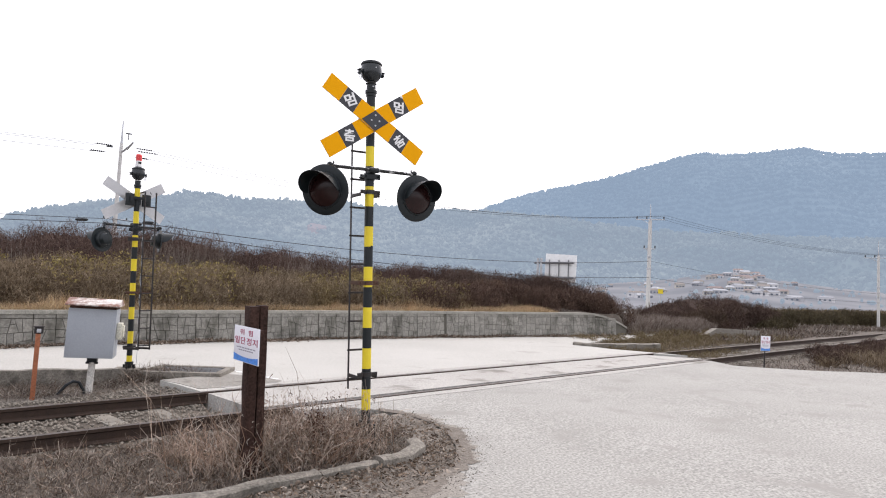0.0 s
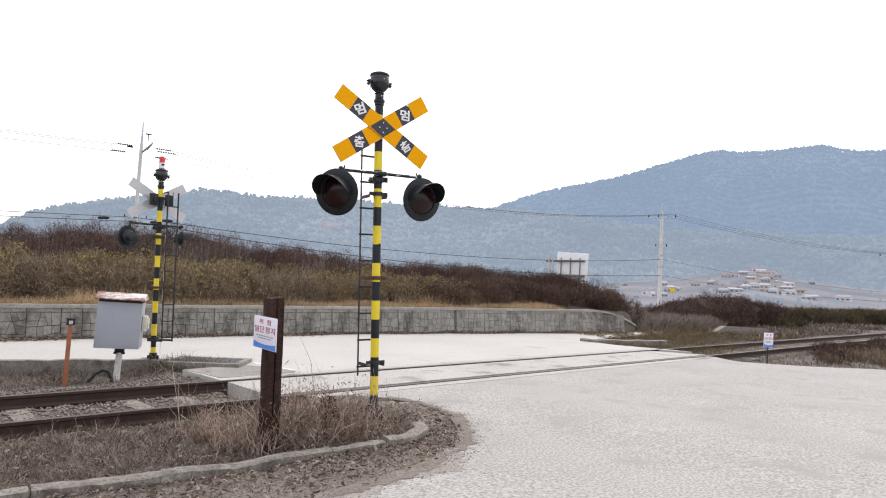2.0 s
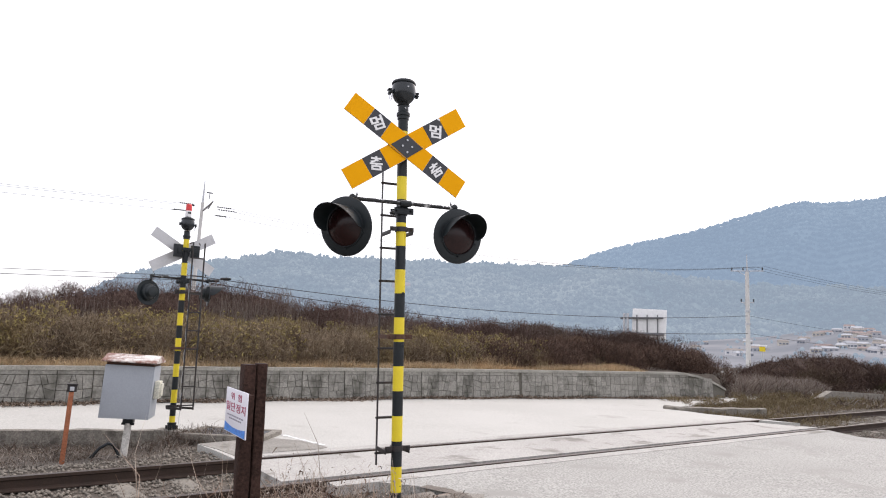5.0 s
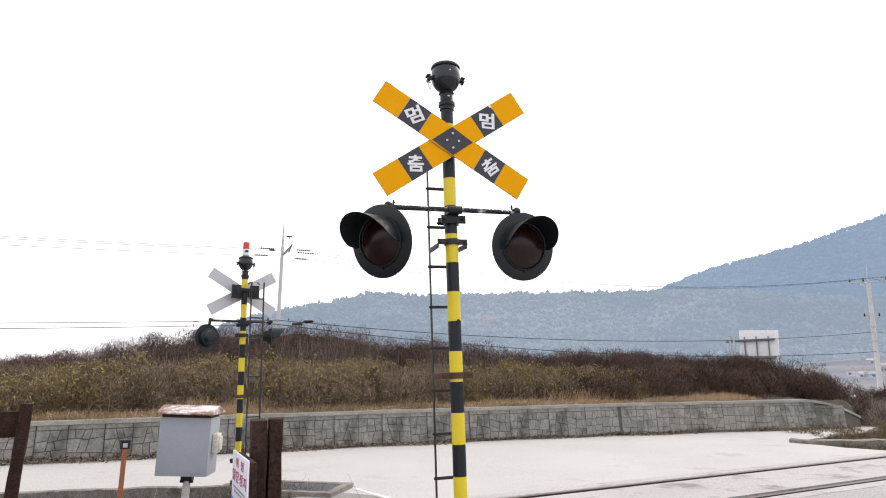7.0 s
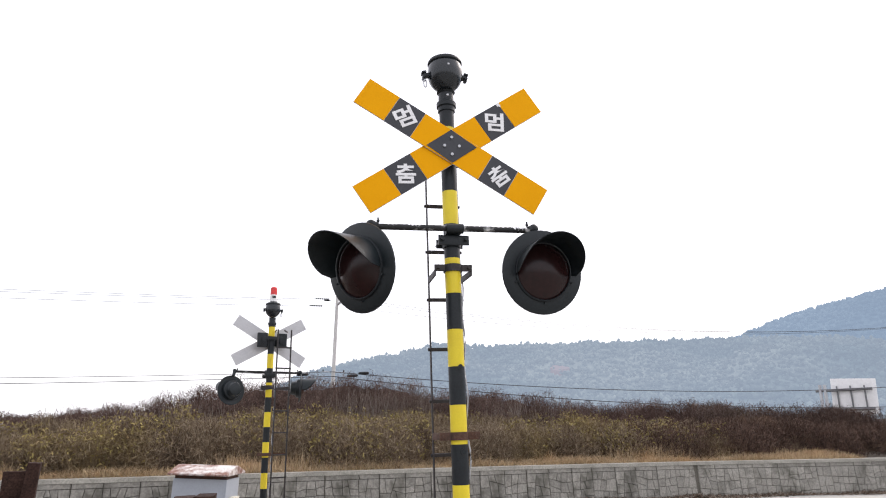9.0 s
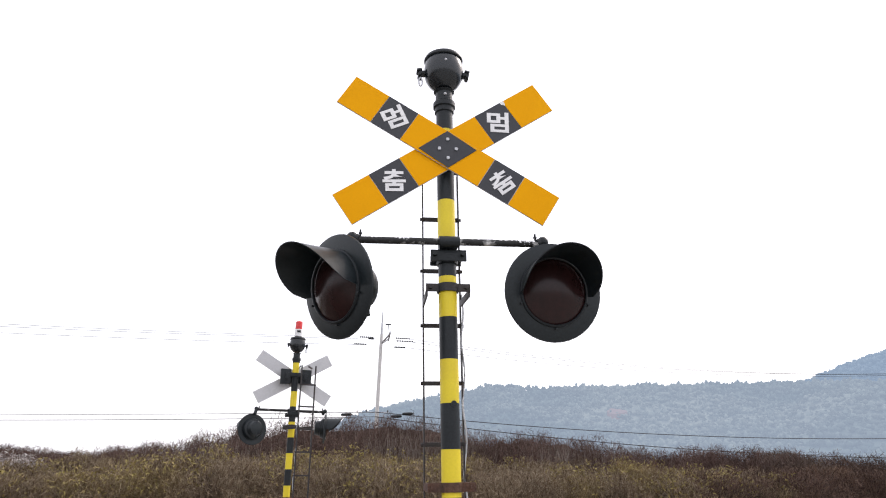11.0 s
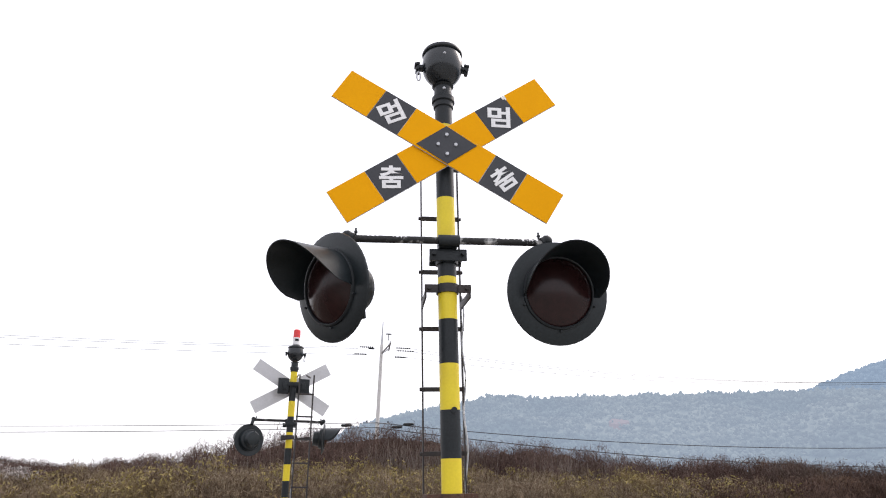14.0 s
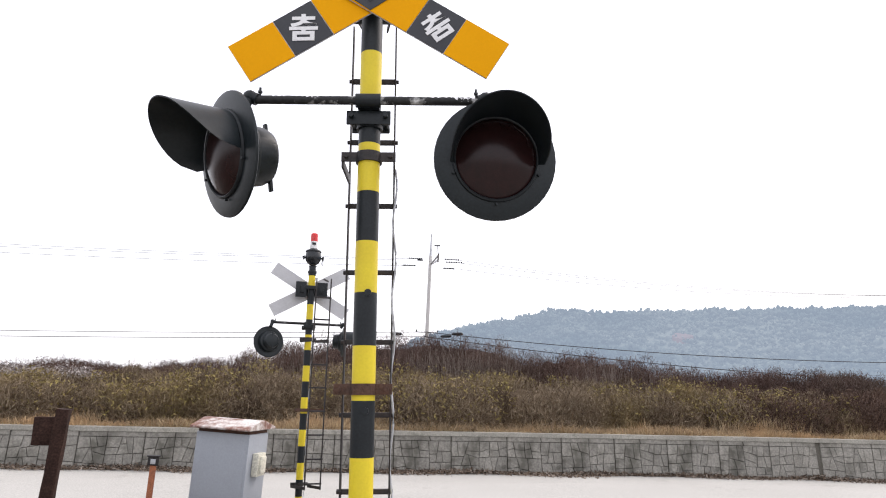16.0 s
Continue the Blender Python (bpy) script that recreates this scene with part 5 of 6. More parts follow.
def placard(m, w, h, group_label):
    """White warning placard: letters, small print as bars, a blue wave at the foot. Faces local -y."""
    sg = thing("warning_sign", group_label, "sign", m, "warning placards of the crossing")
    bm = bmesh.new()
    box(bm, (w, 0.008, h), pose(0, 0, 0), 0.001)
    part("board", bm, M_SIGNW, sg)
    bm = bmesh.new()
    n = 16
    lo, hi = [], []
    for i in range(n + 1):
        f = i / n
        x = -w / 2 + 0.004 + (w - 0.008) * f
        lo.append(bm.verts.new((x, -0.0052, -h / 2 + 0.004)))
        hi.append(bm.verts.new((x, -0.0052, -h / 2 + h * (0.2 - 0.26 * f * (1 - f) + 0.02 * (1 - f)))))
    for i in range(n):
        bm.faces.new((lo[i], lo[i + 1], hi[i + 1], hi[i]))
    part("wave", bm, M_BLUE, sg, "blue printed wave", smooth=False)
    for s, g in ((-0.17, "위"), (0.17, "험")):
        lettering("lettering", g, w * 0.17, h * 0.16, pose(s * w, -0.005, h * 0.34), M_REDT, sg, 0.012)
    for i, g in enumerate("일단정지"):
        lettering("lettering", g, w * 0.19, h * 0.2, pose((-0.36 + 0.24 * i) * w, -0.005, h * 0.1), M_REDT, sg, 0.012)
    for z, a in ((-0.1, 0.78), (-0.17, 0.6)):
        for k in range(7):
            bm = bmesh.new()
            box(bm, (w * a / 9.5, 0.002, h * 0.032), pose(w * a * (-0.5 + (k + 0.5) / 7), -0.005, h * z))
            part("print_bar", bm, M_GREYT, sg, smooth=False)
    return sg


plk = placard(pose(-1.36, -0.61, 0.965, 1, 1.0, -81), 0.43, 0.275, "white warning placard with red Korean letters fixed to the timber post")
bm = bmesh.new()
box(bm, (0.41, 0.035, 0.25), pose(0.0, 0.024, 0), 0.004)
part("backing_plank", bm, M_WOOD, plk, "dark timber plank behind the placard")
s2 = placard(pose(12.88, 3.65, 0.32, 0, 2, -6), 0.35, 0.37, "white warning placard with red Korean letters on a thin stake")
bm = bmesh.new()
box(bm, (0.03, 0.02, 0.75), pose(0.0, 0.016, -0.3), 0.002)
part("stake", bm, M_LADDER, s2, "thin dark steel stake")

tb = thing("timber_stub", "dark brown timber post with a short crossboard", "post", pose(-3.86, 5.0, level(-3.86, 5.0) - 0.2, 2, 3.5, 10))
bm = bmesh.new()
timber(bm, 0.13, 0.12, -0.1, 1.42, 0, 0, 2)
part("timber", bm, M_WOOD, tb)
bm = bmesh.new()
box(bm, (0.25, 0.05, 0.3), pose(-0.16, 0.05, 1.17, 0, -4, 0), 0.008)
part("crossboard", bm, M_WOOD, tb, "short brown board")


# ---- power line ----
def utility_pole(base, height, top_r, bot_r, arms, label, turn=0.0, lean=(0, 0)):
    p = thing("utility_pole", label, "utility pole", pose(base[0], base[1], base[2], lean[0], lean[1], turn), "poles of the power line")
    bm = bmesh.new()
    rod(bm, (0, 0, -0.6), (0, 0, height * 0.86), bot_r, top_r * 1.1, 14)
    part("shaft", bm, M_POLE, p, "tapered pale concrete shaft")
    bm = bmesh.new()
    rod(bm, (0, 0, height * 0.86), (0, 0, height), 0.05, 0.02, 8)
    part("spike", bm, M_GALV, p)
    for z, w, off in arms:
        bm = bmesh.new()
        box(bm, (w, 0.06, 0.06), pose(off, 0.1, z), 0.004)
        rod(bm, (off - w * 0.3, 0.1, z), (0, 0.05, z - 0.35), 0.018, seg=6)
        arm = part("cross_arm", bm, M_GALV, p, "steel cross arm")
        for s in (-0.46, -0.12, 0.46):
            bm = bmesh.new()
            lathe(bm, [(0.02, 0.0), (0.055, 0.02), (0.03, 0.06), (0.06, 0.09), (0.03, 0.13), (0.055, 0.16), (0.02, 0.2)], 10, pose(off + s * w, 0.1, z + 0.04))
            part("insulator", bm, M_BLK2, arm, "dark porcelain insulator")
    for z in ((height * 0.45, height * 0.55) if arms else ()):
        bm = bmesh.new()
        lathe(bm, [(bot_r * 0.95, z - 0.06), (bot_r + 0.015, z - 0.06), (bot_r + 0.015, z + 0.06), (bot_r * 0.95, z + 0.06)], 14)
        part("band", bm, M_GALV, p)
    return p


PX, PY = 0.05, 23.53                  # foot of the pole above the thicket
near_pole = utility_pole((PX, PY, 0.9), 6.78, 0.06, 0.09, (), "pale concrete utility pole with wires above the thicket", 0, (0, 0.85))
bm = bmesh.new()
for y in (-0.5, 0.5):
    rod(bm, (0, 0, 5.45), (0.32, y, 5.78), 0.035, seg=8)
rod(bm, (0.32, -0.9, 5.78), (0.32, 0.9, 5.78), 0.035, seg=8)
part("cross_arm", bm, M_GALV, near_pole, "steel cross arm pointing along the lane")
bm = bmesh.new()
rod(bm, (0.26, 0.2, 6.05), (0.26, 0.2, 6.3), 0.018, seg=6)
box(bm, (0.24, 0.05, 0.05), pose(0.26, 0.2, 6.32), 0.01)
part("arrester", bm, M_BLK2, near_pole, "small dark arrester on a stem")
for z, w in ((2.72, 0.9), (2.3, 0.8)):
    bm = bmesh.new()
    rod(bm, (-w / 2, 0.0, z), (w / 2, 0.0, z), 0.02, seg=6)
    part("cross_arm", bm, M_GALV, near_pole, "thin low steel arm")
    for x in (-0.46, 0.46):
        bm = bmesh.new()
        lathe(bm, [(0.01, 0.0), (0.035, 0.02), (0.02, 0.05), (0.035, 0.07), (0.01, 0.1)], 8, pose(x * w, 0, z))
        part("insulator", bm, M_BLK2, near_pole, "dark porcelain insulator")
STRINGS = [(-1, -0.3, 6.68, 0.55), (-1, -0.55, 6.36, 0.5), (-1, -0.25, 6.62, 0.2), (1, 0.55, 6.7, 0.6), (1, 0.6, 6.58, 0.7), (1, 0.5, 6.3, 0.45)]
for sd, x, z, ln_ in STRINGS:
    bm = bmesh.new()
    rod(bm, (0, 0, 0), (sd * (ln_ + 0.1), 0, -0.02), 0.01, seg=6)
    for k in range(7):
        lathe(bm, [(0.014, -0.03), (0.034, -0.02), (0.034, 0.02), (0.014, 0.03)], 10, pose(sd * (0.08 + ln_ * k / 7), 0, -0.005, 0, 90, 0))
    bmesh.ops.transform(bm, matrix=pose(x, 0.35 * (z - 6.5), z - 0.96), verts=bm.verts)
    part("insulator_string", bm, M_BLK2, near_pole, "dark string of strain insulators")
utility_pole((34.4, 25.1, -0.6), 8.4, 0.11, 0.16, ((7.3, 2.0, 0.0), (5.2, 0.8, 0.0)), "pale concrete utility pole beyond the thicket", -50, (0, 0.5))
utility_pole((57.0, 20.0, -2.1), 8.6, 0.085, 0.12, ((7.2, 2.0, 0.0),), "distant pale concrete utility pole near the railway", -60)
utility_pole((-48, 17, -0.6), 8.4, 0.12, 0.17, ((7.3, 2.0, 0.0),), "pale concrete utility pole far along the lane", 8)

wire_group = "wires of the power line"


def wire(p, q, drop, r, label):
    return tagged(cable("overhead_wire", sag(p, q, drop), r, M_WIRE), label, "wire", wire_group)


for k, (zl, zr) in enumerate(((6.6, 6.62), (6.54, 6.5), (6.28, 6.22))):
    y = PY + 0.35 * (zl - 6.5)
    wire((PX - 0.85, y, zl), (-48, 17 + k * 0.5, 7.2 - 0.1 * k), 0.6, 0.008, "thin power wire strung between the poles")
    wire((PX + 1.1, y, zr), (34.4 + k * 0.3, 25.1 - k * 0.5, 6.95), 1.0, 0.008, "thin power wire strung between the poles")
    wire((34.4 + k * 0.3, 25.1 - k * 0.5, 6.95), (57.0 + k * 0.25, 20.0 - k * 0.6, 5.3), 0.5, 0.008, "thin power wire strung between the poles")
for z, dz, r in ((3.62, 0.0, 0.016), (3.44, 0.25, 0.018)):
    wire((PX, PY - 0.14, z), (-48, 16.8, 3.1 - dz), 0.45, r * 0.75, "heavy black telephone cable strung between the poles")
    wire((PX, PY - 0.14, z), (34.4, 25.0, 3.72 - dz * 4.6), 0.7, r, "heavy black telephone cable strung between the poles")
    wire((34.4, 25.0, 3.72 - dz * 4.6), (57.0, 19.9, 2.1 - dz * 3), 0.3, r * 0.6, "heavy black telephone cable strung between the poles")
for x, z in ((PX - 1.15, 3.5), (PX + 0.8, 3.47), (PX + 1.25, 3.58)):
    bm = bmesh.new()
    lathe(bm, [(0.02, -0.22), (0.055, -0.17), (0.06, 0.0), (0.055, 0.17), (0.02, 0.22)], 10, pose(x, PY - 0.16, z, 0, 87, 0))
    tagged(part("cable_joint", bm, M_BLK2), "black joint sleeve hanging on the telephone cable", "joint box", "joints of the telephone cable")

# ---- sign board seen from behind ----
bb = thing("billboard", "pale road sign board seen from behind, on a steel frame", "billboard", pose(29.6, 29.3, 0.75, 0, 0, -58))
bm = bmesh.new()
box(bm, (2.3, 0.06, 2.0), pose(0.2, 0.1, 2.25, 0, 2.5, 0), 0.01)
part("board", bm, M_WHITE, bb)
for z in (1.5, 2.6):
    bm = bmesh.new()
    rod(bm, (-1.7, -0.1, z), (1.2, -0.1, z + 0.05), 0.075, seg=10)
    part("beam", bm, M_GRATE, bb, "dark steel beam")
for x in (-1.45, -1.2):
    bm = bmesh.new()
    rod(bm, (x, -0.1, -2.0), (x, -0.1, 2.95), 0.09, seg=10)
    part("leg", bm, M_GALV, bb)
for x in (-0.6, 0.1, 0.8):
    bm = bmesh.new()
    box(bm, (0.07, 0.07, 1.5), pose(x, 0.0, 2.1), 0.004)
    part("stiffener", bm, M_GRATE, bb)

# ---- low culvert wall beside the track ----
bm = bmesh.new()
p0, p1 = uv(22.9, 6.45), uv(27.8, 6.0)
dv = (p1 - p0).normalized()
nv = Vector((-dv.y, dv.x, 0))
top = [(0.0, 0.06), (0.2, 0.34), (1.0, 0.2)]
rings = []
for f, h in top:
    c = p0.lerp(p1, f)
    zt = level(c.x, c.y) + h
    rings.append([bm.verts.new((c.x + nv.x * o, c.y + nv.y * o, zt + k)) for o, k in ((-0.12, -1.0), (-0.12, 0), (0.12, 0), (0.12, -1.0))])
for a, b in zip(rings, rings[1:]):
    for i in range(4):
        bm.faces.new((a[i], a[(i + 1) % 4], b[(i + 1) % 4], b[i]))
bm.faces.new(rings[0])
bm.faces.new(rings[-1])
tagged(part("culvert_wall", bm, M_KERB, smooth=False), "low sloping concrete culvert wall beside the track", "wall")


# ---- thickets ----
def brush(name, count_, xs, front, depth, height, per, mat, label, wid, ln, rad=(0.55, 0.95), sit=0.72, leaves=None, category="shrubs", spots=None):
    """Leafless shrubs standing close together: each a dome of twigs that spread from its foot.
    front(x): y of the near side; height(x): z of the tops; leaves: (share, number, material, label) of leafy ones."""
    vs, fs, lv, lf, o, p = [], [], [], [], 0, 0
    for i in range(count_):
        cx = xs[0] + (xs[1] - xs[0]) * (i + rng.random()) / count_
        d = rng.random() * depth
        cy = float(front(np.array([cx]))[0]) + d
        g = float(ground_z(np.array([cx]), np.array([cy]))[0])
        top = float(height(np.array([cx]))[0])
        tall = max(0.2, (top - g) * (sit + (1 - sit) * d / depth) * rng.uniform(0.9, 1.12))
        R = rng.uniform(*rad)
        m = int(per * (0.5 + 0.5 * R / rad[1]))
        q = rng.normal(size=(m, 3))
        q[:, 2] = np.abs(q[:, 2])
        q /= np.linalg.norm(q, axis=1, keepdims=True)
        lob = 0.98 + 0.06 * np.sin(q[:, 0] * 7 + i) + 0.05 * np.sin(q[:, 2] * 9 + i * 2) + 0.05 * np.sin(q[:, 1] * 11 + i * 3)
        rho = (1 - 0.42 * rng.random(m) ** 1.5) * lob
        tip = np.array([cx, cy, g]) + q * rho[:, None] * np.array([R, R * 0.85, tall])
        way = q * np.array([0.6, 0.6, 0.5]) + np.array([0, 0, 0.4]) + rng.normal(size=(m, 3)) * 0.5
        way /= np.linalg.norm(way, axis=1, keepdims=True)
        length = rng.uniform(0.35, 1.0, m) * ln
        v, f = sprigs(tip - way * length[:, None], way, length, rng.uniform(0.5, 1.3, m) * wid)
        v[:, 2] = np.maximum(v[:, 2], g - 0.05)
        vs.append(v)
        fs.append(f + o)
        o += len(v)
        if leaves and rng.random() < leaves[0]:
            m = leaves[1]
            q = rng.normal(size=(m, 3))
            q[:, 2] = np.abs(q[:, 2]) + 0.35
            q /= np.linalg.norm(q, axis=1, keepdims=True)
            at = np.array([cx, cy, g]) + q * rng.uniform(0.82, 1.1, (m, 1)) * np.array([R, R * 0.85, tall])
            v, f = ribbons(at, rng.normal(size=(m, 3)), rng.uniform(0.04, 0.09, m), rng.uniform(0.015, 0.035, m), 0.2)
            lv.append(v)
            lf.append(f + p)
            p += len(v)
    soup(name, np.concatenate(vs), np.concatenate(fs), mat, label, category)
    if lv:
        soup("shrub_leaves", np.concatenate(lv), np.concatenate(lf), leaves[2], leaves[3], "leaves")


def core(name, xs, front, depth, height, mat, label, drop=0.3):
    """A solid lumpy mound within a thicket, coloured dark for the shade of its dense inside."""
    nx_, ny_ = int((xs[1] - xs[0]) / 0.25) + 2, 12
    X, T = np.meshgrid(np.linspace(xs[0], xs[1], nx_), np.linspace(0, 1, ny_))
    Y = front(X) + 0.12 + T * depth
    G = ground_z(X, Y)
    Z = G - 0.1 + (height(X) - drop + 0.1 * wobble(X, Y, 1.1) + 0.06 * wobble(X, Y, 0.45, 2) - G + 0.1) * np.sin(np.clip(T * 1.9, 0, 1.2) * math.pi / 2.4) ** 0.6 * np.clip((1.06 - T) * 8, 0, 1)
    v = np.stack([X, Y, Z], -1).reshape(-1, 3)
    ii = np.arange(len(v)).reshape(X.shape)
    f = np.stack([ii[:-1, :-1], ii[:-1, 1:], ii[1:, 1:], ii[1:, :-1]], -1).reshape(-1, 4)
    return soup(name, v, f, mat, label, "shrubs", "stuff", True)


# dark browns that stand in for the shade deep among the twigs
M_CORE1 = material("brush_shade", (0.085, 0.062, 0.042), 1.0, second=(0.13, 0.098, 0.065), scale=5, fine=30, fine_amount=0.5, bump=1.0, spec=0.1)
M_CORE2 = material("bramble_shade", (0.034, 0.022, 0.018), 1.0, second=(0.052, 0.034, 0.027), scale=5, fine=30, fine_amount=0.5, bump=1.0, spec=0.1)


def h_front(x):
    return np.interp(x, [-14, -9, -7, -5, -3, 0, 3, 6, 8, 10, 13, 16, 18.3, 19], [1.6, 1.62, 1.76, 1.9, 2.0, 1.92, 1.9, 1.82, 1.74, 1.74, 1.74, 1.68, 1.5, 0.6]) + 0.05 * wobble(x, x * 0, 2.7)


def h_back(x):
    return np.interp(x, [-16, -11.5, -10, -8.7, -7.6, -5.6, -3.9, -2.3, 0.8, 2.4, 3.3, 4.7, 6.5, 8.2, 10.5, 13, 16.3, 18.7, 19.9, 20.6],
                     [1.5, 1.55, 1.9, 1.86, 1.74, 2.05, 2.48, 2.76, 3.0, 2.76, 2.5, 2.66, 2.36, 2.16, 2.18, 2.08, 1.98, 1.85, 1.3, 0.5]) + 0.06 * wobble(x, x * 0, 1.9, 2)


def y_front(x):
    return wall_y(np.minimum(x, 17)) + 0.85


def y_back(x):
    return wall_y(np.minimum(x, 17)) + np.interp(x, [-15, 4, 10, 18], [4.4, 4.2, 2.6, 2.2]) + 0.3 * wobble(x, x * 0, 5)


core("thicket_shade_front", (-15, 18.6), lambda x: y_front(x) + 0.5, 2.4, h_front, M_CORE1, "solid mound coloured dark for the shade inside the shrub bank", 0.4)
core("thicket_shade_back", (-15, 19.8), lambda x: y_back(x) + 0.5, 2.6, h_back, M_CORE2, "solid mound coloured dark for the shade inside the bramble bank", 0.33)
brush("shrub_bank", 172, (-15, 10), y_front, 2.6, h_front, 3100, M_TWIG1, "bank of leafless brown shrubs behind the stone wall", 0.0095, 0.2,
      leaves=(0.3, 260, M_TWIGY, "small yellowing leaves on the tops of the shrubs"))
brush("dark_shrub_bank", 84, (7.0, 18.1), y_front, 2.4, h_front, 2600, M_TWIG3, "dark brown leafless shrubs at the end of the wall", 0.011, 0.18, sit=0.8)
brush("dark_bramble_bank", 60, (10.4, 18.7), y_back, 2.6, lambda x: h_back(x) + 0.1, 2700, M_TWIG4, "dark brown bramble bank towards the end of the wall", 0.011, 0.17, (0.6, 1.05), 0.86)
brush("bramble_bank", 172, (-15, 12.2), y_back, 2.8, lambda x: h_back(x) + 0.12, 2700, M_TWIG2, "dark reddish-brown leafless bramble bank on the rise", 0.011, 0.18, (0.6, 1.1), 0.86)


# bare grey stems showing under the crowns of the bramble bank
n = 6000
x = rng.uniform(-6, 8.5, n)
x = x[rng.random(n) < np.clip(0.5 + 0.9 * wobble(x, x * 0, 4.2, 1), 0.05, 1)]
n = len(x)
y = y_back(x) - 0.25 + rng.random(n) * 0.5
g = ground_z(x, y)
v, f = ribbons(np.stack([x, y, g], -1), np.stack([rng.normal(size=n) * 0.16, rng.normal(size=n) * 0.1, np.ones(n)], -1), (h_back(x) - g) * rng.uniform(0.5, 0.85, n), rng.uniform(0.005, 0.013, n), 0.14)
soup("bramble_stems", v, f, M_STEM, "bare grey upright stems under the bramble crowns", "stems")


# straw on top of the wall
def straw(name, n, x0, x1, place, ln, wid, mat, label, up=1.0):
    x = rng.uniform(x0, x1, n)
    y = place(x, n)
    z = ground_z(x, y) - 0.02
    way = np.stack([rng.normal(size=n) * 0.45, rng.normal(size=n) * 0.45 - 0.12, np.abs(rng.normal(size=n)) * 0.3 + up], -1)
    v, f = ribbons(np.stack([x, y, z], -1), way, rng.uniform(0.4, 1.1, n) * ln, rng.uniform(0.6, 1.3, n) * wid, 0.3)
    return soup(name, v, f, mat, label, "grass")


straw("wall_top_grass", 64000, -15, 13.5, lambda x, n: wall_y(x) + 0.3 + rng.random(n) ** 1.4 * 0.9, 0.25, 0.011, M_STRAW, "dry straw-coloured grass along the top of the wall", 0.8)


n = 26000
x = rng.uniform(-15, 16.5, n)
d = np.abs(rng.normal(size=n)) * 0.16 * (0.7 + 0.6 * np.clip(wobble(x, x * 0, 3.1, 2), -0.6, 1))
y = wall_y(x) + 0.05 - d
z = level(x, y) + 0.10 * np.exp(-d * 7) * rng.random(n) * (0.7 + 0.6 * np.clip(wobble(x, x * 0, 2.3), -0.5, 1))
v, f = ribbons(np.stack([x, y, z], -1), np.stack([rng.normal(size=n), rng.normal(size=n), np.abs(rng.normal(size=n)) * 0.4], -1), rng.uniform(0.03, 0.09, n), rng.uniform(0.012, 0.03, n), 0.25)
soup("wall_foot_litter", v, f, M_LEAF, "dry leaves drifted against the foot of the wall", "leaves")

# pale reeds standing out of the brush
vs, fs, o = [], [], 0
for cx, k in ((-9.5, 0.8), (-6.1, 0.6), (-2.2, 0.7), (-1.0, 1.0), (0.4, 0.6), (2.9, 0.8), (4.8, 0.6), (6.9, 0.9), (7.6, 1.1), (8.3, 1.0), (9.6, 0.7), (11.5, 0.6)):
    m = int(260 * k)
    x = cx + rng.normal(size=m) * 0.3 * k
    y = wall_y(x) + 0.75 + rng.normal(size=m) * 0.12
    way = np.stack([rng.normal(size=m) * 0.22, rng.normal(size=m) * 0.2, np.ones(m)], -1)
    v, f = ribbons(np.stack([x, y, ground_z(x, y)], -1), way, rng.uniform(0.2, 0.5, m) * (0.5 + 0.5 * k), rng.uniform(0.006, 0.012, m), 0.25)
    vs.append(v)
    fs.append(f + o)
    o += len(v)
soup("pale_reeds", np.concatenate(vs), np.concatenate(fs), M_STRAW, "pale dry reeds in front of the shrubs", "reeds")

# silvery seed heads over the brambles
n = 5200
cx = rng.choice([-9.9, -9.4, -8.9, -8.3, -7.9], n)
x, y = cx + rng.normal(size=n) * 0.3, 13.2 + rng.normal(size=n) * 0.2
z = 1.5 + rng.normal(size=n) * 0.12 - 0.4 * (np.abs(x - cx) ** 1.5)
v, f = ribbons(np.stack([x, y, z], -1), rng.normal(size=(n, 3)) + np.array([0, 0, 0.5]), rng.uniform(0.03, 0.12, n), rng.uniform(0.012, 0.03, n), 0.3)
soup("seed_heads", v, f, M_SEED, "silvery white seed heads on the bramble tops", "seed heads")

# mounds and hedge beyond the track
def far_v(u):
    return np.interp(u, [18, 24, 34, 60, 90], [8.6, 9.2, 9.4, 9.6, 10])


def mound(name, n, u0, u1, hs, mat, label, wid, ln, dv=2.5, off=0.0):
    u = rng.uniform(u0, u1, n)
    v = far_v(u) + off + rng.random(n) * dv
    x, y = u * CT - v * ST, u * ST + v * CT
    g = ground_z(x, y)
    top = np.interp(u, [h[0] for h in hs], [h[1] for h in hs]) + 0.2 * wobble(x, y, 2.6) + 0.08 * wobble(x, y, 0.9) - 0.25 * np.exp(-(v - far_v(u) - off) * 2)
    span = np.maximum(top - g, 0.1)
    f = 1 - rng.random(n) ** 1.6 * 0.95
    length = rng.uniform(0.5, 1, n) * ln
    z = g + np.maximum(span * f - length * 0.7, 0)
    way = np.stack([rng.normal(size=n) * 0.6, rng.normal(size=n) * 0.6, np.abs(rng.normal(size=n)) * 0.3 + 0.7], -1)
    vv, ff = ribbons(np.stack([x, y, z], -1), way, length, rng.uniform(0.6, 1.2, n) * wid, 0.2)
    return soup(name, vv, ff, mat, label, "shrubs")


def track_side(v0):
    """y of the line that runs along the track at the distance v0 from the near side."""
    return lambda x: (v0 + x * ST) / CT


def pick(xs, hs):
    return lambda x: np.interp(x, xs, hs)


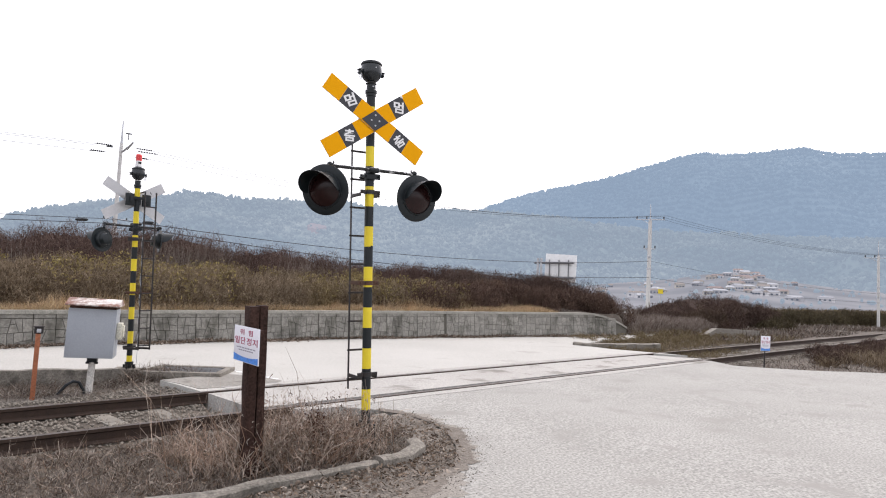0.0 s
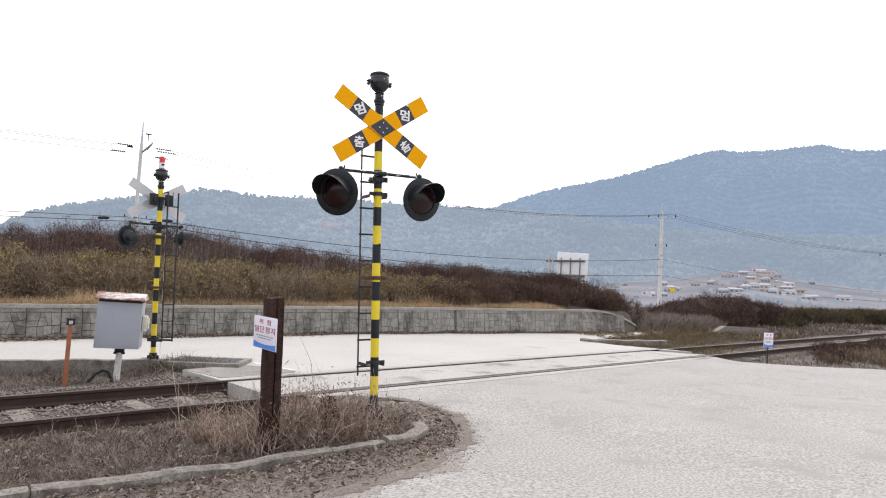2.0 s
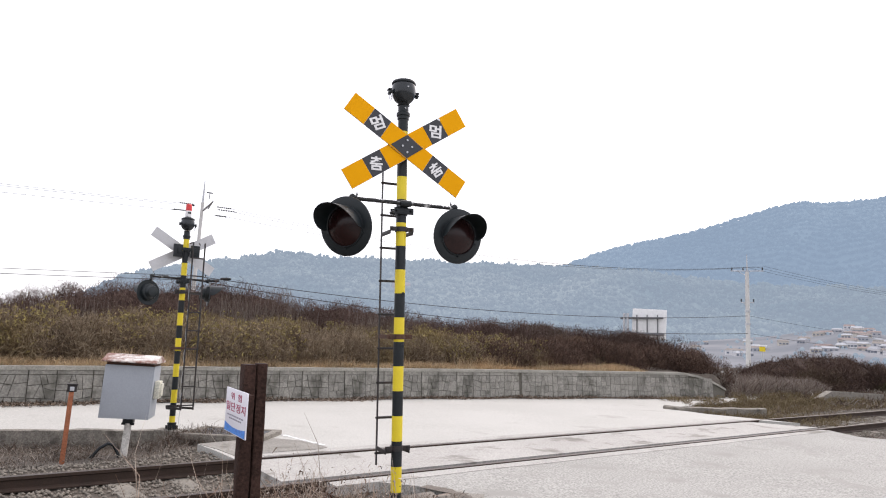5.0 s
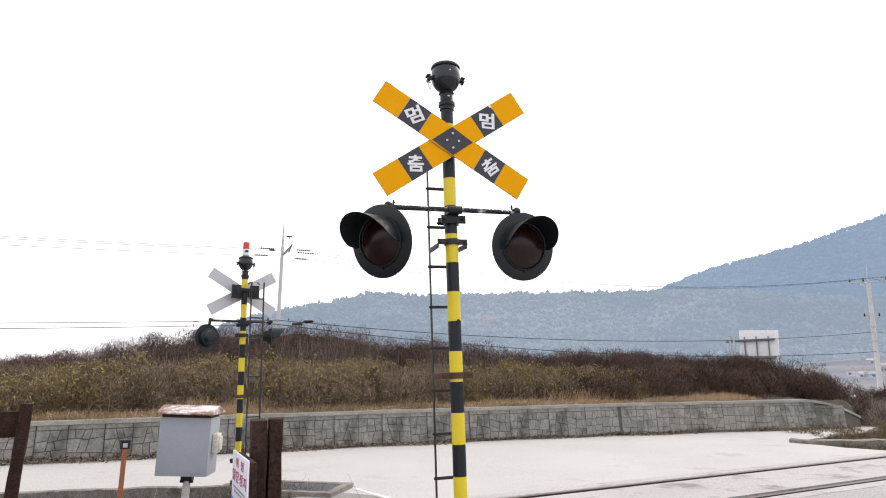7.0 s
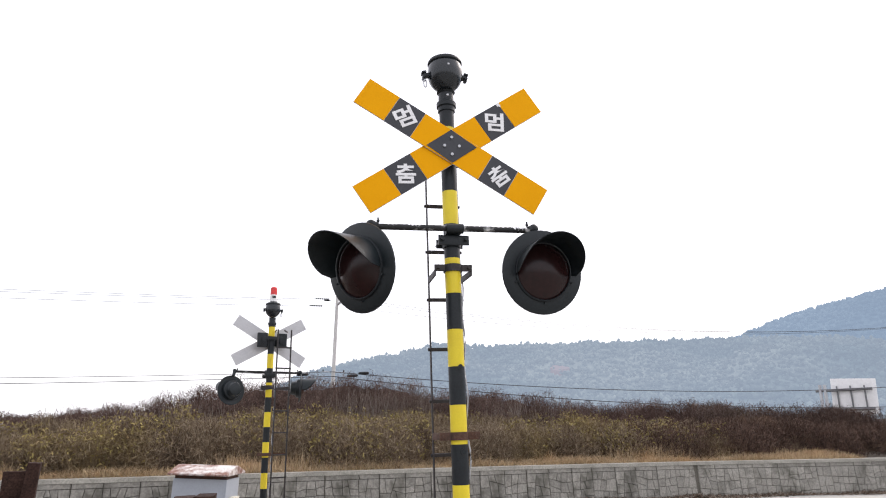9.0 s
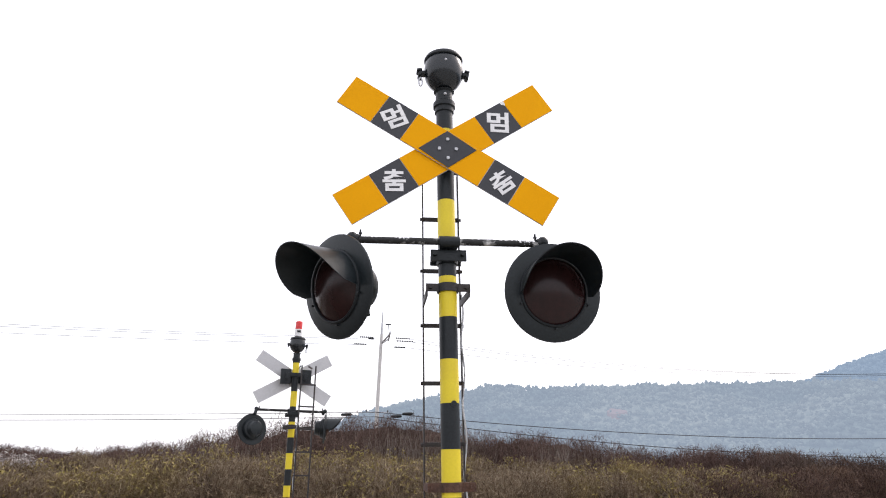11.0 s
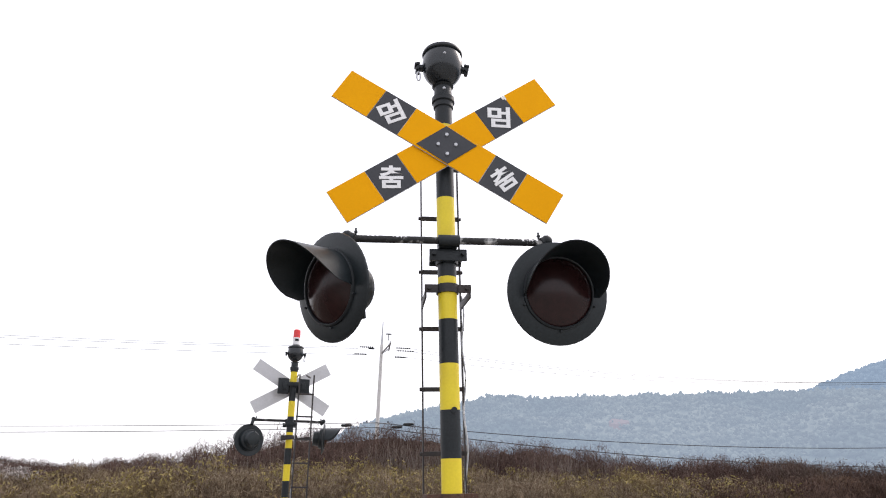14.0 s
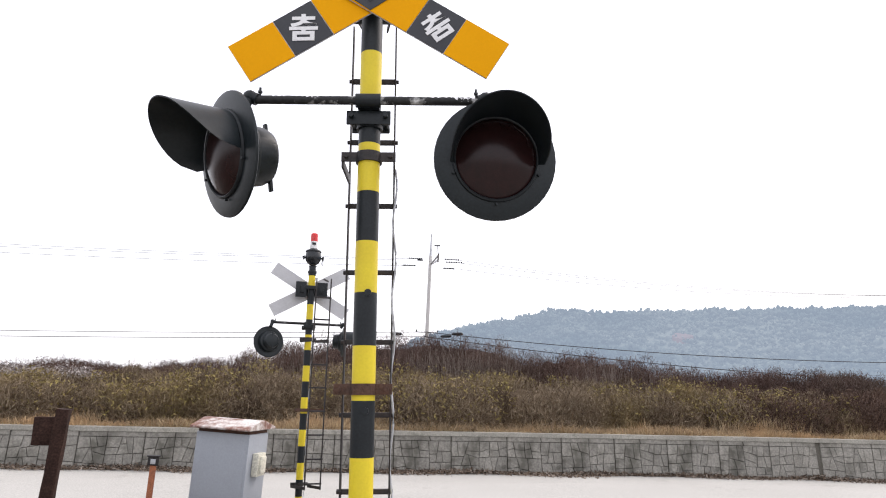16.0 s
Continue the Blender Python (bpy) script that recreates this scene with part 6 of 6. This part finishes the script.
core("mound_shade", (24.4, 39), track_side(9.4), 3.4, pick([24.4, 26, 27.6, 31.9, 36, 39], [0.3, 0.8, 1.15, 1.5, 1.3, 0.55]), M_CORE2, "solid mound coloured dark for the shade inside the mound's brush", 0.35)
brush("mound_brush", 95, (24.0, 39.4), track_side(9.2), 3.2, pick([24, 25.5, 27.6, 31.9, 36, 39.4], [0.3, 0.8, 1.22, 1.6, 1.38, 0.55]), 2400, M_TWIG4, "dark brown brush on a mound beyond the track", 0.02, 0.34, (0.7, 1.3), 0.8)
brush("olive_hedge", 62, (34, 68), track_side(8.4), 2.2, pick([34, 36, 40, 46, 54, 68], [0.3, 0.75, 0.85, 0.75, 0.8, 0.75]), 1900, M_HEDGE, "olive-brown hedge beyond the track", 0.026, 0.34, (0.8, 1.4), 0.8)
brush("island_shrubs", 60, (12.6, 24), track_side(5.6), 2.4, lambda x: level(x, x * 0.22 + 6) + 0.24, 620, M_OLIVE, "low olive-brown weeds in clumps on the island", 0.012, 0.2, (0.25, 0.55), 0.7)
brush("verge_shrubs", 46, (16, 38), track_side(0.2), 1.1, lambda x: level(x, x * 0.22) + 0.34, 700, M_TWIG4, "low brown brush in clumps beside the rails", 0.014, 0.22, (0.3, 0.6), 0.7)
mound("far_hedge", 30000, 42, 90, [(42, 0.6), (55, 0.55), (70, 0.45), (90, 0.3)], M_TWIG1, "brown hedge running along the distant track", 0.05, 0.6, 3.0)
mound("grey_brush", 20000, 19.8, 29, [(19.8, 0.3), (21.5, 0.58), (24, 0.45), (26, 0.36), (29, 0.25)], M_STEM, "grey-brown brush at the end of the wall", 0.018, 0.5, 1.6, -1.0)


# island grass and right verge
def region_grass(name, n, poly, ln, wid, mat, label, up=0.8, keep=None):
    xs, ys = [p[0] for p in poly], [p[1] for p in poly]
    x, y = rng.uniform(min(xs), max(xs), n), rng.uniform(min(ys), max(ys), n)
    k = inside(x, y, poly) & ~inside(x, y, FRONT) & ~inside(x, y, FAR)
    if keep is not None:
        k &= keep(x, y)
    x, y = x[k], y[k]
    z = ground_z(x, y) - 0.01
    m = len(x)
    way = np.stack([rng.normal(size=m) * 0.6, rng.normal(size=m) * 0.6, np.abs(rng.normal(size=m)) * 0.3 + up], -1)
    v, f = ribbons(np.stack([x, y, z], -1), way, rng.uniform(0.3, 1.1, m) * ln, rng.uniform(0.6, 1.3, m) * wid, 0.3)
    return soup(name, v, f, mat, label, "grass")


ISLAND = [(11.6, 7.5), (12.4, 5.9), tuple(uv(13.5, 4.6)[:2]), tuple(uv(30, 4.7)[:2]), tuple(uv(30, 8.5)[:2]), (22, 13), (15.8, 10.3), (11.5, 8.8)]
region_grass("island_weeds", 60000, ISLAND, 0.26, 0.012, M_OLIVE, "olive and brown weeds on the island beside the track", 0.6)
region_grass("island_straw", 22000, ISLAND, 0.2, 0.012, M_GREYG, "dry grey-brown grass on the island", 0.5)
RIGHT = [tuple(uv(12.9, 1.7)[:2]), (12.0, 3.3), (13.0, 2.4), (15, 1.2), (22, -2.4), (40, -7), tuple(uv(45, 1.6)[:2])]
region_grass("right_verge_weeds", 50000, RIGHT, 0.22, 0.012, M_GREYG, "dry brown weeds on the verge beside the rails", 0.5)
region_grass("right_verge_bramble", 26000, [(15.2, 3.6), (17, 1.6), (24, -0.5), (26, 5), (18, 4.6)], 0.45, 0.012, M_TWIG1, "low brown bramble on the verge", 0.7, lambda x, y: wobble(x, y, 2.4) > -0.2)

region_grass("far_track_weeds", 50000, [tuple(uv(22, 4.7)[:2]), tuple(uv(70, 4.7)[:2]), tuple(uv(70, 9.6)[:2]), tuple(uv(22, 9)[:2])], 0.4, 0.03, M_GREYG, "dry weeds beside the distant track", 0.5)
region_grass("far_verge_brush", 40000, [tuple(uv(20, 0.2)[:2]), tuple(uv(60, 0.2)[:2]), tuple(uv(60, 1.4)[:2]), tuple(uv(20, 1.5)[:2])], 0.35, 0.02, M_TWIG1, "dry brush along the near side of the distant track", 0.5)
# near verge: short withered cover, taller weeds round the posts
NEAR = [(-9, -1.7), (-5, -1.2), (-3.0, -0.95), (-0.7, -0.66), (0.3, -0.4), (0.45, 0.1), (0.9, 0.9), (0.6, 1.6), tuple(uv(-0.2, 1.75)[:2]), tuple(uv(-9, 1.75)[:2])]


def near_keep(x, y):
    return rng.random(len(x)) < np.clip(0.8 + 0.5 * wobble(x, y, 0.8, 4) + 0.3 * wobble(x, y, 0.3, 1), 0.08, 1) * np.where(x > -0.2, 0.55, 1.0)


def curly(name, n, poly, ln, wid, mat, label, up, keep, curl=0.3):
    """Tangled withered stems all over a patch of ground."""
    xs, ys = [p[0] for p in poly], [p[1] for p in poly]
    x, y = rng.uniform(min(xs), max(xs), n), rng.uniform(min(ys), max(ys), n)
    k = inside(x, y, poly) & ~inside(x, y, FRONT) & keep(x, y)
    x, y = x[k], y[k]
    m = len(x)
    tall = 0.75 + 0.5 * wobble(x, y, 0.45, 3)
    way = np.stack([rng.normal(size=m) * 0.5, rng.normal(size=m) * 0.5, np.abs(rng.normal(size=m)) * 0.3 + up], -1)
    v, f = curls(np.stack([x, y, ground_z(x, y) - 0.01], -1), way, rng.uniform(0.3, 1.1, m) * ln * tall, rng.uniform(0.5, 1.4, m) * wid, curl)
    return soup(name, v, f, mat, label, "weeds")


curly("verge_weeds", 95000, NEAR, 0.2, 0.0052, M_VERGE, "short tangled grey-brown weeds on the near verge", 0.45, near_keep, 0.42)
curly("verge_straw", 9000, NEAR, 0.3, 0.0035, M_TALL, "longer pale withered stems among the weeds of the near verge", 0.6, near_keep, 0.3)
region_grass("verge_mat", 40000, NEAR, 0.08, 0.006, M_VERGE, "matted dead grass and leaf bits on the near verge", 0.12, near_keep)
region_grass("far_verge_weeds", 60000, [(-9, 2.8), tuple(uv(-0.3, 4.6)[:2]), (-1.1, 4.9), (-1.3, 5.9), (-3.5, 7.0), (-9, 7.8)], 0.2, 0.006, M_GREYG, "dry weeds between the ballast and the lane", 0.5,
             lambda x, y: (to_uv(x, y)[1] > 4.9) & (rng.random(len(x)) < np.clip(0.5 + 0.6 * wobble(x, y, 1.1, 2) + 0.3 * (to_uv(x, y)[1] - 5.6), 0, 1)))


def tufts(name, spots, per, ln, wid, mat, label, spread=0.16, lean=0.35, curl=0.25):
    vs, fs, o = [], [], 0
    for (cx, cy, k) in spots:
        m = int(per * k)
        x, y = cx + rng.normal(size=m) * spread * k, cy + rng.normal(size=m) * spread * k * 0.7
        z = ground_z(x, y) - 0.02
        way = np.stack([rng.normal(size=m) * lean, rng.normal(size=m) * lean, np.ones(m)], -1)
        v, f = curls(np.stack([x, y, z], -1), way, rng.uniform(0.2, 1.1, m) * ln * (0.6 + 0.4 * k), rng.uniform(0.5, 1.4, m) * wid, curl, 6)
        vs.append(v)
        fs.append(f + o)
        o += len(v)
    return soup(name, np.concatenate(vs), np.concatenate(fs), mat, label, "weeds")


tufts("tall_weeds", [(-1.15, -0.3, 1.1), (-0.95, -0.3, 1.1), (-0.75, -0.25, 1.2), (-0.55, -0.2, 1.1), (-0.35, -0.2, 1.0), (-1.4, -0.2, 0.7), (-0.2, -0.1, 0.7), (-1.6, 0.2, 0.6), (-0.7, 0.1, 1.0), (-0.95, -0.05, 0.9)],
      330, 0.66, 0.0062, M_TALL, "tall tangle of dry grey-brown weeds round the timber post", 0.16, 0.3, 0.34)
tufts("dark_weeds", [(-1.1, -0.2, 1.0), (-0.85, -0.25, 1.1), (-0.6, -0.15, 1.1), (-0.4, -0.1, 0.9), (-0.75, 0.1, 0.9)], 420, 0.42, 0.007, M_VERGE, "dense dark dead weeds at the foot of the tall stems", 0.17, 0.45, 0.4)
tufts("island_kerb_weeds", [(10.9, 8.5, 0.8), (11.3, 8.25, 1.0), (11.9, 8.05, 0.7), (12.4, 7.95, 1.0), (13.1, 7.9, 1.1), (13.7, 7.75, 1.0), (12.2, 6.4, 0.9), (12.7, 6.9, 1.2), (13.4, 6.6, 1.2), (14.3, 7.2, 1.3), (15.2, 7.1, 1.3), (14.2, 6.2, 1.1), (16.2, 7.2, 1.3)],
      420, 0.32, 0.011, M_OLIVE, "olive and brown weeds growing over the island kerb", 0.28, 0.6, 0.35)
tufts("drain_weeds", [(-1.05, 5.55, 1.2), (-0.85, 5.6, 1.0), (-1.2, 5.5, 0.9), (-0.2, 5.0, 0.5), (0.1, 4.95, 0.5), (-0.95, 5.35, 0.8), (-0.5, 5.2, 0.8), (-0.7, 5.35, 0.9)], 640, 0.36, 0.008, M_VERGE, "dry weeds beside the drain and signal mast", 0.13, 0.5)
tufts("foot_weeds", [(0.05, -0.05, 0.6), (0.12, 0.1, 0.6), (-0.1, 0.1, 0.6), (-0.15, -0.2, 0.7), (0.2, -0.25, 0.5)], 110, 0.13, 0.004, M_GREYG, "short dry weeds round the foot of the signal mast", 0.12, 0.6)
# single tall bare stems
n = 70
x, y = rng.uniform(-1.9, 0.15, n), rng.uniform(-0.45, 0.35, n)
way = np.stack([rng.normal(size=n) * 0.22 - 0.05, rng.normal(size=n) * 0.2, np.ones(n)], -1)
v, f = ribbons(np.stack([x, y, ground_z(x, y)], -1), way, rng.uniform(0.4, 0.95, n), np.full(n, 0.0055), 0.2)
soup("bare_stems", v, f, M_TALL, "single tall bare weed stems", "weeds")
# withered leaf bits clinging to the tall weeds
n = 6500
k = rng.integers(0, 7, n)
cx = np.array([-1.15, -0.95, -0.75, -0.55, -0.35, -0.8, -0.2])[k]
cy = np.array([-0.3, -0.3, -0.25, -0.2, -0.2, 0.05, -0.15])[k]
x, y = cx + rng.normal(size=n) * 0.15, cy + rng.normal(size=n) * 0.12
z = ground_z(x, y) + np.abs(rng.normal(size=n)) * 0.2
v, f = ribbons(np.stack([x, y, z], -1), rng.normal(size=(n, 3)) + np.array([0, 0, -0.4]), rng.uniform(0.015, 0.05, n), rng.uniform(0.004, 0.013, n), 0.6)
soup("weed_leaves", v, f, M_WITHER, "curled withered leaves on the tall weeds", "leaves")
n = 700
q = rng.normal(size=(n, 3)) * np.array([0.05, 0.045, 0.08])
c = np.array([-0.62, -0.27, 0.0])
c[2] = float(ground_z(np.array([c[0]]), np.array([c[1]]))[0]) + 0.25
v, f = ribbons(c + q, rng.normal(size=(n, 3)) + np.array([0, 0, -0.8]), rng.uniform(0.015, 0.04, n), rng.uniform(0.006, 0.016, n), 0.4)
soup("dock_seeds", v, f, M_DOCK, "dark red-brown withered seed cluster among the weeds", "seed heads")
v, f = curls(np.array([[c[0], c[1], c[2] - 0.26]]), np.array([[0.02, 0.0, 1.0]]), np.array([0.32]), np.array([0.008]), 0.04, 6)
soup("dock_stem", v, f, M_DOCK, "dark stem carrying the seed cluster", "weeds")
# fallen leaves along the kerb
n = 52000
x, y = rng.uniform(-5, 1.4, n), rng.uniform(-2.3, 1.2, n)
gap = np.where(x < 0.3, np.interp(x, [-9, -5, -3, -0.7, 0.3], [-1.75, -1.25, -1.0, -0.7, -0.5]) - y, np.hypot(x, y + 0.1) - 0.5)
k = ~inside(x, y, FRONT) & (to_uv(x, y)[1] < 1.5) & (rng.random(n) < np.where(gap > 0.03, 0.1 + 0.9 * np.exp(-gap * 3.5), 0.07))
x, y = x[k], y[k]
m = len(x)
way = np.stack([rng.normal(size=m), rng.normal(size=m), np.abs(rng.normal(size=m)) * 0.25], -1)
v, f = ribbons(np.stack([x, y, ground_z(x, y) + 0.016], -1), way, rng.uniform(0.018, 0.06, m), rng.uniform(0.006, 0.026, m), 0.4)
soup("fallen_leaves", v, f, M_LEAF, "curled dry brown leaves along the kerb", "leaves")


# ---- village on the valley side ----
def wall_paint(name, c):
    return material(name, c, 0.9, scale=0.5, amount=0.3, fine=2, fine_amount=0.1, bump=0.0)


V_WALLS = [wall_paint("house_white", (0.62, 0.61, 0.62)), wall_paint("house_cream", (0.5, 0.47, 0.43)), wall_paint("house_grey", (0.42, 0.42, 0.44))]
V_ROOFS = [wall_paint("roof_grey", (0.3, 0.31, 0.34)), wall_paint("roof_brown", (0.23, 0.205, 0.19)), wall_paint("roof_pale", (0.38, 0.39, 0.42)), wall_paint("roof_red", (0.24, 0.19, 0.182))]
V_DARK = wall_paint("window_dark", (0.16, 0.18, 0.22))


def slope_z(x, y):
    """Height of the valley side, or of the ground where that is higher."""
    r, a = math.hypot(x - EYE0[0], y - EYE0[1]), math.degrees(math.atan2(x - EYE0[0], y - EYE0[1]))
    e = math.tan(radians(float(np.interp(a, [p[0] for p in RIDGE0], [p[1] for p in RIDGE0]))))
    s = 30 * math.sin(radians(a) * 23)
    t = min(1.0, max(0.0, (r - 110) / (260 + s)))
    return max(-5 + (EYE0[2] + e * (370 + s) + 5) * t ** 1.25, float(ground_z(np.array([x]), np.array([y]))[0])) - 0.3


def house(i, x, y, w, d, h, turn):
    z = slope_z(x, y)
    hs = thing("house", "small pale house far across the valley" if i % 3 else "low pale farm building far across the valley", "house", pose(x, y, z, 0, 0, turn), "houses of the village")
    bm = bmesh.new()
    box(bm, (w, d, h + 2), pose(0, 0, h / 2 - 1))
    part("wall", bm, V_WALLS[i % 3], hs, smooth=False)
    bm = bmesh.new()
    q = [(-w / 2 - 0.15, -d / 2 - 0.15, h), (w / 2 + 0.15, -d / 2 - 0.15, h), (w / 2 + 0.15, d / 2 + 0.15, h), (-w / 2 - 0.15, d / 2 + 0.15, h), (-w / 2 + 0.3, 0, h + d * 0.22), (w / 2 - 0.3, 0, h + d * 0.22)]
    vs = [bm.verts.new(p) for p in q]
    for f in ((0, 1, 5, 4), (2, 3, 4, 5), (1, 2, 5), (3, 0, 4), (3, 2, 1, 0)):
        bm.faces.new([vs[k] for k in f])
    part("roof", bm, V_ROOFS[(i * 5 + 2) % 4], hs, smooth=False)
    for k in range(3):
        bm = bmesh.new()
        box(bm, (0.7, 0.1, 0.55), pose(-w / 2 + w * (k + 0.5) / 3, -d / 2 - 0.06, h * 0.5))
        part("window", bm, V_DARK, hs, smooth=False)


for i in range(50):
    az = radians(rng.uniform(46, 65) if i > 20 else rng.uniform(53, 60))
    r = rng.uniform(225, 345)
    house(i, EYE0[0] + r * math.sin(az), EYE0[1] + r * math.cos(az), rng.uniform(2.4, 5.6), rng.uniform(2.4, 3.4), rng.uniform(1.1, 1.8), -math.degrees(az) + rng.uniform(-30, 30))

rs = thing("road_sign", "small yellow road sign with pale hood on a post", "road sign", pose(39.86, 28.36, -1.6, 0, 0, -50))
bm = bmesh.new()
rod(bm, (0, 0, -0.6), (0, 0, 3.0), 0.05, seg=8)
part("pole", bm, M_GALV, rs)
bm = bmesh.new()
box(bm, (0.4, 0.08, 0.36), pose(0, -0.08, 3.2), 0.02)
part("board", bm, M_YEL, rs, "yellow board")
bm = bmesh.new()
box(bm, (0.62, 0.25, 0.09), pose(0, -0.08, 3.45), 0.03)
part("hood", bm, M_WHITE, rs, "pale hood")

# ---- stones of the retaining wall, cast pattern ----
def split(poly, depth, seed):
    """Cuts a convex polygon into irregular pieces by slanting lines."""
    xs, zs = [p[0] for p in poly], [p[1] for p in poly]
    w, h = max(xs) - min(xs), max(zs) - min(zs)
    if depth == 0 or max(w, h) < 0.27:
        return [poly]
    rr = random.Random(seed)
    cx, cz = min(xs) + w * rr.uniform(0.36, 0.64), min(zs) + h * rr.uniform(0.36, 0.64)
    a = rr.uniform(-0.2, 0.2) * (1.7 if depth < 4 else 0.35) + (math.pi / 2 if w > h else 0)
    nx_, nz_ = -math.sin(a), math.cos(a)
    sides = ([], [])
    for (x0, z0), (x1, z1) in zip(poly, poly[1:] + poly[:1]):
        d0, d1 = (x0 - cx) * nx_ + (z0 - cz) * nz_, (x1 - cx) * nx_ + (z1 - cz) * nz_
        sides[0 if d0 >= 0 else 1].append((x0, z0))
        if (d0 >= 0) != (d1 >= 0):
            t = d0 / (d0 - d1)
            p = (x0 + (x1 - x0) * t, z0 + (z1 - z0) * t)
            sides[0].append(p)
            sides[1].append(p)
    out = []
    for k, s in enumerate(sides):
        if len(s) >= 3:
            out += split(s, depth - 1, seed * 7 + k + 1)
    return out


def stone_mesh(poly):
    """A slightly raised stone face with chamfered edges; local x along the wall, z up, facing -y."""
    cx, cz = sum(p[0] for p in poly) / len(poly), sum(p[1] for p in poly) / len(poly)

    def shrink(k):
        return [(cx + (x - cx) * (1 - k / max(0.05, math.hypot(x - cx, z - cz))), cz + (z - cz) * (1 - k / max(0.05, math.hypot(x - cx, z - cz)))) for x, z in poly]
    a, b = shrink(0.0045), shrink(0.012)
    bm = bmesh.new()
    r0 = [bm.verts.new((x, 0.05, z)) for x, z in a]
    r1 = [bm.verts.new((x, -0.004, z)) for x, z in a]
    r2 = [bm.verts.new((x, -0.016, z)) for x, z in b]
    n = len(poly)
    for p, q in ((r0, r1), (r1, r2)):
        for i in range(n):
            bm.faces.new((p[i], p[(i + 1) % n], q[(i + 1) % n], q[i]))
    bm.faces.new(r2)
    bmesh.ops.recalc_face_normals(bm, faces=bm.faces)
    me = bpy.data.meshes.new("stone")
    bm.to_mesh(me)
    bm.free()
    me.materials.append(M_WALL)
    return me


HP = 0.86
variants = []
for s in (3, 11, 23, 31, 47, 58, 64):
    hw = PANEL / 2 - 0.004
    variants.append([stone_mesh(p) for p in split([(-hw, 0.0), (hw, 0.0), (hw, -0.085), (-hw, -0.085)], 1, s) + split([(-hw, -0.09), (hw, -0.09), (hw, -HP), (-hw, -HP)], 5, s)])
rest = bmesh.new()
for i in range(count):
    sp = (i + 0.5) * PANEL
    (x, y), a = polyline_at(WL, sp)
    zt = wall_top_at(sp) - 0.08
    n = Vector((-math.sin(a), math.cos(a)))
    m = Matrix.Translation((x + n.x * 0.082, y + n.y * 0.082, zt)) @ Matrix.Rotation(a, 4, "Z") @ pose(0, 0, 0, -5.2, 0, 0)
    for me in variants[(i * 3 + i // 5) % 7]:
        if -5.5 < x < 7.5:
            ob = new("stone", me)
            ob.parent = wall
            ob.matrix_basis = m
        else:
            k = len(rest.verts)
            rest.from_mesh(me)
            rest.verts.ensure_lookup_table()
            bmesh.ops.transform(rest, matrix=m, verts=rest.verts[k:])
tagged(part("outer_stones", rest, M_WALL, wall, "stones of the wall's outer stretches", smooth=False), kind="stuff")
